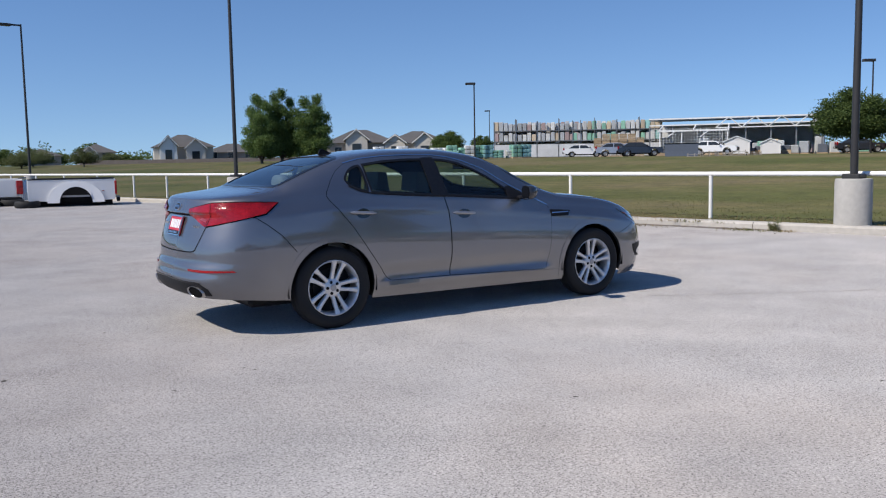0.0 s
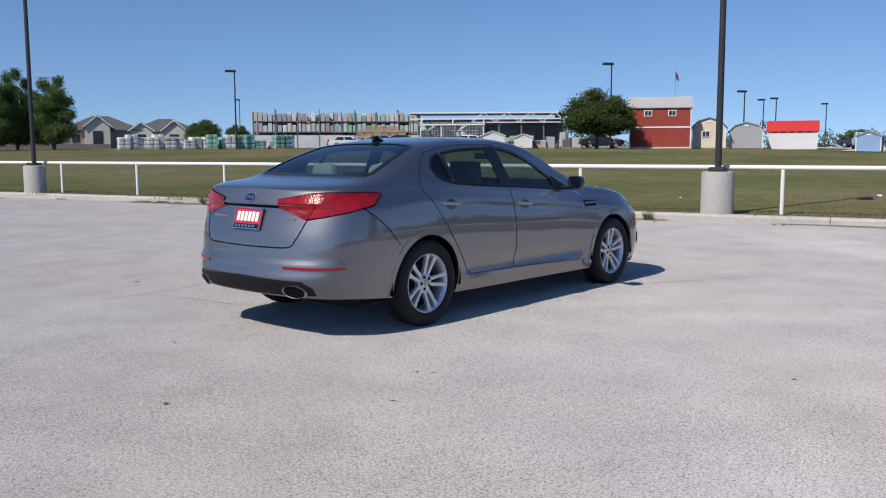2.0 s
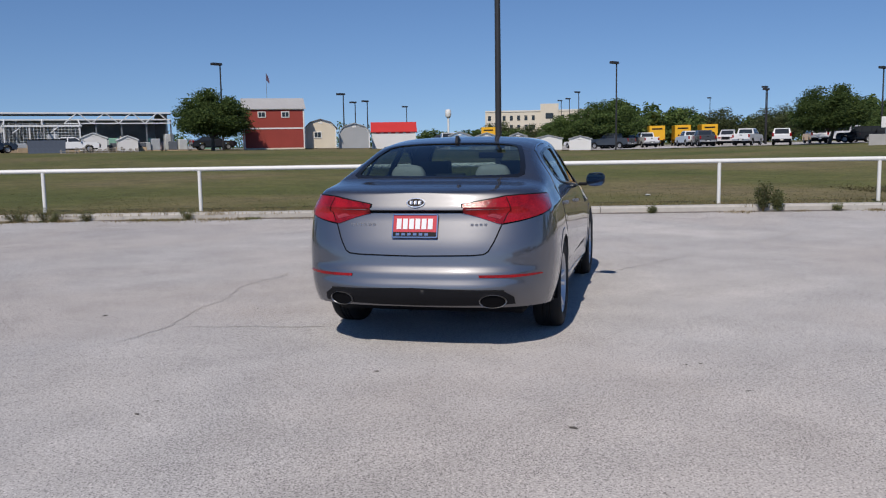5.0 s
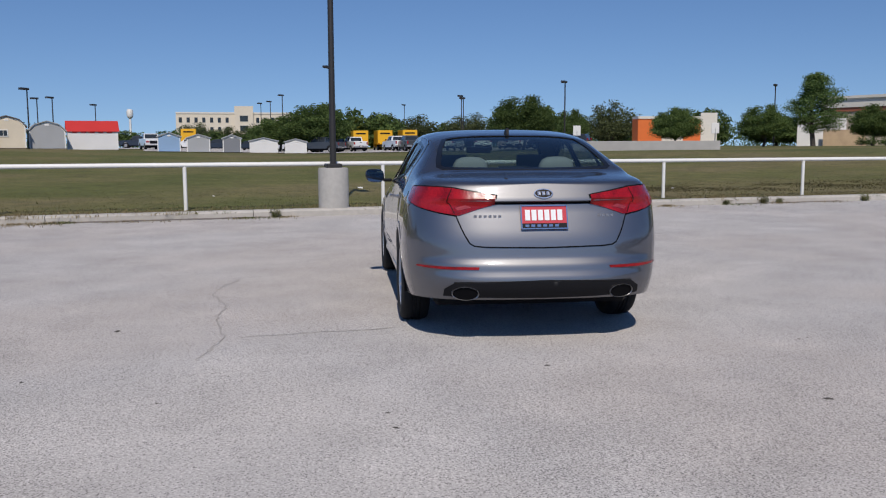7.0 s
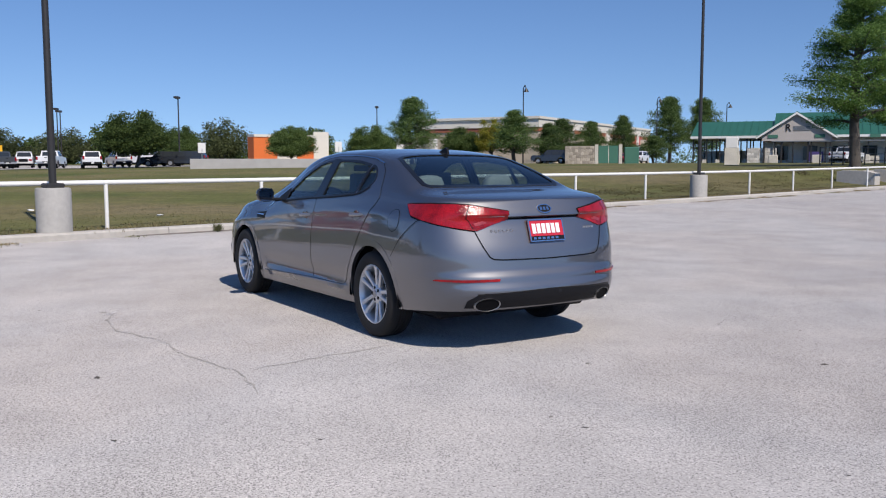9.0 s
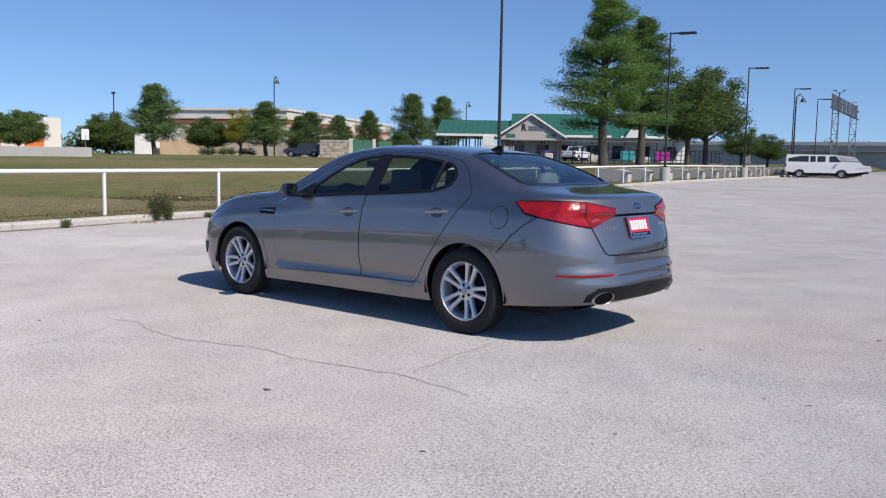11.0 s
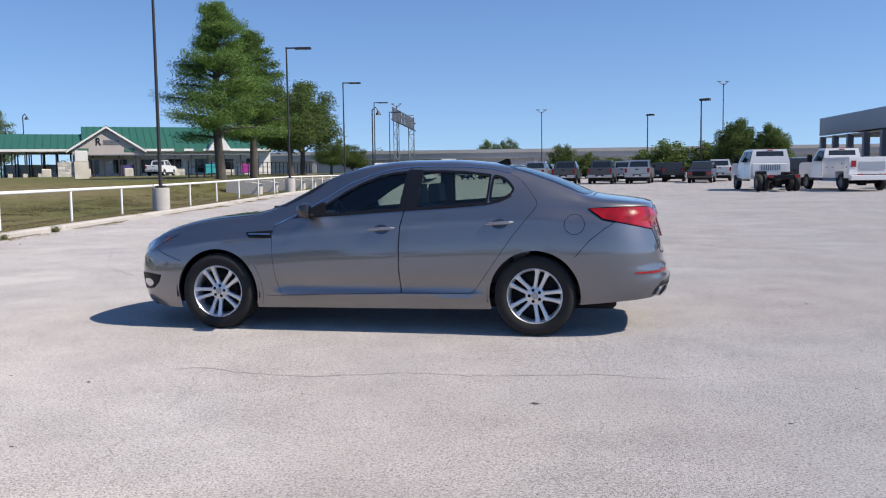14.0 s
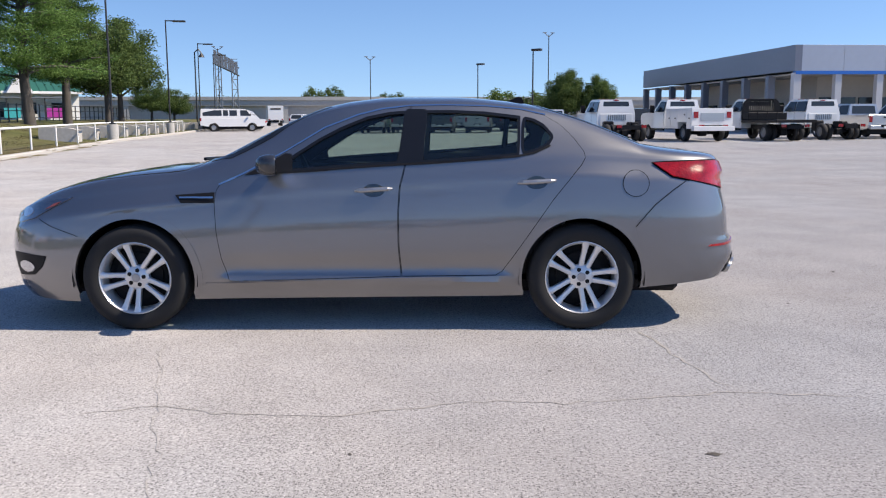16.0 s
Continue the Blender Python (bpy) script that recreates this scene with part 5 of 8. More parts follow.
M_GREENROOF = mat("green_metal_roof", (0.026, 0.122, 0.082), 0.45, var=0.10, scale=3)
M_TAUPE = mat("taupe_siding", (0.46, 0.42, 0.39), 0.8, var=0.08, scale=3)
M_LIMESTONE = mat("pale_limestone", (0.58, 0.54, 0.46), 0.9, var=0.18, scale=6, bump=0.02, bscale=10)
M_STONES = mat("mixed_rubble_stone", (0.40, 0.35, 0.28), 0.9, var=0.3, scale=7, bump=0.02, bscale=8, spread=0.3)
M_RUBBLE = mat("white_rubble_stone", (0.60, 0.57, 0.51), 0.9, var=0.2, scale=6, bump=0.01, bscale=14, spread=0.28)
M_GATEGREEN = mat("green_gate_paint", (0.05, 0.16, 0.11), 0.6, var=0.08, scale=4)
M_DEALER = mat("grey_metal_cladding", (0.21, 0.22, 0.26), 0.4, metal=0.3, var=0.05, scale=1.0)
# paler version of the cladding: the front's stronger light is put into its colour
M_DEALERLIT = mat("lit_front_cladding", (0.50, 0.51, 0.55), 0.38, metal=0.45, var=0.04, scale=1.0)
M_DEALERBLUE = mat("blue_band", (0.02, 0.16, 0.55), 0.4, flat=True)
M_DEALERWALL = mat("beige_showroom_wall", (0.42, 0.39, 0.34), 0.8, var=0.06, scale=1)
M_COLUMN = mat("pale_column_cladding", (0.55, 0.55, 0.56), 0.5, var=0.05, scale=2)
M_CONCRETE = mat("grey_bridge_concrete", (0.40, 0.39, 0.37), 0.9, var=0.12, scale=0.5)
M_STEEL = mat("grey_steel", (0.22, 0.23, 0.24), 0.5, metal=0.5, var=0.15, scale=3)
M_STEELWHITE = mat("white_steel", (0.75, 0.76, 0.76), 0.5, var=0.05, scale=3)
M_RACK = mat("dark_blue_rack_steel", (0.10, 0.12, 0.16), 0.6, var=0.2, scale=3)
M_PALLETWOOD = mat("pallet_wood", (0.42, 0.31, 0.20), 0.9, var=0.25, scale=5, spread=0.2)
M_OLDWOOD = mat("weathered_grey_wood", (0.34, 0.31, 0.27), 0.9, var=0.2, scale=5)
M_NET = mat("grey_netting", (0.60, 0.61, 0.63), 0.8, var=0.25, scale=3)
M_BAGS = {k: mat("wrapped_goods_" + k, c, 0.45, var=0.18, scale=5, spread=0.2) for k, c in
          dict(white=(0.62, 0.63, 0.62), green=(0.26, 0.50, 0.38), teal=(0.30, 0.55, 0.52), grey=(0.40, 0.42, 0.44), tan=(0.55, 0.45, 0.33), rose=(0.40, 0.30, 0.29), dark=(0.10, 0.11, 0.13)).items()}


def facing(x0, y0, x1, y1):
    """The pose of a thing whose front runs from the first place to the second, as seen from the lot; y points away behind it."""
    return pose(x0, y0, min(on_land(x0, y0), on_land(x1, y1)) - 0.02, 0, 0, math.degrees(math.atan2(y1 - y0, x1 - x0)))


def window_part(parent, x, z, w, h, y=-0.02, frame_mat=None):
    f = part("window", box((x - w / 2 - 0.07, y - 0.03, z - 0.07), (x + w / 2 + 0.07, y + 0.02, z + h + 0.07)), frame_mat or M_TRIMWHITE, parent, "white framed window")
    part("pane", box((x - w / 2, y - 0.045, z), (x - 0.02, y - 0.02, z + h)), M_WINDOW, f, "dark pane")
    part("pane", box((x + 0.02, y - 0.045, z), (x + w / 2, y - 0.02, z + h)), M_WINDOW, f, "dark pane")


def shed(name, m, w, d, eave, top, wall, roof, label, gambrel=False, side_on=False, over=0.12):
    """A small garden building; side_on: the ridge runs along the front."""
    root = thing(name, m, label, "shed", "sheds for sale on the grass")
    part("floor_skids", box((0.05, 0.05, -0.1), (w - 0.05, d - 0.05, 0.12)), M_PALLETWOOD, root, "timber skids")
    if side_on:
        prof = [(0, 0.1), (d, 0.1), (d, eave), (d / 2, top - 0.08), (0, eave)]
        part("wall", prism(prof, 0, w, "x"), wall, root)
        lip = [(-over, eave - 0.06), (d / 2, top), (d + over, eave - 0.06), (d + over, eave), (d / 2, top + 0.08), (-over, eave)]
        part("roof", prism(lip, -over, w + over, "x"), roof, root)
    else:
        if gambrel:
            o = [(0, eave), (w * 0.16, eave + (top - eave) * 0.62), (w / 2, top - 0.06), (w * 0.84, eave + (top - eave) * 0.62), (w, eave)]
        else:
            o = [(0, eave), (w / 2, top - 0.06), (w, eave)]
        part("wall", prism([(0, 0.1), (w, 0.1)] + list(reversed(o)), 0, d, "y"), wall, root)
        up = [(a + (-over if a == 0 else over if a == w else 0), b + 0.07) for a, b in o]
        dn = [(a, b - 0.0) for a, b in o]
        dn[0], dn[-1] = (-over, eave - 0.05), (w + over, eave - 0.05)
        part("roof", prism(up + list(reversed(dn)), -over, d + over, "y"), roof, root)
        part("gable_vent", box((w / 2 - 0.17, -0.03, top - 0.42), (w / 2 + 0.17, 0.01, top - 0.28)), M_TRIMWHITE, root)
        for k in range(len(o) - 1):
            (a0, b0), (a1, b1) = o[k], o[k + 1]
            part("trim", prism([(a0, b0 - 0.10), (a1, b1 - 0.10), (a1, b1), (a0, b0)], -0.03, 0.0, "y"), M_TRIMWHITE, root)
    for x in (0.0, w - 0.09):
        part("corner_trim", box((x, -0.025, 0.1), (x + 0.09, 0.0, eave)), M_TRIMWHITE, root)
    return root


barn = shed("barn", facing(73.05, 38.28, 75.81, 32.99) @ Matrix.Diagonal((1.16, 1.16, 1.16, 1.0)), 5.15, 3.7, 3.55, 4.45, M_BARNRED, M_ROOFTIN, "two-storey red barn shed with white trim and a pale tin roof", side_on=True, over=0.15)
part("band", box((0, -0.03, 1.80), (5.15, 0.0, 1.92)), M_TRIMWHITE, barn, "white band between the storeys")
part("eave_trim", box((0, -0.03, 3.45), (5.15, 0.0, 3.55)), M_TRIMWHITE, barn)
part("foot_trim", box((0, -0.03, 0.05), (5.15, 0.0, 0.18)), M_CREAM, barn)
for x in (1.55, 3.55):
    window_part(barn, x, 2.85, 0.55, 0.38)
for y in (0.0, 3.6):
    part("corner_trim", box((5.15, y, 0.1), (5.18, y + 0.1, 3.55)), M_TRIMWHITE, barn)
s1 = shed("garden_shed", facing(77.48, 33.62, 78.73, 30.67) @ Matrix.Diagonal((1.18, 1.18, 1.18, 1.0)), 2.72, 3.4, 1.75, 2.65, M_CREAM, M_BROWNROOF, "cream gambrel shed with one window and a brown roof", gambrel=True)
window_part(s1, 1.1, 1.05, 0.55, 0.42)
shed("garden_shed", facing(79.94, 30.83, 81.09, 27.81) @ Matrix.Diagonal((1.18, 1.18, 1.18, 1.0)), 2.74, 3.2, 1.45, 2.35, M_SHEDGREY, M_SHEDGREY, "grey gambrel shed with pale trim", gambrel=True)
s3 = shed("garden_shed", facing(83.84, 28.44, 85.31, 23.94) @ Matrix.Diagonal((1.20, 1.20, 1.20, 1.0)), 3.95, 2.6, 1.65, 2.45, M_SHEDWHITE, M_REDROOF, "white shed with a bright red tin roof", side_on=True)
for k in range(5):
    part("eave_shadow_board", box((0.35 + 0.68 * k, -0.05, 1.50), (0.75 + 0.68 * k, -0.01, 1.62)), M_REDROOF, s3)
for x0, y0, x1, y1, w, h, wl, lab in ((81.9, 19.4, 82.32, 17.26, 2.2, 2.0, M_SHEDBLUE, "pale blue gabled shed with white trim"), (82.43, 16.66, 82.8, 14.42, 2.25, 1.9, M_SHEDGREY, "warm grey gabled shed with white trim"),
                                      (82.97, 13.23, 83.21, 11.41, 1.8, 1.9, M_SHEDDARK, "slate grey gabled shed"), (83.3, 10.61, 83.56, 7.79, 2.8, 1.65, M_SHEDWHITE, "low white shed with a grey roof"), (83.61, 7.09, 83.74, 4.88, 2.2, 1.6, M_SHEDWHITE, "small white shed with a grey roof")):
    shed("garden_shed", facing(x0, y0, x1, y1), w, 3.0, h * 0.76, h, wl, M_SHEDGREY, lab)


def house(m, w, d, eave, top, wall, label, wings=()):
    """A house with a hipped roof and gabled wings towards the front."""
    root = thing("house", m, label, "house", "houses beyond the field")
    part("wall", box((0, 0, -0.2), (w, d, eave)), wall, root)
    bm = bmesh.new()
    lo = [bm.verts.new(p) for p in ((-0.5, -0.5, eave), (w + 0.5, -0.5, eave), (w + 0.5, d + 0.5, eave), (-0.5, d + 0.5, eave))]
    hi = [bm.verts.new(p) for p in ((min(d, w) / 2, d / 2, top), (w - min(d, w) / 2, d / 2, top))]
    bm.faces.new((lo[0], lo[1], hi[1], hi[0]))
    bm.faces.new((lo[1], lo[2], hi[1]))
    bm.faces.new((lo[2], lo[3], hi[0], hi[1]))
    bm.faces.new((lo[3], lo[0], hi[0]))
    bm.faces.new(list(reversed(lo)))
    part("roof", bm, M_SHINGLE, root, "grey shingle roof")
    for x, ww, e, t, wm in wings:
        part("wing_wall", prism([(x, -0.2), (x + ww, -0.2), (x + ww, e), (x + ww / 2, t - 0.1), (x, e)], -2.2, 0.2, "y"), wm, root, "pale gabled front")
        part("wing_roof", prism([(x - 0.35, e - 0.15), (x + ww / 2, t), (x + ww + 0.35, e - 0.15), (x + ww + 0.35, e + 0.05), (x + ww / 2, t + 0.2), (x - 0.35, e + 0.05)], -2.5, d / 2, "y"), M_SHINGLE, root)
        for q in (0, 1):
            e0, e1 = (x - 0.35, e - 0.15) if q == 0 else (x + ww + 0.35, e - 0.15), (x + ww / 2, t)
            part("rake_board", prism([(e0[0], e0[1] - 0.06), (e1[0], e1[1] - 0.06), (e1[0], e1[1] + 0.16), (e0[0], e0[1] + 0.16)], -2.54, -2.502, "y"), M_TRIMWHITE, root, "pale rake board")
        # no real opening: a dark sheet on the wall imitates the porch's shade
        part("porch", box((x + ww * 0.3, -2.26, -0.1), (x + ww * 0.7, -2.18, e * 0.8)), M_WINDOW, root, "dark sheet standing for the shaded porch opening")
    n = max(2, int(w / 3.2))
    for k in range(n):
        cx = w * (k + 0.5) / n
        if not any(x - 0.8 < cx < x + ww + 0.8 for x, ww, *_ in wings):
            window_part(root, cx, 0.9, 1.2, 1.3, -0.02, M_HOUSEPALE)
    return root


house(facing(59.3, 128.5, 68.5, 124.0), 11.5, 9, 2.9, 5.2, M_HOUSE, "brown single-storey house with a tall gabled porch and grey roof", [(3.2, 3.6, 3.4, 5.0, M_HOUSEPALE)])
house(facing(69.0, 126.0, 78.2, 120.0), 11.0, 9, 2.7, 4.9, M_HOUSEPALE, "pale house with two broad gables and grey roof", [(0.3, 3.4, 2.8, 4.1, M_HOUSEPALE), (5.2, 3.6, 2.8, 4.4, M_HOUSEPALE)])
house(facing(38.5, 158.3, 49.0, 155.8), 10.6, 9, 3.0, 5.4, M_HOUSEPALE, "two-gabled pale stone house with a grey hipped roof", [(1.0, 3.0, 3.1, 5.0, M_TRIMWHITE), (5.6, 3.4, 2.7, 4.4, M_HOUSEPALE)])
house(facing(27.5, 172.0, 34.0, 170.6), 7, 7, 2.3, 4.1, M_HOUSEPALE, "small pale house far across the field", [(1.2, 2.4, 2.1, 3.4, M_HOUSEPALE)])
house(facing(18.0, 174.0, 25.0, 173.0), 7, 7, 1.9, 3.3, M_HOUSE, "low brown house far across the field")
house(facing(50.5, 166.0, 60.0, 162.0), 10, 8, 2.0, 3.8, M_HOUSE, "low brown house behind the tall trees")
house(facing(3.0, 178.0, 12.0, 177.0), 9, 7, 1.8, 3.0, M_HOUSEPALE, "far pale house beyond the field")


def garden_wall(x0, y0, x1, y1, h, material, label, name="wall", depth=0.3):
    m = facing(x0, y0, x1, y1)
    w = math.hypot(x1 - x0, y1 - y0)
    ob = part(name, box((0, 0, -0.6), (w, depth, h), 0.02), material)
    ob.matrix_world = m
    return tagged(ob, label, "wall")


garden_wall(24.0, 150.0, 62.0, 119.0, 0.75, M_BROWNROOF, "low brown retaining wall below the houses")
garden_wall(64.5, -17.2, 59.8, -28.8, 0.85, M_CONCRETE, "low grey concrete retaining wall by the car park")

# garden centre yard: pallets, racks and an open steel canopy
pal = thing("goods_pallet", Matrix(), "shrink-wrapped pallet of pale bags on the ground", "pallet", "pallets in the yard")
part("pallet", box((-0.6, -0.6, 0.0), (0.6, 0.6, 0.14)), M_PALLETWOOD, pal)
for j in range(3):
    bm = bmesh.new()
    for cx in (-0.29, 0.29):
        for cy in (-0.29, 0.29):
            sh = 0.02 * math.sin(7 * j + 3 * cx + 5 * cy)
            add_box(bm, (cx - 0.28 + sh, cy - 0.28, 0.14 + 0.40 * j), (cx + 0.28 + sh, cy + 0.28, 0.53 + 0.40 * j + sh), 0.10, segs=2)
    part("load", bm, M_BAGS["white"], pal, "layer of wrapped bags", 60)
pal_g = copy_thing(pal, Matrix())
for o in pal_g.children:
    if "load" in o.name:
        o.data = o.data.copy()
        o.data.materials[0] = M_BAGS["green"]
tagged(pal_g, "shrink-wrapped pallet of green bags on the ground")
pal_t = copy_thing(pal, Matrix())
for o in pal_t.children:
    if "load" in o.name:
        o.data = o.data.copy()
        o.data.materials[0] = M_BAGS["teal"]
tagged(pal_t, "shrink-wrapped pallet of pale teal bags on the ground")
used = set()
for k in range(30):
    t = k / 29
    x, y = 42.64 + (60.5 - 42.64) * t + rng.uniform(-0.3, 0.3), 81.53 + (75.8 - 81.53) * t + (1.5 if k % 3 == 1 else 0) + rng.uniform(-0.3, 0.3)
    src = (pal, pal_g, pal_t)[0 if t < 0.42 else rng.choice((0, 1, 1, 2))]
    ob = src if src not in used else copy_thing(src, Matrix())
    used.add(src)
    put(ob, x, y, rng.uniform(-10, 10) - 18, 1.0, rng.choice((0.75, 1.0, 1.0, 1.2)))


def rack(m, bays, label):
    """Pallet racking with two high levels and a low one, full of wrapped goods, two deep."""
    root = thing("pallet_rack", m, label, "pallet rack", "racks in the yard")
    w = 2.85
    for k in range(bays + 1):
        for y in (-0.06, 1.0, 2.2):
            part("upright", box((k * w - 0.05, y, -0.2), (k * w + 0.05, y + 0.1, 5.1 if k % 2 else 4.8)), M_STEEL, root)
    for z in (2.1, 3.48):
        part("beam", box((0, -0.08, z), (bays * w, -0.02, z + 0.10)), M_STEEL, root)
        part("deck", box((0, 0, z), (bays * w, 2.2, z + 0.05)), M_PALLETWOOD, root)
    part("back_screen", box((0, 2.34, -0.1), (bays * w, 2.38, 4.5)), M_NET, root, "grey mesh screen")
    for k in range(bays):
        part("mesh_panel", box((k * w + 0.07, -0.12, 0.1), (k * w + w - 0.07, -0.10, 1.75)), M_NET, root, "pale mesh panel")
    n = int(bays * w / 0.62)
    for k in range(n):
        for z in (2.2, 3.58):
            for row in (0, 1):
                if rng.random() < 0.95:
                    h = rng.uniform(0.8, 1.2)
                    c = rng.choice(("white", "white", "grey", "teal", "white", "green", "white", "tan")) if "white" in label else rng.choice(("rose", "grey", "white", "white", "tan", "grey", "rose"))
                    part("load", box((k * 0.62 + 0.05 + rng.uniform(0, 0.04), 0.02 + 1.1 * row, z), (k * 0.62 + 0.59, 0.95 + 1.1 * row, z + h), 0.07, segs=2), M_BAGS[c], root)
    return root


rack(facing(64.99, 88.42, 72.5, 81.7), 4, "steel pallet racking loaded with reddish and grey goods")
rack(facing(72.7, 81.5, 80.4, 74.5), 4, "steel pallet racking loaded with white and green wrapped goods")
tm = facing(66.66, 70.6, 70.82, 66.4)
for k in range(6):
    st = thing("wood_pallet_stack", tm @ pose(0.3 + 0.98 * k, 0, 0), "stack of empty brown wooden pallets", "pallet stack", "stacks of empty pallets")
    for j in range(rng.choice((15, 17, 18))):
        part("pallet", box((-0.44 + 0.02 * (j % 2), 0, 0.15 * j), (0.44 + 0.02 * (j % 2), 1.1, 0.15 * j + 0.11)), M_PALLETWOOD, st)


def canopy():
    root = thing("garden_canopy", facing(72.88, 67.95, 84.55, 53.08), "open white steel canopy with lattice trusses over the yard", "canopy")
    w, d = 18.9, 14.0
    part("roof", prism([(0, 4.15), (0, 4.32), (d, 4.72), (d, 4.55)], 0.0, w, "x"), M_STEEL, root, "flat grey roof sheet")
    part("roof_edge", box((-0.05, -0.10, 4.28), (w, 0.0, 4.44)), M_STEELWHITE, root, "white roof edge")
    for k in range(8):
        x = w * k / 7
        part("column", box((x - 0.08, 0.2, -0.3), (x + 0.08, 0.36, 3.6)), M_STEEL, root)
    part("fascia", box((0, -0.06, 3.55), (w, 0.0, 3.7)), M_STEELWHITE, root)
    part("top_chord", box((7.5, -0.08, 4.3), (w, 0.02, 4.45)), M_STEELWHITE, root)
    part("bottom_chord", box((7.5, -0.08, 3.15), (w, 0.02, 3.27)), M_STEELWHITE, root)
    n = 8
    for k in range(n):
        x0, x1 = 7.5 + (w - 7.5) * k / n, 7.5 + (w - 7.5) * (k + 1) / n
        a, b = (3.2, 4.4) if k % 2 == 0 else (4.4, 3.2)
        part("brace", cyl((x0, -0.03, a), (x1, -0.03, b), 0.06, n=6), M_STEELWHITE, root)
    for x in (1.5, 5.2, 8.9):
        part("low_rafter", prism([(-4.5, 2.78), (-4.5, 2.92), (0.0, 3.62), (0.0, 3.48)], x, x + 0.12, "x"), M_STEELWHITE, root, "white sloping beam")
    part("low_beam", box((1.4, -4.5, 2.76), (9.1, -4.36, 2.94)), M_STEELWHITE, root, "white front beam")
    for x in (2.4, 6.0):
        part("low_brace", cyl((x, -4.43, 2.1), (x + 0.9, -4.43, 2.78), 0.05, n=6), M_STEELWHITE, root)
    for x in (1.6, 4.0, 6.4, 8.9):
        part("post", box((x - 0.06, -4.4, -0.3), (x + 0.06, -4.28, 2.8)), M_STEELWHITE, root)
    part("back_wall", box((0, d - 0.2, -0.3), (w, d, 4.1)), M_NET, root, "pale grey mesh at the back")
    part("side_wall", box((w - 0.2, 3, -0.3), (w, d, 4.5)), M_TAUPE, root)
    for k in range(10):
        part("mesh_rail", box((0.2, -0.02, 0.3 + 0.32 * k), (9.0, 0.0, 0.325 + 0.32 * k)), M_STEELWHITE, root)
    for k in range(26):
        part("mesh_bar", box((0.2 + 0.35 * k, -0.03, -0.1), (0.225 + 0.35 * k, 0.0, 3.3)), M_STEELWHITE, root)
    return root


canopy()
for k in range(34):
    fx, fy = 75.0 + 9.0 * ((k * 0.37) % 1.0) + 3.0 * (k % 3), 0
    fy = 63.8 - 1.27 * (fx - 75.0) + 3.2 * (k % 3) + rng.uniform(-0.5, 0.5)
    gp = thing("goods_stack", put(new("x"), fx, fy, rng.uniform(-60, -40)).matrix_world.copy(), "stack of garden goods under the canopy", "goods", "goods under the canopy")
    h = rng.uniform(0.6, 2.0)
    part("pallet", box((-0.55, -0.55, 0), (0.55, 0.55, 0.14)), M_PALLETWOOD, gp)
    part("load", box((-0.5, -0.5, 0.14), (0.5, 0.5, h), 0.05), M_BAGS[rng.choice(("dark", "grey", "white", "green", "tan", "grey", "rose"))], gp)
for x, y, w, h, kx in ((71.7, 56.0, 2.6, 2.0, M_SHEDWHITE), (73.8, 53.0, 2.0, 1.7, M_SHEDWHITE)):
    shed("garden_shed", facing(x, y, x + w * 0.6, y - w * 0.8), w, 2.4, h * 0.7, h, kx, M_STEELWHITE, "small white display shed in the yard")
for k in range(16):
    x, y = 69.6 + 0.55 * k, 63.6 - 0.72 * k
    b = thing("goods_crate", put(new("x"), x, y, rng.uniform(-60, -40)).matrix_world.copy(), "stacked crate of garden goods in the yard", "crate", "crates in the yard")
    h = rng.uniform(0.5, 1.25)
    part("crate", box((-0.5, -0.5, 0), (0.5, 0.5, h * 0.5), 0.03), M_PALLETWOOD, b)
    part("load", box((-0.45, -0.45, h * 0.5), (0.45, 0.45, h), 0.06), M_BAGS[rng.choice(("dark", "grey", "rose", "green", "tan", "white", "dark"))], b)

for k in range(7):
    t = k / 6
    x, y = 56.8 + 1.6 * t, 50.0 - 1.8 * t
    bn = thing("storage_bin", put(new("x"), x, y, -48).matrix_world.copy(), "tall dark blue storage bin on the ground", "bin", "dark bins in the yard")
    part("bin_body", prism([(-0.24, 0.0), (0.24, 0.0), (0.30, 1.15), (-0.30, 1.15)], -0.28, 0.28, "y", bevel=0.02), M_RACK, bn)
    part("bin_lid", box((-0.33, -0.32, 1.15), (0.33, 0.32, 1.22), 0.02), M_BLACK, bn, "black lid")

for k in range(5):
    x, y = 53.9 + 0.75 * k, 44.3 - 0.92 * k
    lp = thing("flat_pallet", put(new("x"), x, y, -50 + 6 * (k % 3)).matrix_world.copy(), "weathered grey wooden pallet lying on the grass", "pallet", "pallets lying on the grass")
    for j in range(2 + k % 2):
        for c in range(5):
            part("board", box((-0.6, -0.5 + 0.22 * c, 0.02 + 0.16 * j), (0.6, -0.38 + 0.22 * c, 0.05 + 0.16 * j)), M_OLDWOOD, lp)
        for c in (-0.55, 0.0, 0.5):
            part("bearer", box((c, -0.5, 0.05 + 0.16 * j), (c + 0.05, 0.5, 0.15 + 0.16 * j)), M_OLDWOOD, lp)

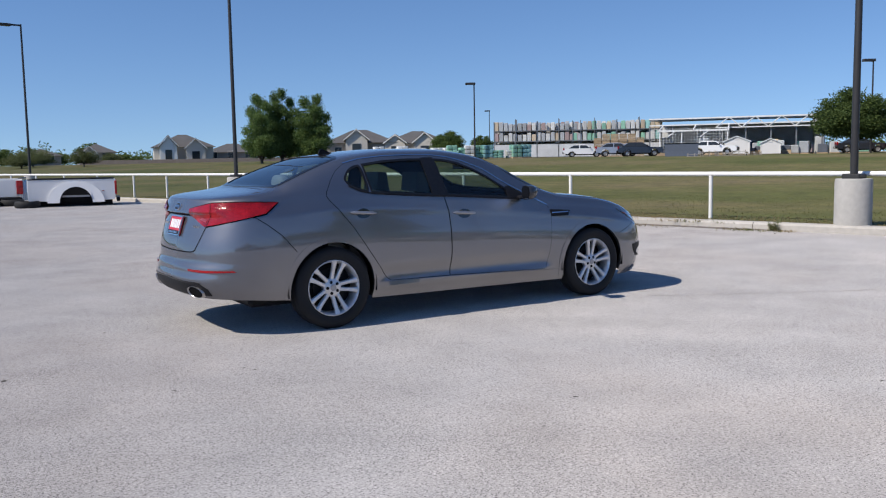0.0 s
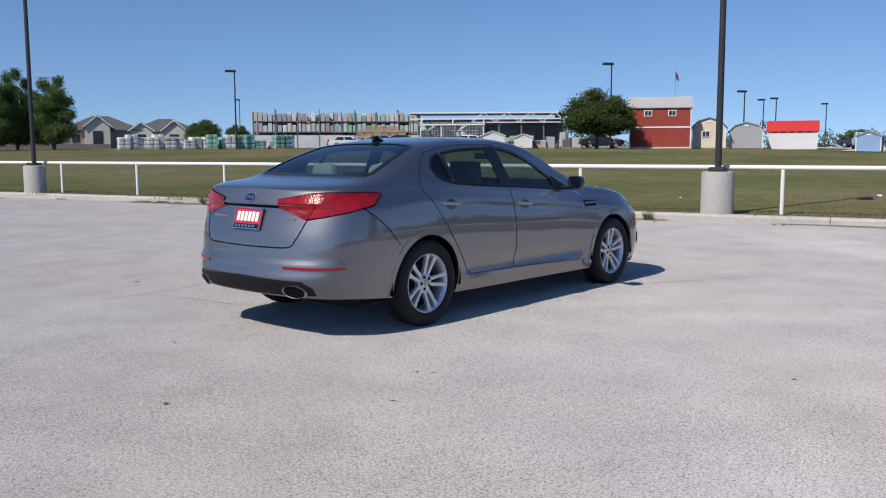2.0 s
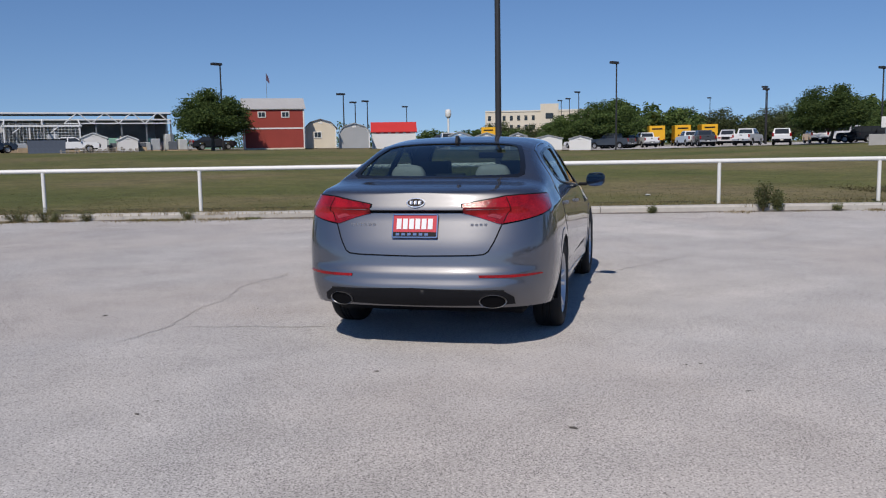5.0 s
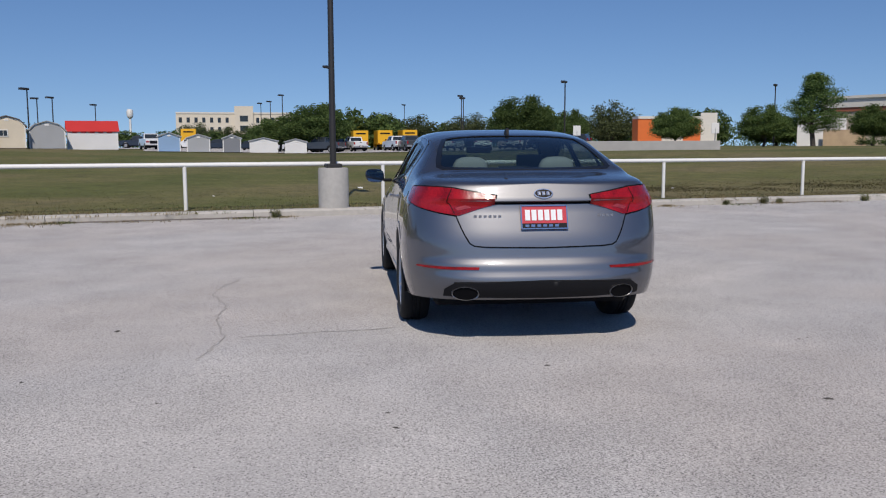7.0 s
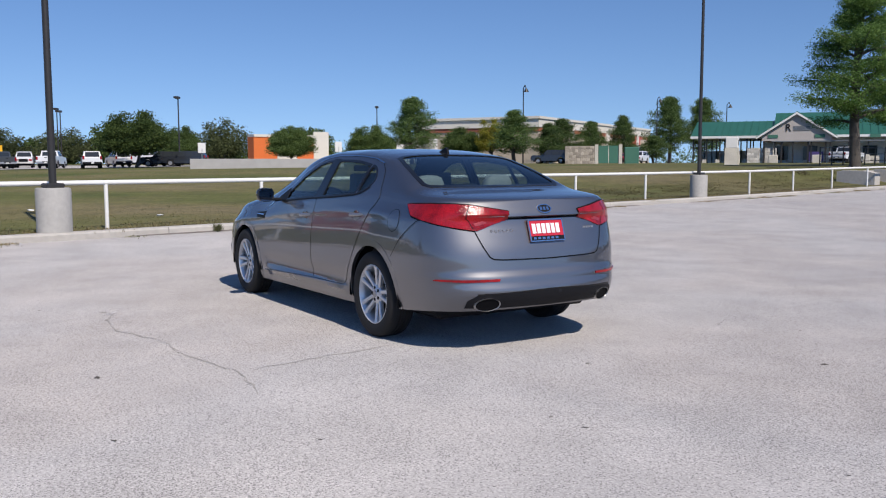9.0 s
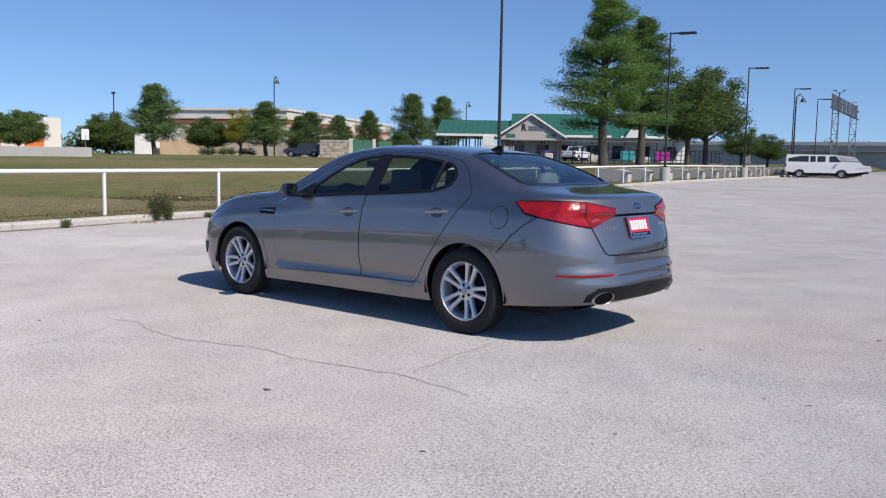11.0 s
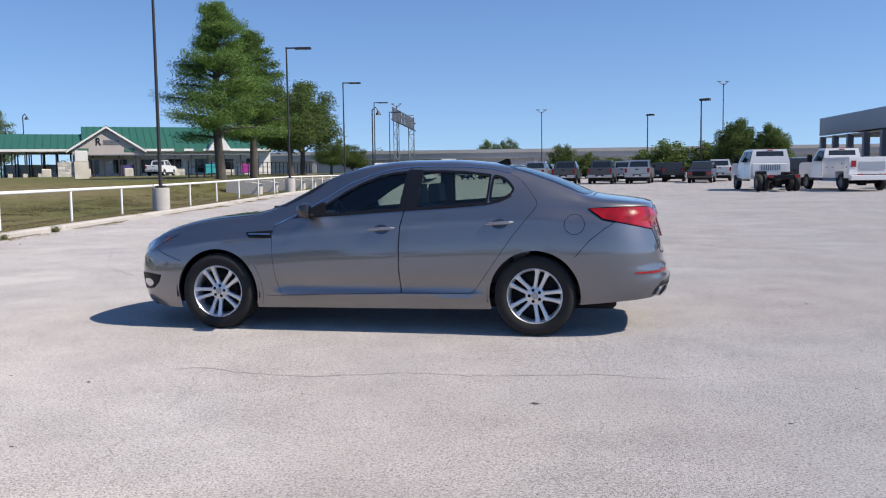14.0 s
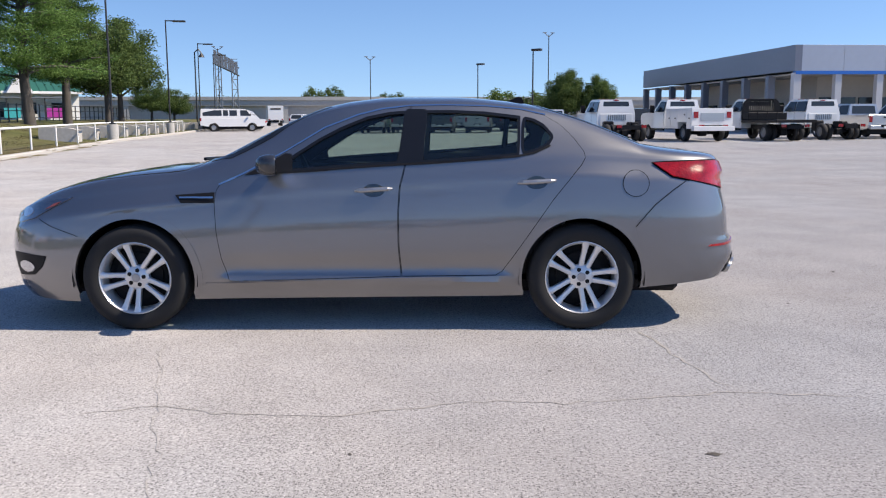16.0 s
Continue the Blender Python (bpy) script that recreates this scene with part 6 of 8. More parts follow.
# hotel and water tower, far to the east
hotel = thing("hotel", facing(287.0, 54.5, 291.4, 17.3) @ Matrix.Diagonal((1, 1, 1.24, 1)), "long cream four-storey hotel with a raised middle bay", "hotel")
part("wall", box((0, 0, -3), (37.4, 12, 9.2)), M_HOTEL, hotel)
part("middle_bay", box((18.5, -1.0, -3), (24.5, 11, 11.2)), M_HOTEL, hotel)
part("parapet", box((0, -0.2, 9.2), (37.4, 12, 9.6)), M_STOREBAND, hotel)
for k in range(15):
    for j in range(4):
        x = 1.4 + 2.45 * k
        if not 17.8 < x < 25.2:
            part("window", box((x - 0.5, -0.1, -0.6 + 2.5 * j), (x + 0.5, 0.05, 0.7 + 2.5 * j)), M_WINDOW, hotel, "dark hotel window")
for j in range(4):
    part("window", box((20.2, -1.1, -0.6 + 2.6 * j), (22.8, -0.95, 0.9 + 2.6 * j)), M_WINDOW, hotel, "dark hotel window")
wt = thing("water_tower", pose(576.6, 135, 1.4), "white water tower on a slim stem far away", "water tower")
bm = bmesh.new()
lathe(bm, [(0.01, 24.5), (1.6, 24.2), (2.0, 22.9), (2.0, 20.0), (1.4, 19.0), (0.7, 18.4), (0.7, -2)], (0, 0, 0), "z", 24)
part("tank", bm, M_TRIMWHITE, wt, "white steel tank and stem", 40)

# stores
store = thing("store", facing(102.0, -83.3, 133.0, -139.2) @ Matrix.Diagonal((1.16, 0.75, 1.45, 1.0)), "long tan store with a pale parapet and a rust-red band", "store")
part("wall", box((0, 0, -1), (55, 30, 4.0)), M_STORE, store)
part("band", box((-0.15, -0.15, 3.5), (55, 30, 3.95)), M_RUST, store)
part("parapet", box((-0.3, -0.3, 3.95), (55, 30, 5.0)), M_STOREBAND, store, "pale parapet")
part("cornice", box((-0.55, -0.55, 4.85), (55, 30, 5.12)), M_STOREBAND, store)
for k in range(6):
    part("pilaster", box((3 + 8.5 * k, -0.5, -1), (4.6 + 8.5 * k, 0.0, 3.9)), M_STOREBAND, store)
    part("window", box((5.6 + 8.5 * k, -0.08, 0.3), (9.6 + 8.5 * k, 0.05, 2.4)), M_WINDOW, store, "dark shop window")
part("sign_panel", box((42, -0.4, 2.6), (48, -0.15, 3.8)), M_REDROOF, store, "red sign panel")
og = thing("orange_store", facing(95.8, -34.3, 96.0, -44.1) @ Matrix.Diagonal((1.89, 1.0, 1.22, 1.0)), "orange store wall with a pale panel", "store")
part("wall", box((0, 0, -1), (5.2, 2, 2.9)), M_ORANGE, og)
part("coping", box((0, -0.1, 2.9), (5.2, 2, 3.15)), M_STOREBAND, og)
part("panel", box((4.2, -0.12, 0), (5.3, 0.02, 3.5)), M_STOREBAND, og, "pale end panel")
part("door", box((1.6, -0.08, 0), (3.0, 0.05, 1.3)), M_STOREBAND, og, "pale roller door")
wh = thing("store_shed", facing(113.2, -64.0, 110.3, -69.1) @ Matrix.Diagonal((1.15, 1.0, 1.5, 1.0)), "white and tan service building behind trees", "service building")
part("wall", box((0, 0, -1), (5.6, 5, 2.6)), M_TRIMWHITE, wh)
part("fence_panel", box((3.0, -1.2, -1), (7.8, -1.1, 1.5)), M_PALLETWOOD, wh)

# refuse enclosure: stone walls, pale piers and a green gate
en = thing("refuse_enclosure", facing(72.7, -63.9, 68.4, -68.7) @ Matrix.Diagonal((1.8, 1.8, 1.72, 1.0)), "rubble stone refuse enclosure with a green gate", "enclosure")
ew = math.hypot(39.96 - 37.59, 36.03 - 38.68)
part("wall", box((0, 0, -0.4), (ew * 0.54, 0.25, 1.22)), M_STONES, en, "rubble stone wall")
for r in range(6):
    x = 0.0
    while x < ew * 0.54 - 0.1:
        wl = rng.uniform(0.12, 0.3)
        x1 = min(x + wl, ew * 0.54)
        part("stone", box((x + 0.008, -0.035, 0.2 * r + 0.008), (x1 - 0.008, 0.02, 0.2 * r + 0.192), 0.012), M_STONES, en)
        x = x1
part("pier", box((ew * 0.54, -0.06, -0.4), (ew * 0.60, 0.3, 1.32)), M_LIMESTONE, en)
part("pier", box((ew * 0.97, -0.06, -0.4), (ew * 1.03, 0.3, 1.32)), M_LIMESTONE, en)
for k in range(2):
    g = part("gate", box((ew * (0.60 + 0.185 * k) + 0.02, 0, 0.05), (ew * (0.785 + 0.185 * k) - 0.01, 0.06, 1.24)), M_GATEGREEN, en, "green metal gate leaf")
part("side_wall", box((0, 0, -0.4), (0.25, 3.0, 1.22)), M_STONES, en)
part("back_bin", box((ew * 1.08, 0.6, -0.1), (ew * 1.34, 1.8, 1.15), 0.04), M_GATEGREEN, en, "dark green bin")

# green-roofed building with a gable, arcades and a stone monument
gm = facing(69.95, -96.0, 61.25, -102.0) @ Matrix.Diagonal((1.24, 1.24, 1.42, 1.0))
gb = thing("green_roof_building", gm, "low taupe building with green metal roofs and a white-edged gable", "building")
part("wall", box((0.0, 1.5, -0.5), (21.4, 12, 2.4)), M_TRIMWHITE, gb)
part("soffit", box((-7.5, 0.3, 2.32), (0.0, 11.8, 2.42)), M_TRIMWHITE, gb, "white ceiling of the open wing")
part("back_wall", box((-7.5, 11.2, -0.5), (0.0, 11.6, 1.3)), M_TRIMWHITE, gb, "low white wall at the back of the open wing")
for k in range(6):
    x = -7.3 + 1.42 * k
    for y in (0.45, 6.0, 11.0):
        part("wing_post", box((x - 0.07, y, -0.4), (x + 0.07, y + 0.14, 2.34)), M_POLE, gb)
for k in range(4):
    part("post_base", box((-6.1 + 1.42 * k - 0.22, 0.35, -0.4), (-6.1 + 1.42 * k + 0.22, 0.8, 0.35), 0.02), M_LIMESTONE, gb, "pale stone post base")
part("roof", prism([(0.2, 2.45), (0.2, 2.6), (7.0, 4.98), (13.8, 2.6), (13.8, 2.45)], 1.0, 21.6, "x"), M_GREENROOF, gb, "long green standing-seam roof")
part("wing_roof", prism([(0.2, 2.45), (0.2, 2.6), (6.0, 4.18), (11.8, 2.6), (11.8, 2.45)], -7.6, 1.0, "x"), M_GREENROOF, gb, "lower green standing-seam roof")
for k in range(39):
    x = -7.4 + 0.75 * k
    ry, rz = (6.0, 4.18) if x < 1.0 else (7.0, 4.98)
    part("seam", prism([(0.2, 2.61), (ry, rz + 0.01), (ry, rz + 0.05), (0.2, 2.65)], x, x + 0.05, "x"), M_GREENROOF, gb)
part("fascia", box((-7.6, 0.12, 2.38), (21.6, 0.2, 2.6)), M_TRIMWHITE, gb)
part("gable_wall", prism([(0, 2.05), (6.9, 2.05), (6.9, 2.5), (3.4, 4.42), (0, 2.5)], -1.2, 2.0, "y"), M_TAUPE, gb)
for x in (0.15, 1.9, 4.5, 6.2):
    part("gable_post", box((x, -1.15, -0.4), (x + 0.18, -0.95, 2.06)), M_POLE, gb)
part("gable_roof", prism([(-0.6, 2.25), (3.4, 4.52), (7.4, 2.25), (7.4, 2.45), (3.4, 4.74), (-0.6, 2.45)], -1.5, 7.0, "y"), M_GREENROOF, gb)
part("gable_trim", prism([(-0.6, 2.2), (3.4, 4.47), (7.4, 2.2), (7.4, 2.4), (3.4, 4.68), (-0.6, 2.4)], -1.56, -1.48, "y"), M_TRIMWHITE, gb, "white barge board")
part("gable_trim", prism([(14.0, 2.4), (15.3, 4.2), (16.6, 2.4)], -0.9, 0.6, "y"), M_TRIMWHITE, gb, "small white gable")
cu = bpy.data.curves.new("letter", "FONT")
cu.body = "R"
cu.size, cu.extrude = 0.95, 0.03
letter = new("sign_letter", cu)
letter.data.materials.append(M_BLACK)
letter.parent = gb
letter.matrix_local = pose(2.3, -1.24, 2.95, 90, 0, 0)
part("sign_bar", box((3.1, -1.25, 3.22), (4.7, -1.21, 3.40)), M_STEEL, gb, "grey name bar")
part("sign_bar", box((3.1, -1.25, 2.98), (4.7, -1.21, 3.16)), M_STEEL, gb, "grey name bar")
for x in (0.6, 5.2, 10.5, 12.6):
    part("name_board", box((x, -1.26 if x < 6 else 0.05, 2.32), (x + 1.0, -1.2 if x < 6 else 0.11, 2.62)), M_GATEGREEN, gb, "dark green name board")
part("canopy_slab", box((1.0, -1.3, 1.95), (20, 0.4, 2.05)), M_STEEL, gb, "thin dark canopy over the drive")
for k in range(11):
    x = 1.3 + 1.8 * k
    part("canopy_post", box((x - 0.06, -1.2, -0.4), (x + 0.06, -1.08, 1.96)), M_POLE, gb)
for k in range(7):
    part("window", box((1.2 + 2.9 * k, 1.4, 0.3), (2.6 + 2.9 * k, 1.52, 1.6)), M_WINDOW, gb, "dark window")
for x, c, l in ((13.2, (0.03, 0.35, 0.36), "teal banner"), (17.0, (0.40, 0.03, 0.28), "magenta banner"), (4.6, (0.07, 0.05, 0.2), "dark violet panel")):
    part("banner", box((x, -4.3 if x > 9 else -0.9, 0.15), (x + 1.5, -4.25 if x > 9 else -0.85, 1.05)), mat("banner_cloth", c, 0.6, var=0.08, scale=4), gb, l)
for x0, x1, h in ((-1.5, 1.5, 1.45), (9.6, 11.4, 0.7), (14.9, 16.8, 0.6)):
    wall = part("stone_wall", box((x0, -0.85, -0.4), (x1, -0.45, h - 0.05)), M_LIMESTONE, gb, "pale rubble stone wall")
    for r in range(int(h / 0.24)):
        x = x0
        while x < x1 - 0.1:
            xe = min(x + rng.uniform(0.22, 0.5), x1)
            part("stone", box((x + 0.01, -0.9, 0.24 * r + 0.01), (xe - 0.01, -0.84, 0.24 * r + 0.23), 0.02), M_RUBBLE, wall)
            x = xe
for x in (-3.0, 0.8, 5.0, 9.5):
    part("planter", box((x, -2.8, -0.3), (x + 0.9, -2.2, 0.75), 0.05), M_LIMESTONE, gb, "pale stone planter")
mo = thing("stone_monument", pose(38.65, -51.9, land_z(38.65, -51.9), 0, 0, -55), "tapered pale limestone sign pier", "monument")
part("base", prism([(-0.75, -0.3), (0.75, -0.3), (0.62, 1.3), (-0.62, 1.3)], -0.5, 0.5, "y", bevel=0.03), M_LIMESTONE, mo)
part("cap", box((-0.62, -0.45, 1.3), (0.62, 0.45, 2.1), 0.03), M_TRIMWHITE, mo)
part("panel_bar", box((-0.4, -0.48, 1.5), (-0.1, -0.44, 1.9)), M_STEEL, mo)
part("panel_bar", box((0.05, -0.48, 1.5), (0.4, -0.44, 1.9)), M_STEEL, mo)

# concrete retaining wall and buttresses behind the far fence
M_PALECONC = mat("pale_cast_concrete", (0.47, 0.44, 0.40), 0.9, var=0.16, scale=2.5, bump=0.003, bscale=30)
rw = thing("retaining_wall", Matrix(), "pale concrete retaining wall with upright buttresses behind the fence", "wall")
for k in range(15):
    s0 = 39.0 + 3.9 * k
    p, q = fence_xy(s0, 2.3), fence_xy(s0 + 3.85, 2.3)
    mm = pose(p[0], p[1], lot_z(*p), 0, 0, math.degrees(math.atan2(q[1] - p[1], q[0] - p[0])))
    w = math.hypot(q[0] - p[0], q[1] - p[1])
    o = part("wall_panel", prism([(0, -0.3), (w, -0.3), (w, 0.80), (0, 0.80)], 0, 0.25, "y"), M_PALECONC, rw)
    o.matrix_local = mm
    o = part("buttress", prism([(0, -0.2), (-1.6, -0.2), (-1.6, 0.70), (-1.1, 0.80), (0, 0.84)], 0.0, 0.62, "x"), M_PALECONC, rw)
    o.matrix_local = mm
mg = thing("metal_railing", Matrix(), "dark metal railing on the bank behind the trees", "railing")
for k in range(26):
    x, y = fence_xy(48 + 1.6 * k, 7.5)
    part("rail_post", box((x - 0.03, y - 0.03, land_z(x, y) - 0.1), (x + 0.03, y + 0.03, land_z(x, y) + 1.15)), M_POLE, mg)
    x2, y2 = fence_xy(48 + 1.6 * (k + 1), 7.5)
    for h in (0.25, 0.7, 1.1):
        part("bar", cyl((x, y, land_z(x, y) + h), (x2, y2, land_z(x2, y2) + h), 0.022, n=6), M_POLE, mg)

# lattice sign gantry
bbm = facing(37.2, -137.3, 33.2, -138.4) @ Matrix.Diagonal((0.75, 0.75, 1.0, 1.0))
bb = thing("sign_gantry", bbm, "old grey lattice steel gantry with a slanting sign box", "gantry")
for x0 in (0.0, 3.4):
    for dx in (0.0, 1.2):
        for dy in (0.0, 2.2):
            part("leg", cyl((x0 + dx, dy, -4), (x0 + dx, dy, 12.0 - 0.35 * (x0 + dx)), 0.10, n=6), M_STEEL, bb)
    for j in range(7):
        z0, z1 = -0.5 + 1.6 * j, 1.1 + 1.6 * j
        a, b = (x0, x0 + 1.2) if j % 2 else (x0 + 1.2, x0)
        part("brace", cyl((a, 0, z0), (b, 0, z1), 0.07, n=5), M_STEEL, bb)
        part("brace", cyl((x0, 0, z1), (x0 + 1.2, 0, z1), 0.06, n=5), M_STEEL, bb)
for k in range(7):
    a, b = -0.3 + 0.72 * k, 0.36 + 0.72 * k
    part("sign_board", prism([(a, 12.1 - 0.42 * a), (b, 12.1 - 0.42 * b), (b, 9.9 - 0.34 * b), (a, 9.9 - 0.34 * a)], -0.25, -0.1, "y"), M_STEEL, bb, "weathered grey sign board")
for z in (10.2, 11.4):
    part("walkway", prism([(-0.5, z), (5.0, z - 2.0), (5.0, z - 2.15), (-0.5, z - 0.15)], -0.1, 2.3, "y"), M_STEEL, bb, "steel walkway")

# flyover
fo = thing("flyover", facing(110.0, -214.0, -75.0, -247.0), "long grey concrete flyover on a walled ramp", "bridge")
part("deck", box((0, 0, 4.6), (195, 9, 6.0)), M_CONCRETE, fo)
part("parapet", box((0, -0.3, 6.0), (195, 0.0, 6.9)), M_CONCRETE, fo)
part("wall", box((0, 1.2, -2), (195, 8, 4.6)), M_CONCRETE, fo, "shaded wall below the deck")
for k in range(10):
    part("pier", box((8 + 20 * k, 0.2, -2), (9.2 + 20 * k, 1.2, 4.6)), M_CONCRETE, fo)

# dealership
dl = math.hypot(-24.2 + 21.2, -55.4 + 89.5)
dm = pose(-21.2, -89.5, lot_z(-21, -80) - 0.05, 0, 0, math.degrees(math.atan2(34.1, -3.0)))
de = thing("showroom", dm, "car showroom with a grey metal fascia, blue band and square columns", "showroom")
# x runs from the far corner to the near one, y away into the building
fd = 6.08
part("fascia", box((0, 0, fd - 1.75), (dl, 0.5, fd)), M_DEALER, de, "long grey metal fascia")
# the front takes the paler cladding, so its brightness is partly painted
for k in range(14):
    part("fascia_panel", box((dl - 0.5, 0.5 + 3.0 * k, fd - 1.75), (dl + 0.004, 3.485 + 3.0 * k, fd), 0.006), M_DEALERLIT, de, "fascia panel over the front, paler to stand for the light on it")
part("blue_band", box((dl - 0.45, 0.1, fd - 1.98), (dl + 0.03, 42, fd - 1.75)), M_DEALERBLUE, de, "bright blue band below the fascia")
part("roof", box((0.5, 0.5, fd - 1.5), (dl - 0.5, 42, fd - 1.3)), M_CONCRETE, de)
part("soffit", box((0.3, 0.3, fd - 2.0), (dl - 0.5, 42, fd - 1.88)), M_DEALERWALL, de)
part("wall", box((8.5, 3.4, -0.5), (dl - 3.4, 42, fd - 2.0)), M_DEALERWALL, de, "beige recessed wall")
for k in range(9):
    x = min(max(dl * k / 8, 0.26), dl - 0.3)
    part("column", box((x - 0.26, 0.02, -0.5), (x + 0.26, 0.54, fd - 1.88)), M_COLUMN if k == 8 else M_DEALER, de, "square clad column")
for k in range(13):
    part("column", box((dl - 0.50, 3.0 + 3.0 * k, -0.5), (dl - 0.05, 3.45 + 3.0 * k, fd - 1.98)), M_COLUMN, de, "pale clad column")
for k in range(6):
    part("window", box((9.5 + 3.4 * k, 3.3, 0.2), (12.2 + 3.4 * k, 3.45, 2.3)), M_WINDOW, de, "dark showroom window")
for k in range(13):
    part("window", box((dl - 3.45, 3.6 + 3.0 * k, 0.1), (dl - 3.3, 6.35 + 3.0 * k, 2.6)), M_WINDOW, de, "dark showroom window")

# far parking area beyond the field
for s0, s1, d0 in ((-40, -4, 96), (-4, 60, 74)):
    grid_sheet("far_car_park", spaced((s0, s1, 15)), spaced((d0, 175, 20)), lambda x, y, d: land_z(x, y) + 0.06, M_LOT, "pale asphalt car park beyond the grass", "parking lot")


def street_lamp(x, y, top, kind, turn, z=None, label="tall dark lamp post"):
    z0 = on_land(x, y) if z is None else z
    h = top - z0
    root = thing("street_lamp", pose(x, y, z0, 0, 0, turn), label, "street lamp", "far lamp posts")
    part("pole", cyl((0, 0, -0.3), (0, 0, h), 0.10, 0.07, 8), M_POLE, root, smooth=40)
    if kind == "box":
        part("lamp_head", box((-0.15, -0.25, h - 0.05), (1.0, 0.25, h + 0.2), 0.04), M_POLE, root)
    elif kind == "bell":
        part("neck", cyl((0, 0, h), (0.45, 0, h + 0.35), 0.06, n=6), M_POLE, root)
        part("arm", cyl((0.45, 0, h + 0.35), (0.8, 0, h - 0.1), 0.06, n=6), M_POLE, root)
        part("shade", cyl((0.8, 0, h - 0.55), (0.8, 0, h - 0.1), 0.34, 0.1, 12), M_POLE, root)
    elif kind == "twin":
        for sg in (-1, 1):
            part("arm", cyl((0, 0, h - 0.3), (sg * 0.8, 0, h + 0.3), 0.06, n=6), M_STEEL, root)
            part("lamp_head", box((sg * 0.7 - 0.25, -0.15, h + 0.27), (sg * 0.7 + 0.35, 0.15, h + 0.4)), M_STEEL, root)
    return root


for x, y, top in ((76.0, 42.1, 10.0), (100.5, 37.65, 8.1), (120.6, 41.1, 8.2), (53.8, 76.8, 9.9), (106.5, 147.3, 11.5), (86.8, 2.5, 9.6), (115.8, -15.75, 8.0), (93.75, -24.7, 8.7), (181.0, 18.0, 10.4), (166.3, 14.9, 10.0), (141.5, 11.0, 9.8),
                  (124.8, 44.5, 8.3), (146.3, 42.2, 8.4), (191.4, -12.8, 10.6), (107.2, -57.4, 9.4), (121.1, -16.2, 8.6), (-9.6, -91.8, 8.6), (-4.5, -122.1, 8.9)):
    street_lamp(x, y, top, "box", 150)
for x, y, top in ((86.1, -68.0, 11.2), (96.8, -103.9, 11.75), (88.7, -111.2, 10.65), (27.5, -92.0, 8.6)):
    street_lamp(x, y, top, "bell", 170, label="dark lamp post with a hanging bell shade")
for x, y, top in ((-16.7, -141.4, 14.8), (14.0, -156.4, 12.1), (40.0, -150.0, 13.5)):
    street_lamp(x, y, top, "twin", 20, label="tall grey highway lamp with two arms")
fl = thing("flagpole", pose(150.0, 71.0, land_z(150, 71)), "slim flagpole with a red and white flag", "flagpole")
part("pole", cyl((0, 0, 0), (0, 0, 14.3), 0.04, n=6), M_STEEL, fl)
part("flag", prism([(0.05, 14.2), (0.5, 14.0), (1.1, 13.5), (1.5, 12.7), (1.2, 12.4), (0.7, 12.8), (0.05, 12.9)], -0.02, 0.02, "y"), mat("flag_cloth", (0.55, 0.25, 0.25), 0.8, var=0.4, scale=6), fl)
for x, y in ((66.4, -18.8), (60.4, -28.6)):
    sg_ = thing("road_sign", pose(x, y, land_z(x, y), 0, 0, 100), "small white sign on a post", "sign")
    part("post", cyl((0, 0, 0), (0, 0, 1.7), 0.04, n=6), M_STEEL, sg_)
    part("sign_face", box((-0.35, -0.03, 1.3), (0.35, 0.03, 2.15), 0.02), M_TRIMWHITE, sg_)

# ---- parked vehicles ----
M_CARWHITE = mat("white_car_paint", (0.74, 0.74, 0.74), 0.3, var=0.02, scale=2, coat=0.6)
M_CARSILVER = mat("silver_car_paint", (0.45, 0.45, 0.46), 0.3, metal=0.6, var=0.02, scale=2, coat=0.6)
M_CARDARK = mat("dark_car_paint", (0.025, 0.028, 0.035), 0.25, var=0.05, scale=2, coat=0.8)
M_CARGREY = mat("grey_car_paint", (0.09, 0.095, 0.10), 0.3, metal=0.5, var=0.05, scale=2, coat=0.6)
M_CARRED = mat("red_car_paint", (0.30, 0.02, 0.02), 0.3, var=0.05, scale=2, coat=0.6)
M_TRUCKYELLOW = mat("yellow_truck_paint", (0.80, 0.42, 0.015), 0.45, var=0.04, scale=1)


def arch_pts(cx, r, z0, n=8):
    return [(cx + r * math.cos(a), max(z0, 0.36 + r * math.sin(a))) for a in (math.pi - math.pi * k / n for k in range(n + 1))]


def road_wheel(parent, x, y, r, sg, w=0.24, steel=False):
    bm = bmesh.new()
    lathe(bm, [(r * 0.6, -w / 2), (r * 0.9, -w / 2), (r, -w * 0.3), (r, w * 0.3), (r * 0.9, w / 2), (r * 0.6, w / 2)], (0, 0, 0), "y", 24)
    t = part("wheel", bm, M_TYRE, parent, "black tyre", 40)
    t.matrix_local = pose(x, y, r, 0, 0, 0 if sg > 0 else 180)
    bm = bmesh.new()
    lathe(bm, [(0.001, w * 0.32), (r * 0.25, w * 0.34), (r * 0.5, w * 0.22), (r * 0.62, w * 0.44)], (0, 0, 0), "y", 16)
    part("rim", bm, M_STEEL if steel else M_CARSILVER, t, "", 40)


def glazed(root, name, pts, material=None):
    bm = bmesh.new()
    c = sum((Vector(p) for p in pts), Vector()) / len(pts)
    bm.faces.new([bm.verts.new(p) for p in pts])
    r = bmesh.ops.extrude_face_region(bm, geom=list(bm.faces))
    nv = [v for v in r["geom"] if isinstance(v, bmesh.types.BMVert)]
    out = Vector((c.x, c.y, 0)) if name != "side_window" else Vector((0, c.y, 0))
    bmesh.ops.translate(bm, verts=nv, vec=out.normalized() * -0.03)
    part(name, bm, material or M_WINDOW, root, "dark window")


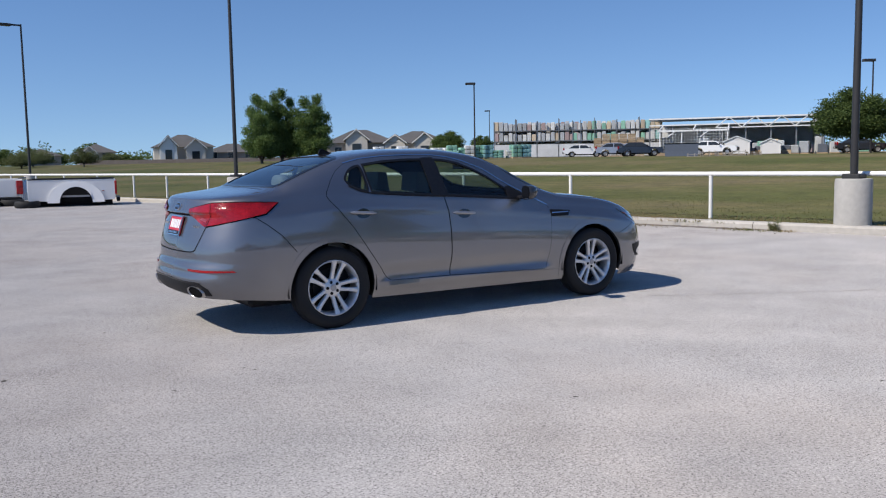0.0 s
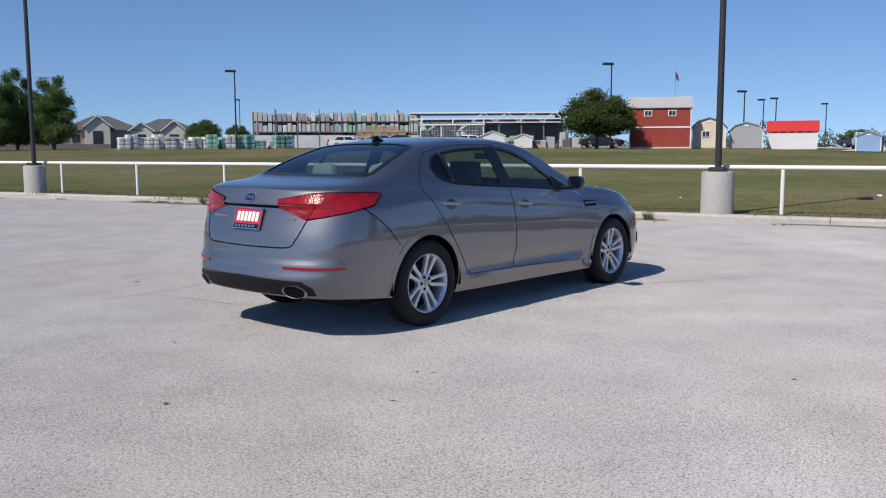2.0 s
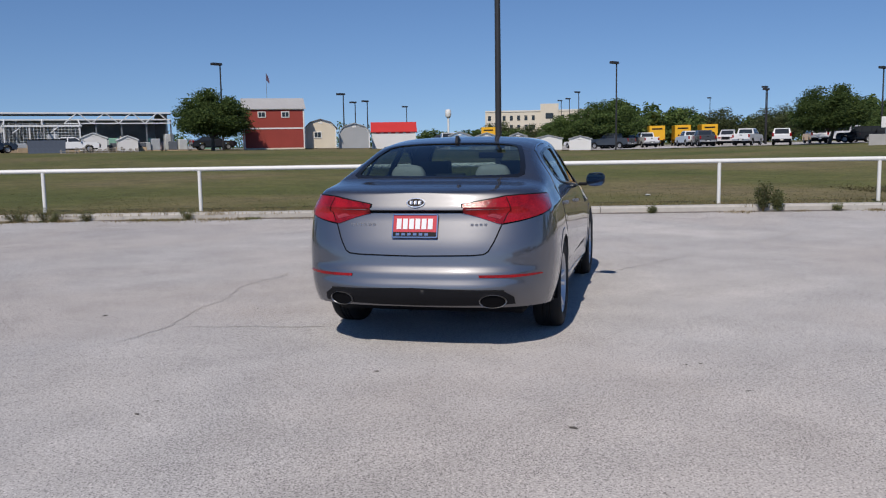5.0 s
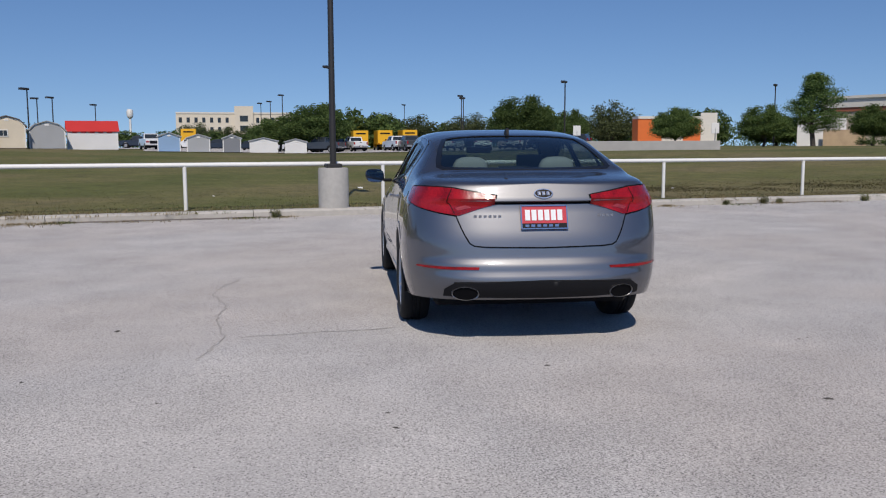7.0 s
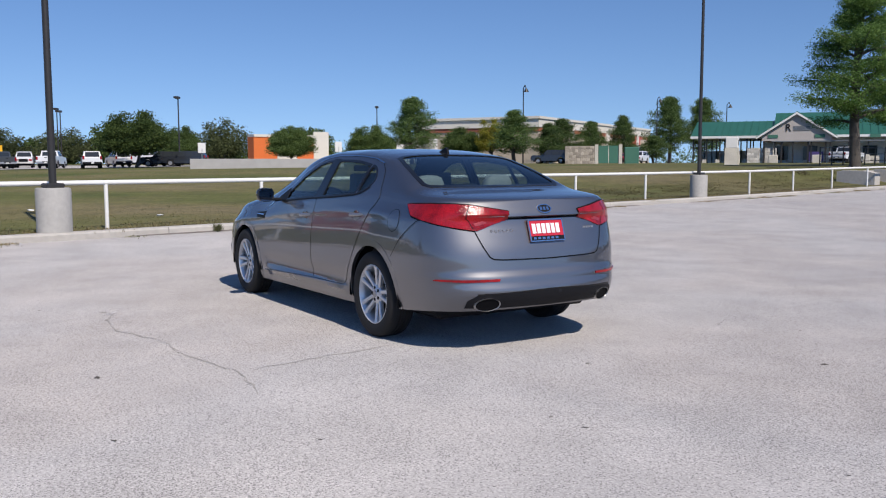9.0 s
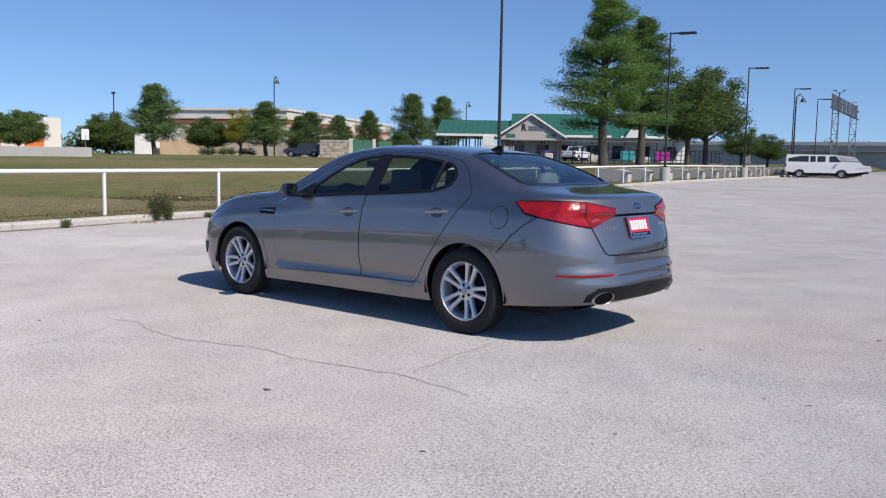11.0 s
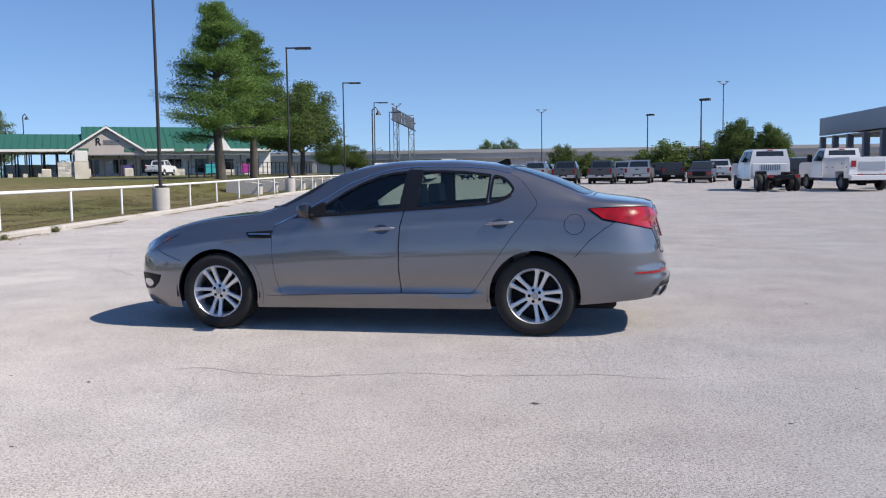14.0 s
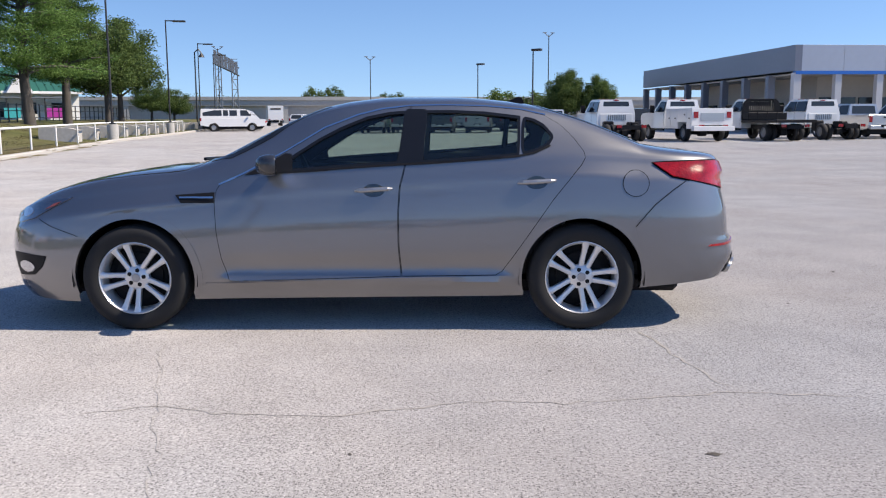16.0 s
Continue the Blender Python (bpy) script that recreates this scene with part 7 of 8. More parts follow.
def vehicle(kind, paint, label):
    """A parked vehicle that faces +x, standing on z = 0."""
    root = thing({"pickup": "pickup_truck", "suv": "suv", "hatch": "car", "van": "van"}.get(kind, kind), Matrix(), label, "truck" if kind == "pickup" else "van" if kind == "van" else "car", "parked vehicles")
    if kind == "pickup":
        L, W, r, wx, deck, nose = 5.8, 1.98, 0.39, (-1.75, 1.90), 1.30, 1.18
        cab = [(1.15, 1.22), (0.45, 1.84), (0.2, 1.90), (-0.95, 1.88), (-1.05, 1.26)]
    elif kind == "suv":
        L, W, r, wx, deck, nose = 4.8, 1.90, 0.37, (-1.40, 1.45), 1.12, 1.05
        cab = [(1.05, 1.05), (0.35, 1.66), (0.1, 1.72), (-2.0, 1.68), (-2.35, 1.08)]
    elif kind == "van":
        L, W, r, wx, deck, nose = 5.9, 2.0, 0.37, (-1.75, 1.72), 1.15, 1.12
        cab = [(2.15, 1.10), (1.35, 1.95), (1.1, 2.06), (-2.85, 2.08), (-2.93, 1.10)]
    else:
        L, W, r, wx, deck, nose = 4.6, 1.80, 0.33, (-1.35, 1.38), 0.98, 0.92
        cab = [(1.05, 0.92), (0.25, 1.38), (-0.1, 1.44), (-1.1, 1.42), (-1.9, 0.98)]
    h = L / 2
    low = 0.36 if kind in ("hatch", "suv") else 0.46
    outline = [(-h, low + 0.12), (wx[0] - r - 0.1, low)] + arch_pts(wx[0], r + 0.08, low) + [(wx[0] + r + 0.1, low), (wx[1] - r - 0.1, low)] + arch_pts(wx[1], r + 0.08, low) + [(wx[1] + r + 0.1, low), (h - 0.05, low + 0.05), (h, low + 0.25), (h - 0.06, nose - 0.12), (h - 0.25, nose), (cab[0][0], cab[0][1] + 0.02), (-h + 0.05, deck), (-h, deck - 0.08)]
    part("body", prism(outline, -W / 2, W / 2, "y", lambda a, b, s: (0.05 if s == 0 else -0.05) * (1 if b > nose - 0.2 else 0), 0.0), paint, root, "", 30)
    tuck = 0.17
    zb = cab[0][1]
    part("cabin", prism(cab, -W / 2 + 0.05, W / 2 - 0.05, "y", lambda a, b, s: (tuck if s == 0 else -tuck) * min(1, max(0, (b - zb) / 0.6))), paint, root, "", 30)
    def yy(z, sg):
        return sg * (W / 2 - 0.05 - tuck * min(1, max(0, (z - zb) / (0.85 if kind == "van" else 0.6))) + 0.016)
    top, bot = max(b for _, b in cab) - (0.13 if kind == "van" else 0.10), zb + (0.34 if kind == "van" else 0.08)
    xf = lambda z: cab[0][0] + (cab[1][0] - cab[0][0]) * (z - zb) / (cab[1][1] - zb)
    xr = lambda z: cab[-1][0] + (cab[-2][0] - cab[-1][0]) * (z - cab[-1][1]) / (cab[-2][1] - cab[-1][1])
    n = {"pickup": 2, "suv": 3, "van": 5}.get(kind, 2)
    x0b, x1b, x0t, x1t = xr(bot) + 0.10, xf(bot) - 0.16, xr(top) + 0.10, xf(top) - 0.10
    for sg in (1, -1):
        spans = [(k / n + 0.02, (k + 1) / n - 0.02) for k in range(n)]
        if kind == "van":
            spans = [(0.02, 0.40), (0.43, 0.53), (0.56, 0.71), (0.78, 0.99)]
        for a0, a1 in spans:
            b0, b1 = x0b + (x1b - x0b) * a0, x0b + (x1b - x0b) * a1
            pts = [(b0, yy(bot, sg), bot), (b1, yy(bot, sg), bot), (min(max(b1, x0t), x1t), yy(top, sg), top), (min(max(b0, x0t), x1t - 0.2), yy(top, sg), top)]
            glazed(root, "side_window", pts)
        road_wheel(root, wx[0], sg * (W / 2 - 0.13), r, sg)
        road_wheel(root, wx[1], sg * (W / 2 - 0.13), r, sg)
        tz = deck - 0.42 if kind == "pickup" else deck - 0.25
        part("tail_lamp", box((-h - 0.02, sg * (W / 2 - 0.22), tz), (-h + 0.12, sg * (W / 2 - 0.04), tz + 0.34), 0.01), M_LAMPRED, root, "red tail lamp")
        part("headlamp", box((h - 0.16, sg * (W / 2 - 0.42), nose - 0.38), (h + 0.01, sg * (W / 2 - 0.07), nose - 0.18), 0.02), M_LAMPCLEAR, root, "clear headlamp")
        part("door_mirror", box((xf(bot) - 0.32, sg * (W / 2 + 0.02), bot), (xf(bot) - 0.2, sg * (W / 2 + 0.2), bot + 0.18), 0.02), M_BLACK, root, "black mirror")
    part("underbody", box((-h + 0.25, -W / 2 + 0.14, 0.24), (h - 0.3, W / 2 - 0.14, low + 0.1), 0.03), M_BLACK, root, "dark underbody")
    half = W / 2 - 0.05 - tuck - 0.08
    rb, rt, rh = (bot + 0.04, top - 0.03, half - 0.02) if kind == "pickup" else (bot, top, half - 0.02)
    glazed(root, "rear_window", [(xr(rb) - 0.012, -rh - 0.06, rb), (xr(rb) - 0.012, rh + 0.06, rb), (xr(rt) - 0.012, rh, rt), (xr(rt) - 0.012, -rh, rt)])
    glazed(root, "windscreen", [(xf(bot) + 0.012, -half - 0.1, bot), (xf(bot) + 0.012, half + 0.1, bot), (xf(top) + 0.012, half, top), (xf(top) + 0.012, -half, top)])
    part("rear_bumper", box((-h - 0.12, -W / 2 + 0.05, low + 0.05), (-h + 0.05, W / 2 - 0.05, low + 0.27), 0.03), M_CARSILVER if kind == "pickup" else M_BLACK, root, "rear bumper")
    part("grille", box((h - 0.05, -0.5, nose - 0.5), (h + 0.02, 0.5, nose - 0.15), 0.02), M_BLACK, root, "black grille")
    part("number_plate", box((-h - 0.135, -0.15, low + 0.1), (-h - 0.118, 0.15, low + 0.22)), M_TRIMWHITE, root)
    if kind == "pickup":
        part("tailgate", box((-h - 0.015, -W / 2 + 0.24, low + 0.34), (-h + 0.02, W / 2 - 0.24, deck - 0.03), 0.01), paint, root)
        part("gate_handle", box((-h - 0.03, -0.12, deck - 0.2), (-h - 0.012, 0.12, deck - 0.12)), M_BLACK, root)
        part("tail_step", box((-h - 0.13, -0.32, low + 0.16), (-h - 0.115, 0.32, low + 0.28)), M_BLACK, root)
        for sg in (1, -1):
            part("arch_trim", prism(arch_pts(wx[0], r + 0.11, low) + list(reversed(arch_pts(wx[0], r + 0.05, low))), sg * (W / 2 - 0.01), sg * (W / 2 + 0.03), "y"), M_BLACK, root, "black arch trim")
        part("bed_floor", box((-h + 0.06, -W / 2 + 0.12, deck - 0.5), (-1.15, W / 2 - 0.12, deck - 0.45)), M_BLACK, root)
    return root


def park(template, rows):
    for k, (x, y, turn) in enumerate(rows):
        ob = template if k == 0 else copy_thing(template, Matrix())
        ob.matrix_world = pose(x, y, on_land(x, y) + (0.06 if line_sd(x, y)[1] > 70 else 0.0), 0, 0, turn)


park(vehicle("van", M_CARWHITE, "white passenger van with dark side windows"), [(19.8 + 0.62 * k, -76.5 - 3.1 * k, 198) for k in range(8)])
park(vehicle("pickup", M_CARSILVER, "silver pickup truck parked in a row"), [(5.55, -66.3, -92), (9.3, -92.6, -92), (-2.9, -66.1, -95), (-1.6, -76.1, -95)])
park(vehicle("pickup", M_CARGREY, "dark grey pickup truck parked in a row"), [(3.1, -66.9, -92), (0.1, -66.0, -93), (104.3, 3.8, 60), (101.0, -7.0, 8)])
park(vehicle("suv", M_CARDARK, "black suv parked in a row"), [(-7.8, -65.9, 80), (8.3, -73.3, -90), (-5.9, -72.0, -95), (-4.8, -78.1, -95), (5.8, -76.7, -92), (103.8, -7.5, 170), (94.0, -22.9, 60), (92.6, -25.0, 60), (79.2, -67.1, 40), (110.4, 3.2, 60), (119.1, 29.5, 90)])
park(vehicle("pickup", M_CARWHITE, "white pickup truck parked in a row"), [(-9.9, -73.8, -95), (54.8, -91.8, -79), (108.0, -0.2, 18), (106.0, -5.6, 14), (96.5, -11.6, -20), (101.2, -22.9, 40), (107.5, -10.3, 170), (101.8, 24.2, 200)])
park(vehicle("suv", M_CARWHITE, "white suv parked far off"), [(88.8, -14.2, -8), (98.0, -18.9, 2), (84.7, -87.8, 120), (19.2, -110.7, -95), (10.3, -91.9, -92), (110.5, 21.0, 100)])
park(vehicle("hatch", M_CARWHITE, "white saloon car parked far off"), [(17.1, -113.1, -90), (15.3, -116.5, -90), (14.3, -105.8, -90), (3.9, -106.9, -90), (62.9, 68.3, -40), (66.3, 52.7, -60), (121.8, 9.5, 40)])
park(vehicle("hatch", M_CARDARK, "dark saloon car parked far off"), [(77.6, 44.1, -50), (61.4, 58.2, -35), (131.3, 15.6, 60), (111.0, 17.6, 80)])
park(vehicle("hatch", M_CARSILVER, "silver saloon car parked by the garden yard"), [(59.9, 59.7, -40)])
park(vehicle("hatch", M_CARRED, "red car parked far off"), [(84.4, -85.3, 110)])


def box_truck(paint, label):
    root = thing("box_truck", Matrix(), label, "truck", "parked vehicles")
    part("cargo_box", box((-4.2, -1.2, 0.95), (0.9, 1.2, 3.2), 0.03), paint, root)
    part("cab", prism([(1.0, 0.5), (3.1, 0.5), (3.1, 1.3), (2.3, 1.45), (1.8, 2.3), (1.0, 2.3)], -1.05, 1.05, "y", bevel=0.05), paint, root, "", 40)
    part("chassis", box((-4.1, -0.5, 0.6), (2.9, 0.5, 0.95)), M_BLACK, root)
    glazed(root, "windscreen", [(2.33, -0.9, 1.5), (2.33, 0.9, 1.5), (1.86, 0.85, 2.2), (1.86, -0.85, 2.2)])
    part("name_bar", box((-4.23, -0.8, 2.6), (-4.2, 0.8, 2.82)), M_BLACK, root, "dark name bar")
    part("name_bar", box((-3.4, -1.23, 2.3), (-0.4, -1.2, 2.8)), M_BLACK, root, "dark name bar")
    for sg in (1, -1):
        road_wheel(root, -2.6, sg * 0.95, 0.42, sg, 0.4)
        road_wheel(root, 2.2, sg * 0.95, 0.42, sg)
        part("tail_lamp", box((-4.22, sg * 0.9, 0.98), (-4.19, sg * 1.15, 1.12)), M_LAMPRED, root, "red tail lamp")
    return root


park(box_truck(M_TRUCKYELLOW, "yellow rental box truck parked far off"), [(139.5, -1.4, 5), (139.4, -5.3, 5), (139.0, -9.3, 5), (146.0, 27.0, 8)])
park(box_truck(M_CARWHITE, "white box truck parked beyond the rows"), [(-9.2, -103.9, 175), (28.4, -139.4, -75)])


def work_truck(kind, label, crew):
    """A heavy white truck: a bare chassis, a service body or a black flat bed behind the cab."""
    root = thing("work_truck", Matrix(), label, "truck", "work trucks in a row")
    back = -0.9 if crew else 0.0
    part("bonnet", prism([(1.35, 0.62)] + [(2.0 - 0.47, 0.62)] + arch_pts(2.0, 0.47, 0.62) + [(2.47, 0.62), (2.95, 0.66), (3.0, 1.25), (2.8, 1.40), (1.35, 1.48)], -1.0, 1.0, "y"), M_CARWHITE, root, "", 30)
    cab = [(1.5, 1.40), (0.85, 2.05), (0.6, 2.12), (back, 2.10), (back - 0.08, 1.4), (back - 0.08, 0.62), (1.5, 0.62)]
    part("cab", prism(cab, -1.0, 1.0, "y", lambda a, b, s: (0.17 if s == 0 else -0.17) * min(1, max(0, (b - 1.4) / 0.7))), M_CARWHITE, root, "", 30)
    for sg in (1, -1):
        yy = lambda z: sg * (1.0 - 0.17 * (z - 1.4) / 0.7 + 0.012)
        spans = ((back + 0.05, back + 0.95), (back + 1.05, 1.15)) if crew else ((back + 0.1, 1.15),)
        for a, b in spans:
            last = b == 1.15
            glazed(root, "side_window", [(a, yy(1.47), 1.47), (b, yy(1.47), 1.47), (b - (0.42 if last else 0), yy(2.0), 2.0), (a, yy(2.0), 2.0)])
            part("door_line", box((a - 0.06, sg * 1.003, 0.7), (a - 0.045, sg * 1.006, 1.42)), M_GAP, root)
        part("tow_mirror", box((1.0, sg * 1.08, 1.42), (1.12, sg * 1.32, 1.82), 0.03), M_BLACK, root, "tall black tow mirror")
        part("step_bar", box((back, sg * 0.95, 0.50), (1.4, sg * 1.08, 0.58)), M_BLACK, root)
        road_wheel(root, 2.0, sg * 0.88, 0.42, sg, 0.26, True)
        road_wheel(root, -2.3, sg * 0.90, 0.42, sg, 0.26, True)
        if kind != "service":
            road_wheel(root, -2.3, sg * 0.60, 0.42, sg, 0.24, True)
        part("frame_rail", box((-3.5, sg * 0.36, 0.58), (2.6, sg * 0.46, 0.80)), M_BLACK, root, "black chassis rail")
        part("marker_lamp", box((-3.52, sg * 0.5, 0.68), (-3.48, sg * 0.75, 0.82)), M_LAMPRED, root, "red tail lamp")
    part("axle", cyl((-2.3, -0.9, 0.42), (-2.3, 0.9, 0.42), 0.09, n=8), M_BLACK, root)
    part("differential", box((-2.5, -0.2, 0.25), (-2.1, 0.2, 0.6), 0.06), M_BLACK, root)
    part("cross_member", box((-3.5, -0.46, 0.60), (-3.4, 0.46, 0.78)), M_BLACK, root)
    glazed(root, "rear_window", [(back - 0.06, -0.72, 1.5), (back - 0.06, 0.72, 1.5), (back - 0.02, 0.66, 2.0), (back - 0.02, -0.66, 2.0)])
    part("roof_lamp", box((back - 0.03, -0.14, 2.03), (back + 0.05, 0.14, 2.08), 0.01), M_LAMPRED, root)
    for k in range(5):
        part("cab_lamp", box((0.52, -0.5 + 0.23 * k, 2.11), (0.62, -0.42 + 0.23 * k, 2.16), 0.01), M_AMBER, root, "small amber cab lamp")
    if kind == "chassis":
        part("back_panel", box((back - 0.10, -0.86, 0.75), (back - 0.05, 0.86, 1.38), 0.02), M_CARWHITE, root)
        # grey strips laid on the panel imitate the shade in its slots
        for k in range(9):
            part("shadow_slot", box((back - 0.115, -0.5 + 0.11 * k, 1.05), (back - 0.10, -0.45 + 0.11 * k, 1.32)), M_STEEL, root)
        part("fuel_tank", box((-1.9, -0.9, 0.55), (-1.1, -0.5, 0.95), 0.05), M_BLACK, root)
        part("hanging_strap", box((-1.6, 0.3, 0.45), (-1.2, 0.8, 1.0), 0.05), M_BLACK, root)
    elif kind == "service":
        for sg in (1, -1):
            part("tool_box", prism([(-0.35, 0.62), (-0.35, 1.62), (-3.3, 1.62), (-3.3, 0.62), (-2.78, 0.62), (-2.78, 0.95), (-1.82, 0.95), (-1.82, 0.62)], sg * 0.62, sg * 1.08, "y"), M_CARWHITE, root, "white service locker")
            for x0, x1, z0, z1 in ((-1.7, -1.1, 0.72, 1.5), (-1.0, -0.45, 0.72, 1.5), (-2.75, -1.85, 1.06, 1.5), (-3.25, -2.85, 0.72, 1.5)):
                part("locker_door", box((x0, sg * 1.08, z0), (x1, sg * 1.095, z1), 0.005), M_CARWHITE, root)
                part("locker_latch", box((x0 + 0.1, sg * 1.095, (z0 + z1) / 2), (x0 + 0.22, sg * 1.105, (z0 + z1) / 2 + 0.06)), M_BLACK, root)
        part("bed_floor", box((-3.3, -0.62, 0.85), (-0.35, 0.62, 0.95)), M_CARWHITE, root)
        part("tailgate", box((-3.34, -1.08, 0.80), (-3.28, 1.08, 1.62), 0.01), M_CARWHITE, root)
        part("tailgate_recess", box((-3.36, -0.62, 1.0), (-3.335, 0.62, 1.4), 0.01), M_CARSILVER, root, "pressed panel of the tailgate")
        part("rear_bumper", box((-3.6, -1.08, 0.52), (-3.3, 1.08, 0.76), 0.02), M_CARWHITE, root)
        for sg in (1, -1):
            part("tail_lamp", box((-3.37, sg * 0.75, 1.15), (-3.335, sg * 0.98, 1.45)), M_LAMPRED, root, "red tail lamp")
    else:
        part("flat_bed", box((-3.6, -1.1, 0.90), (-0.2, 1.1, 1.05), 0.02), M_BLACK, root, "black steel flat bed")
        for sg in (1, -1):
            part("headboard_side", prism([(sg * 0.72, 1.05), (sg * 1.1, 1.05), (sg * 1.1, 1.56), (sg * 0.98, 1.96), (sg * 0.80, 2.14), (sg * 0.62, 2.14), (sg * 0.72, 1.9)], -0.30, -0.20, "x"), M_BLACK, root, "black curved side of the headboard")
        part("headboard", box((-0.30, -0.75, 1.05), (-0.20, 0.75, 1.52), 0.01), M_BLACK, root, "black headboard")
        part("headboard_frame", box((-0.30, -0.64, 2.02), (-0.20, 0.64, 2.14), 0.01), M_BLACK, root)
        for k in range(11):
            part("headboard_bar", box((-0.27, -0.67 + 0.125 * k, 1.5), (-0.24, -0.58 + 0.125 * k, 2.04)), M_BLACK, root)
        part("tool_box", box((-0.95, -1.1, 1.05), (-0.35, 1.1, 1.42), 0.03), M_BLACK, root)
        for k in range(4):
            part("stake", cyl((-3.55 + 0.9 * k, 1.05, 1.0), (-3.55 + 0.9 * k, 1.05, 1.5), 0.03, n=6), M_BLACK, root)
    return root


t1 = work_truck("chassis", "white crew-cab truck with a bare black chassis and twin rear wheels", True)
park(t1, [(-9.0, -40.6, -83), (-20.3, -42.4, -79)])
park(work_truck("service", "white truck with a service body of side lockers", False), [(-12.7, -40.4, -79)])
park(work_truck("bed", "white truck with a black flat bed and headboard", False), [(-16.9, -41.0, -79)])
park(copy_thing(bpy.data.objects["pickup_truck.001"], Matrix()), [(-23.2, -44.0, -80)])
park(copy_thing(bpy.data.objects["pickup_truck.001"], Matrix()), [(-26.5, -45.0, -80)])
park(copy_thing(bpy.data.objects["suv"], Matrix()), [(-11.5, -47.5, -92)])


def pickup_bed(m, label):
    """A long cargo bed with flared rear wings, taken off its truck and lying on old tyres."""
    root = thing("pickup_bed", m, label, "truck bed", "spare truck beds")
    arc = [math.pi - math.pi * k / 16 for k in range(17)]
    side = [(-1.38, 0.34), (-0.42, 0.30)] + [(0.10 + 0.50 * math.cos(a), 0.28 + 0.52 * math.sin(a)) for a in arc] + [(0.64, 0.30), (1.34, 0.34), (1.38, 1.00), (1.30, 1.06), (-1.38, 1.04)]
    flare = [(0.10 + 0.50 * math.cos(a), 0.26 + 0.52 * math.sin(a)) for a in arc]
    flare += [(0.10 + 0.74 * math.cos(a) + 0.16 * math.cos(a), 0.26 + 0.72 * math.sin(a)) for a in reversed(arc)]
    for sg in (1, -1):
        part("side_panel", prism(side, sg * 0.86, sg * 0.98, "y", bevel=0.015), M_CARWHITE, root, "white bed side", 40)
        part("wing_flare", prism(flare, sg * 0.96, sg * 1.16, "y", lambda a, b, k, sg=sg: -0.10 * sg * k if math.hypot(a - 0.10, b - 0.26) > 0.6 else 0, bevel=0.02), M_CARWHITE, root, "flared white rear wing", 50)
        part("arch_edge", prism([(0.10 + 0.515 * math.cos(a), 0.26 + 0.535 * math.sin(a)) for a in arc] + [(0.10 + 0.485 * math.cos(a), 0.26 + 0.505 * math.sin(a)) for a in reversed(arc)], sg * 0.90, sg * 1.165, "y"), M_BLACK, root, "black edge of the wheel arch")
        part("arch_liner", prism([(0.10 + 0.49 * math.cos(a), 0.28 + 0.51 * math.sin(a)) for a in arc], sg * 0.45, sg * 0.60, "y"), M_BLACK, root, "black arch liner")
        part("tail_lamp", box((1.33, sg * 0.78, 0.50), (1.41, sg * 0.995, 0.98), 0.02), M_LAMPRED, root, "tall red tail lamp")
        part("reflector", box((0.92, sg * 0.975, 0.62), (1.0, sg * 0.99, 0.65)), M_AMBER, root, "small amber side marker")
        part("frame_rail", box((-1.3, sg * 0.34, 0.14), (1.25, sg * 0.44, 0.40)), M_BLACK, root, "black frame rail")
        part("bed_rail_cap", box((-1.38, sg * 0.85, 1.03), (1.32, sg * 0.99, 1.075), 0.015), M_BLACK, root, "black bed rail cap")
    part("front_panel", box((-1.40, -0.88, 0.34), (-1.34, 0.88, 1.03), 0.01), M_CARWHITE, root)
    part("tailgate", box((1.31, -0.77, 0.40), (1.37, 0.77, 1.02), 0.015), M_CARWHITE, root, "white tailgate")
    part("gate_handle", box((1.365, -0.12, 0.86), (1.385, 0.12, 0.94), 0.008), M_BLACK, root)
    part("rear_bumper", box((1.38, -0.95, 0.26), (1.50, 0.95, 0.40), 0.03), M_BLACK, root, "black rear bumper")
    part("bed_floor", box((-1.36, -0.86, 0.44), (1.32, 0.86, 0.50)), M_CARSILVER, root)
    return root


pickup_bed(pose(1.25, 25.5, -0.13, 0, 0, -12), "long white pickup cargo bed with flared wings, lying on old tyres")
pickup_bed(pose(-0.9, 28.6, -0.10, 0, 0, -100), "second white pickup cargo bed beside another, on old tyres")
for x, y in ((-0.35, 24.75), (-0.55, 26.9), (-1.35, 26.7), (-0.2, 29.9)):
    bm = bmesh.new()
    lathe(bm, [(0.24, 0.0), (0.36, 0.0), (0.40, 0.06), (0.40, 0.16), (0.36, 0.22), (0.24, 0.22), (0.24, 0.0)], (0, 0, 0), "z", 28)
    o = part("old_tyre", bm, M_TYRE, None, "", 40)
    o.matrix_world = pose(x, y, 0.0)
    tagged(o, "worn black tyre lying flat under a truck bed", "tyre", "old tyres")

# ---- cracks, stains and weeds on the lot ----


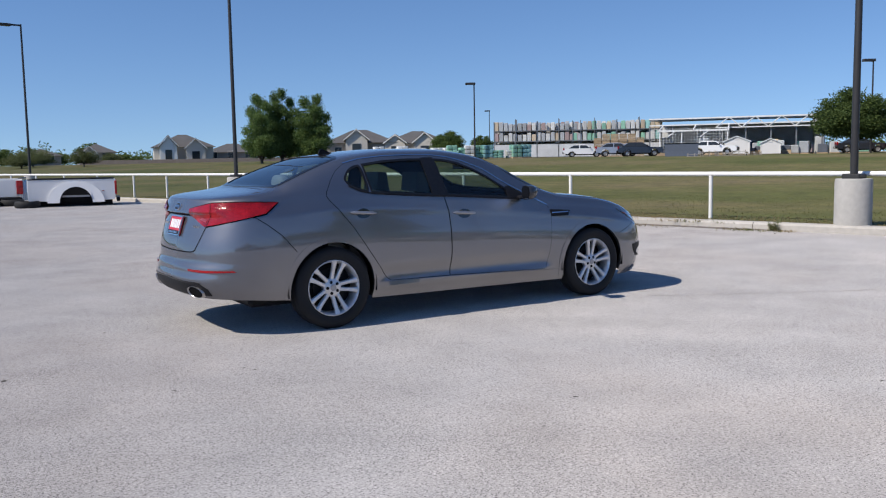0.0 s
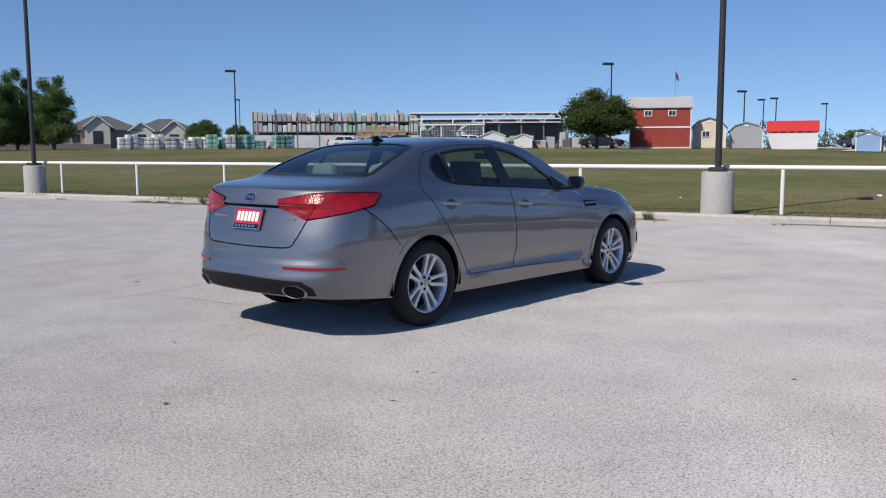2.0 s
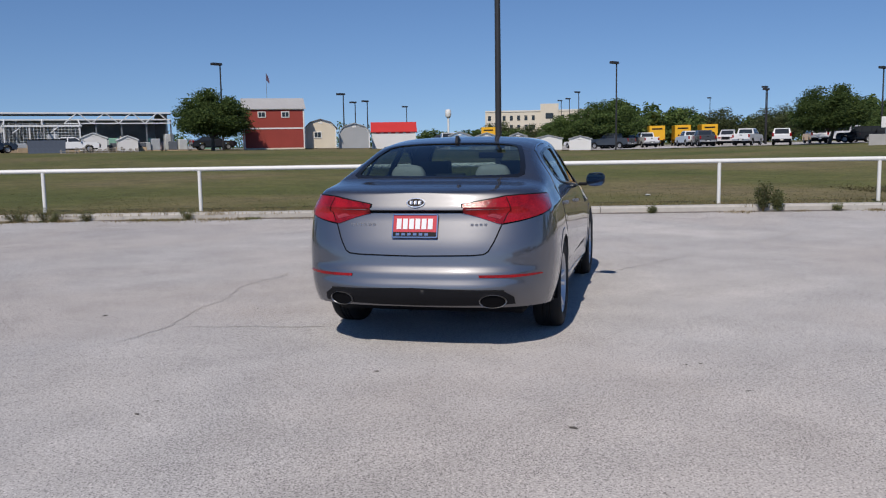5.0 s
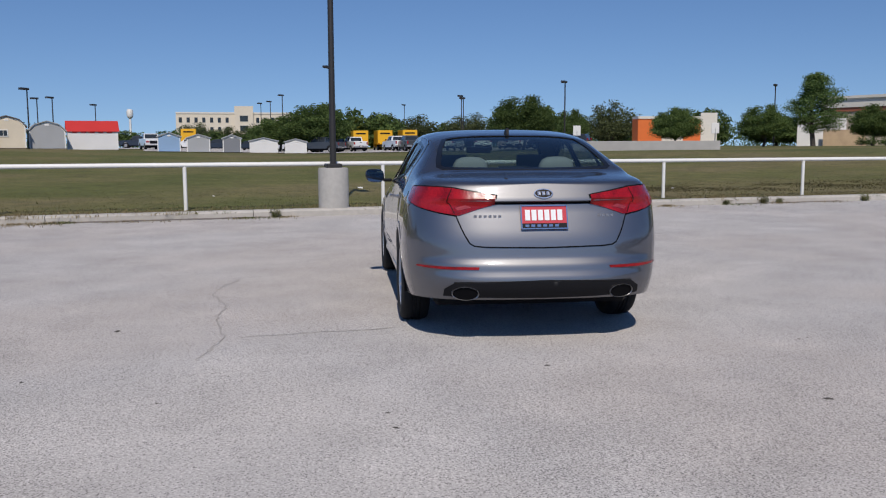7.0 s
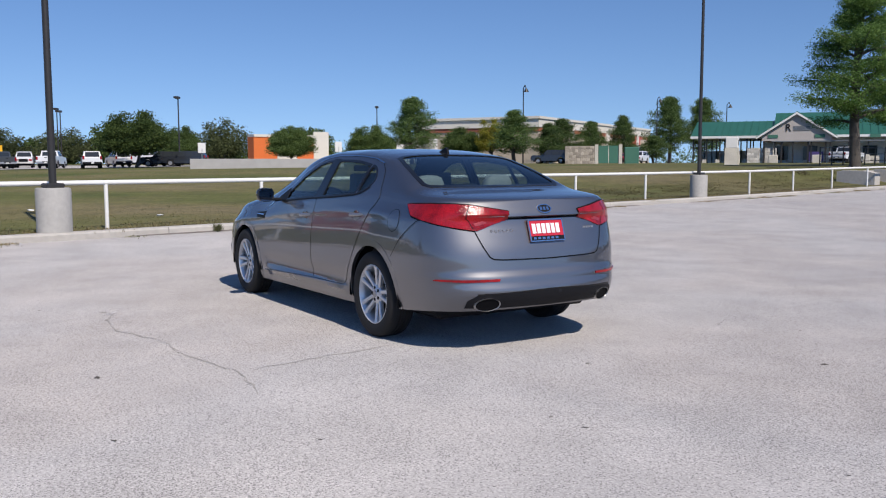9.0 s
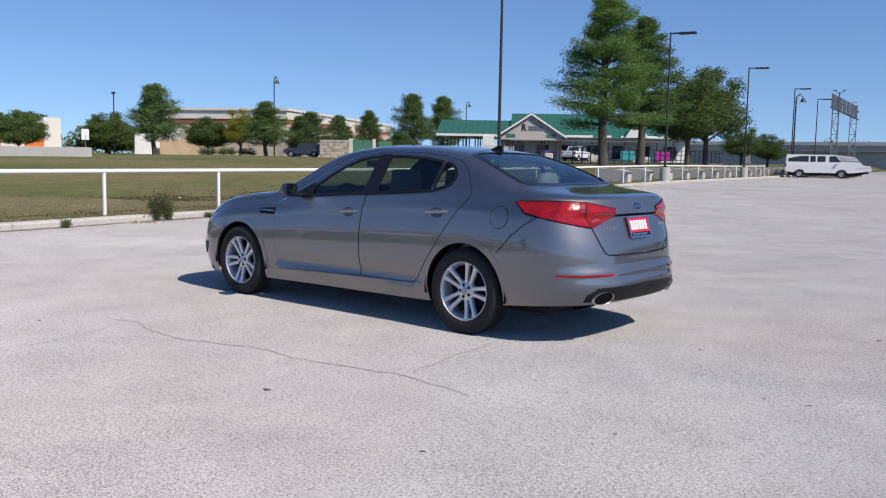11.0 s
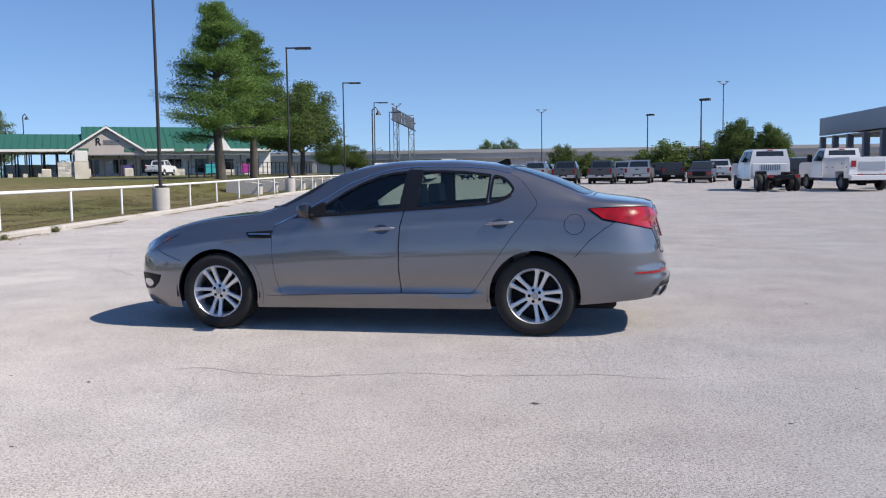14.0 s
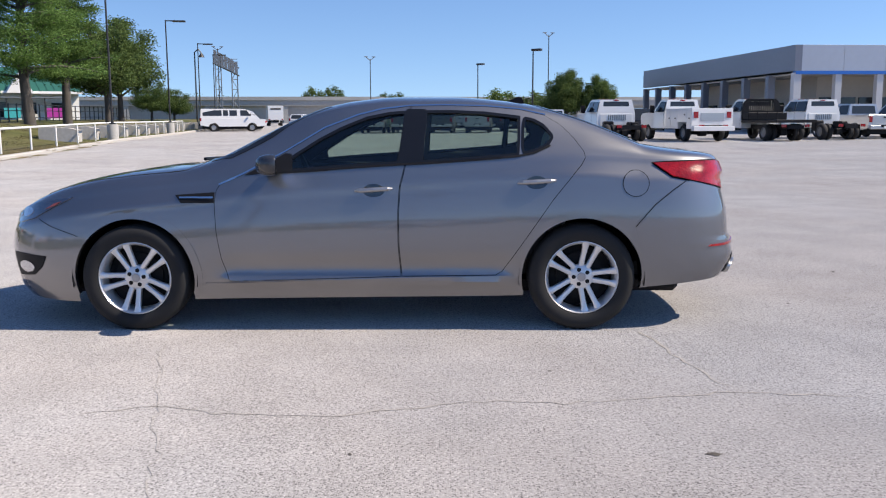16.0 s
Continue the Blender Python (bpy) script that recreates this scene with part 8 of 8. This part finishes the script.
def crack(points, width, label, seed):
    r = random.Random(seed)
    pts = []
    for (x0, y0), (x1, y1) in zip(points, points[1:]):
        n = max(2, int(math.hypot(x1 - x0, y1 - y0) / 0.07))
        for k in range(n):
            t = k / n
            pts.append(Vector((x0 + (x1 - x0) * t + r.gauss(0, 0.016), y0 + (y1 - y0) * t + r.gauss(0, 0.016))))
    bm = bmesh.new()
    rows = []
    for k, p in enumerate(pts):
        d = (pts[min(k + 1, len(pts) - 1)] - pts[max(k - 1, 0)]).normalized()
        w = width * r.uniform(0.3, 1.3) * (1 if 1 < k < len(pts) - 2 else 0.3)
        sd = Vector((-d.y, d.x)) * w / 2
        rows.append([bm.verts.new((*(p + sd), lot_z(*p) + 0.0022)), bm.verts.new((*(p - sd), lot_z(*p) + 0.0022))])
    for a, b in zip(rows, rows[1:]):
        bm.faces.new((a[0], a[1], b[1], b[0]))
    o = part("pavement_crack", bm, M_CRACK)
    return tagged(o, label, "crack", "cracks in the lot", "structure")


crack([(1.12, 2.49), (0.8, 2.37), (0.34, 2.48), (-0.04, 2.5), (-0.39, 2.41), (-0.74, 2.30), (-1.12, 2.33), (-1.47, 2.26), (-1.93, 2.17), (-2.19, 2.19), (-2.62, 2.28)], 0.016, "long fine dirt-filled crack beside the car", 1)
crack([(-1.74, 0.85), (-1.82, 1.40), (-1.89, 1.86), (-1.95, 2.17)], 0.014, "fine crack that joins a longer one", 2)
crack([(1.12, 1.22), (1.0, 1.70), (0.8, 2.37), (0.62, 2.9), (0.47, 3.4), (0.40, 4.0), (0.32, 4.6), (0.1, 6.2)], 0.006, "faint crack running away from the car", 3)
crack([(1.55, -1.12), (2.52, -1.68), (3.88, -2.45), (5.28, -3.29), (6.6, -4.0)], 0.012, "thin dark seam in front of the car", 6)
crack([(3.5, -2.9), (4.6, -2.9), (5.6, -3.9), (6.25, -5.0), (7.0, -6.2), (7.6, -7.3), (7.75, -9.0)], 0.012, "curved faint tyre mark on the lot", 8)

M_SPOT = mat("dark_spot", (0.085, 0.075, 0.065), 0.9, var=0.3, scale=30)
spot_rng = random.Random(5)
for x, y, r in ((-3.87, -1.19, 0.028), (-2.99, 0.11, 0.022), (-1.62, 2.96, 0.032), (-1.10, 1.80, 0.018), (-2.45, -1.86, 0.016), (-3.0, 3.15, 0.02), (-3.52, 2.3, 0.014), (-3.83, 1.12, 0.018), (-2.49, -1.77, 0.016), (-3.04, -2.09, 0.018),
                (2.0, 2.80, 0.018), (1.35, 2.88, 0.022), (-0.18, 2.96, 0.014), (-4.07, 1.09, 0.018), (0.9, 4.2, 0.016), (1.7, 3.6, 0.012), (-2.4, 5.1, 0.015), (-1.2, -3.6, 0.02), (0.5, -4.4, 0.016), (-3.6, -4.1, 0.014), (-5.2, 0.6, 0.012), (3.2, 3.4, 0.02)):
    bm = bmesh.new()
    n = 12
    a0 = spot_rng.uniform(0, 6.28)
    rad = [spot_rng.uniform(0.55, 1.3) for _ in range(n)]
    c = bm.verts.new((0, 0, r * 0.28))
    rim = [bm.verts.new((r * 0.95 * q * math.cos(6.2832 * k / n), r * 0.55 * q * math.sin(6.2832 * k / n), 0.002)) for k, q in enumerate(rad)]
    for k in range(n):
        bm.faces.new((c, rim[k], rim[(k + 1) % n]))
    o = part("debris_speck", bm, M_SPOT, None, "", 60)
    o.matrix_world = pose(x, y, lot_z(x, y), 0, 0, math.degrees(a0))
    tagged(o, "small dark clod of dirt on the lot", "debris", "specks on the lot")

# weeds and dry grass along the kerb
def tuft(store, x, y, z, n, h, spread, broad=0.0055):
    verts, faces = store
    for _ in range(n):
        bx, by = x + rng.gauss(0, spread), y + rng.gauss(0, spread)
        a = rng.uniform(0, 6.28)
        lean = rng.uniform(0.4, 1.4) * h
        hh = h * rng.uniform(0.4, 1.1)
        w = broad * rng.uniform(0.7, 1.4)
        dx, dy = math.cos(a), math.sin(a)
        k = len(verts)
        verts += [(bx - dy * w, by + dx * w, z - 0.02), (bx + dy * w, by - dx * w, z - 0.02), (bx + dx * lean * 0.5 + dy * w * 0.8, by + dy * lean * 0.5 - dx * w * 0.8, z + hh * 0.6), (bx + dx * lean * 0.5 - dy * w * 0.8, by + dy * lean * 0.5 + dx * w * 0.8, z + hh * 0.6), (bx + dx * lean, by + dy * lean, z + hh)]
        faces += [(k, k + 1, k + 2, k + 3), (k + 3, k + 2, k + 4)]


kerb_rng = random.Random(21)
dry_store, green_store = ([], []), ([], [])
for k in range(130):
    s = kerb_rng.uniform(-24, 42) if k < 70 else kerb_rng.uniform(-7.2, -2.9) if k < 92 else kerb_rng.uniform(-13.6, -8.6)
    off = kerb_rng.choice((-0.38, -0.38, -0.38, -0.05))
    x, y = fence_xy(s, off)
    z = lot_z(x, y) if off < -0.3 else land_z(x, y)
    dry = kerb_rng.random() < 0.75
    tuft(dry_store if dry else green_store, x, y, z, kerb_rng.randint(90, 220), kerb_rng.uniform(0.03, 0.065), kerb_rng.uniform(0.08, 0.32))
tagged(new("dry_kerb_grass", crown_mesh("dry_kerb_grass", *dry_store, M_DRY)), "low dry grass growing in the kerb joint", "grass", kind="stuff")
tagged(new("kerb_weeds", crown_mesh("kerb_weeds", *green_store, M_WEED)), "low green weeds growing in the kerb joint", "weeds", kind="stuff")
# bushy weeds in the kerb joint
WEEDS = [(5.16, 0.72), (5.45, 0.42), (-6.2, 0.24), (-1.2, 0.14), (6.6, 0.12), (8.9, 0.10), (9.9, 0.18), (10.35, 0.12), (12.8, 0.14), (3.0, 0.15)]
WEEDS += [(kerb_rng.choice((-12.1, -11.2, -9.6, -9.1)) + kerb_rng.gauss(0, 0.45), kerb_rng.uniform(0.10, 0.36)) for _ in range(13)]
for s, h in WEEDS:
    x, y = fence_xy(s, kerb_rng.uniform(-0.40, -0.34))
    wd = thing("tall_weed", pose(x, y, lot_z(x, y)), "bushy green weed growing out of the kerb joint", "weed", "weeds along the kerb")
    tips = []
    bm = bmesh.new()
    for k in range(22):
        a = 2.4 * k
        wide = 1.0 if h < 0.4 else 0.34
        tip = Vector((math.cos(a) * h * 1.3 * wide * kerb_rng.uniform(0.2, 1), math.sin(a) * h * 0.7 * wide * kerb_rng.uniform(0.2, 1), h * kerb_rng.uniform(0.35, 1.0)))
        limb(bm, Vector((0, 0, -0.02)), tip, 0.005, 0.002, Vector((0, 0, 0.04 * h)), 4)
        tips += [tip * f for f in (0.35, 0.5, 0.65, 0.8, 0.9, 1.0)]
    tagged(part("stem", bm, M_DRY, wd), "thin pale weed stems", kind="stuff")
    vs, fs = leaf_cloud(tips, 0.032, 6, 0.030) if h < 0.4 else leaf_cloud(tips, 0.055, 9, 0.045)
    c = tagged(new("leaves", crown_mesh("leaves", vs, fs, M_WEED)), "small green weed leaves", kind="stuff")
    c.parent = wd
# blown soil at the foot of the kerb
for s0, ln, w in ((1.2, 3.2, 0.10), (4.9, 2.0, 0.14), (-5.2, 4.0, 0.12), (9.2, 3.0, 0.09), (14.0, 4.0, 0.09), (-11, 3.0, 0.09), (21.0, 4.0, 0.10), (-8.0, 1.6, 0.13)):
    bm = bmesh.new()
    rows = []
    n = 24
    for k in range(n + 1):
        t = k / n
        s = s0 + ln * t
        ww = w * math.sin(math.pi * t) ** 0.6 * kerb_rng.uniform(0.5, 1.3) + 0.004
        rows.append([bm.verts.new((*fence_xy(s, -0.334), lot_z(*fence_xy(s)) + 0.022)), bm.verts.new((*fence_xy(s, -0.336 - ww), lot_z(*fence_xy(s)) + 0.003))])
    for a, b in zip(rows, rows[1:]):
        bm.faces.new((a[0], b[0], b[1], a[1]))
    o = part("soil_drift", bm, M_SOIL, None, "", 60)
    tagged(o, "thin drift of dark soil at the foot of the kerb", "soil", kind="structure")
# blades of grass along the kerb, straw-coloured nearest to it
def blades(n, reach, power, tall, material, label):
    gv, gf = [], []
    for _ in range(n):
        s = rng.uniform(-26, 36)
        d = 0.03 + reach * rng.random() ** power
        x, y = fence_xy(s, d)
        z = land_z(x, y)
        a = rng.uniform(0, 6.28)
        h = tall * rng.uniform(0.5, 1.3)
        w = rng.uniform(0.006, 0.014)
        dx, dy = math.cos(a), math.sin(a)
        k = len(gv)
        gv += [(x - dy * w, y + dx * w, z - 0.01), (x + dy * w, y - dx * w, z - 0.01), (x + dx * h * 0.9, y + dy * h * 0.9, z + h)]
        gf.append((k, k + 1, k + 2))
    gr = new("grass_blades", crown_mesh("grass_blades", gv, gf, material))
    tagged(gr, label, "grass", kind="stuff")


M_BLADE = leaf_mat("grass_blades", (0.085, 0.092, 0.028), (0.165, 0.150, 0.062))
blades(26000, 9.0, 1.6, 0.022, M_BLADE, "short mown green grass blades")
blades(22000, 1.3, 1.5, 0.028, M_DRY, "dry straw-coloured grass along the kerb")
# brown scrub on the steep part of the bank
M_SCRUB = leaf_mat("brown_scrub", (0.105, 0.098, 0.046), (0.16, 0.132, 0.072))
gv, gf = [], []
for _ in range(42000):
    s = rng.uniform(9, 44)
    d = rng.gauss(4.2, 1.2)
    x, y = fence_xy(s, max(1.2, d))
    if noise.noise((x * 0.35, y * 0.35, 3.0)) + 0.8 * noise.noise((x * 1.1, y * 1.1, 5.0)) + rng.uniform(-0.35, 0.35) < 0.02:
        continue
    z = land_z(x, y)
    a, h, w = rng.uniform(0, 6.28), rng.uniform(0.012, 0.045), rng.uniform(0.010, 0.028)
    dx, dy = math.cos(a), math.sin(a)
    k = len(gv)
    gv += [(x - dy * w, y + dx * w, z - 0.01), (x + dy * w, y - dx * w, z - 0.01), (x + dx * h, y + dy * h, z + h)]
    gf.append((k, k + 1, k + 2))
tagged(new("bank_scrub", crown_mesh("bank_scrub", gv, gf, M_SCRUB)), "patchy brown scrub on the grass bank", "scrub", kind="stuff")
for x, y, w in ((13.5, -1.4, 0.10), (17.8, 0.8, 0.13), (14.2, 4.5, 0.06), (16.0, -8.0, 0.06)):
    bm = bmesh.new()
    bmesh.ops.create_icosphere(bm, subdivisions=1, radius=w)
    for v in bm.verts:
        v.co = Vector((v.co.x, v.co.y * 0.6, v.co.z * 0.25)) * rng.uniform(0.7, 1.2)
    o = part("litter", bm, M_TRIMWHITE)
    o.matrix_world = pose(x, y, land_z(x, y) + 0.02, 0, 0, 30)
    tagged(o, "scrap of white litter lying on the grass", "litter", "litter on the grass")
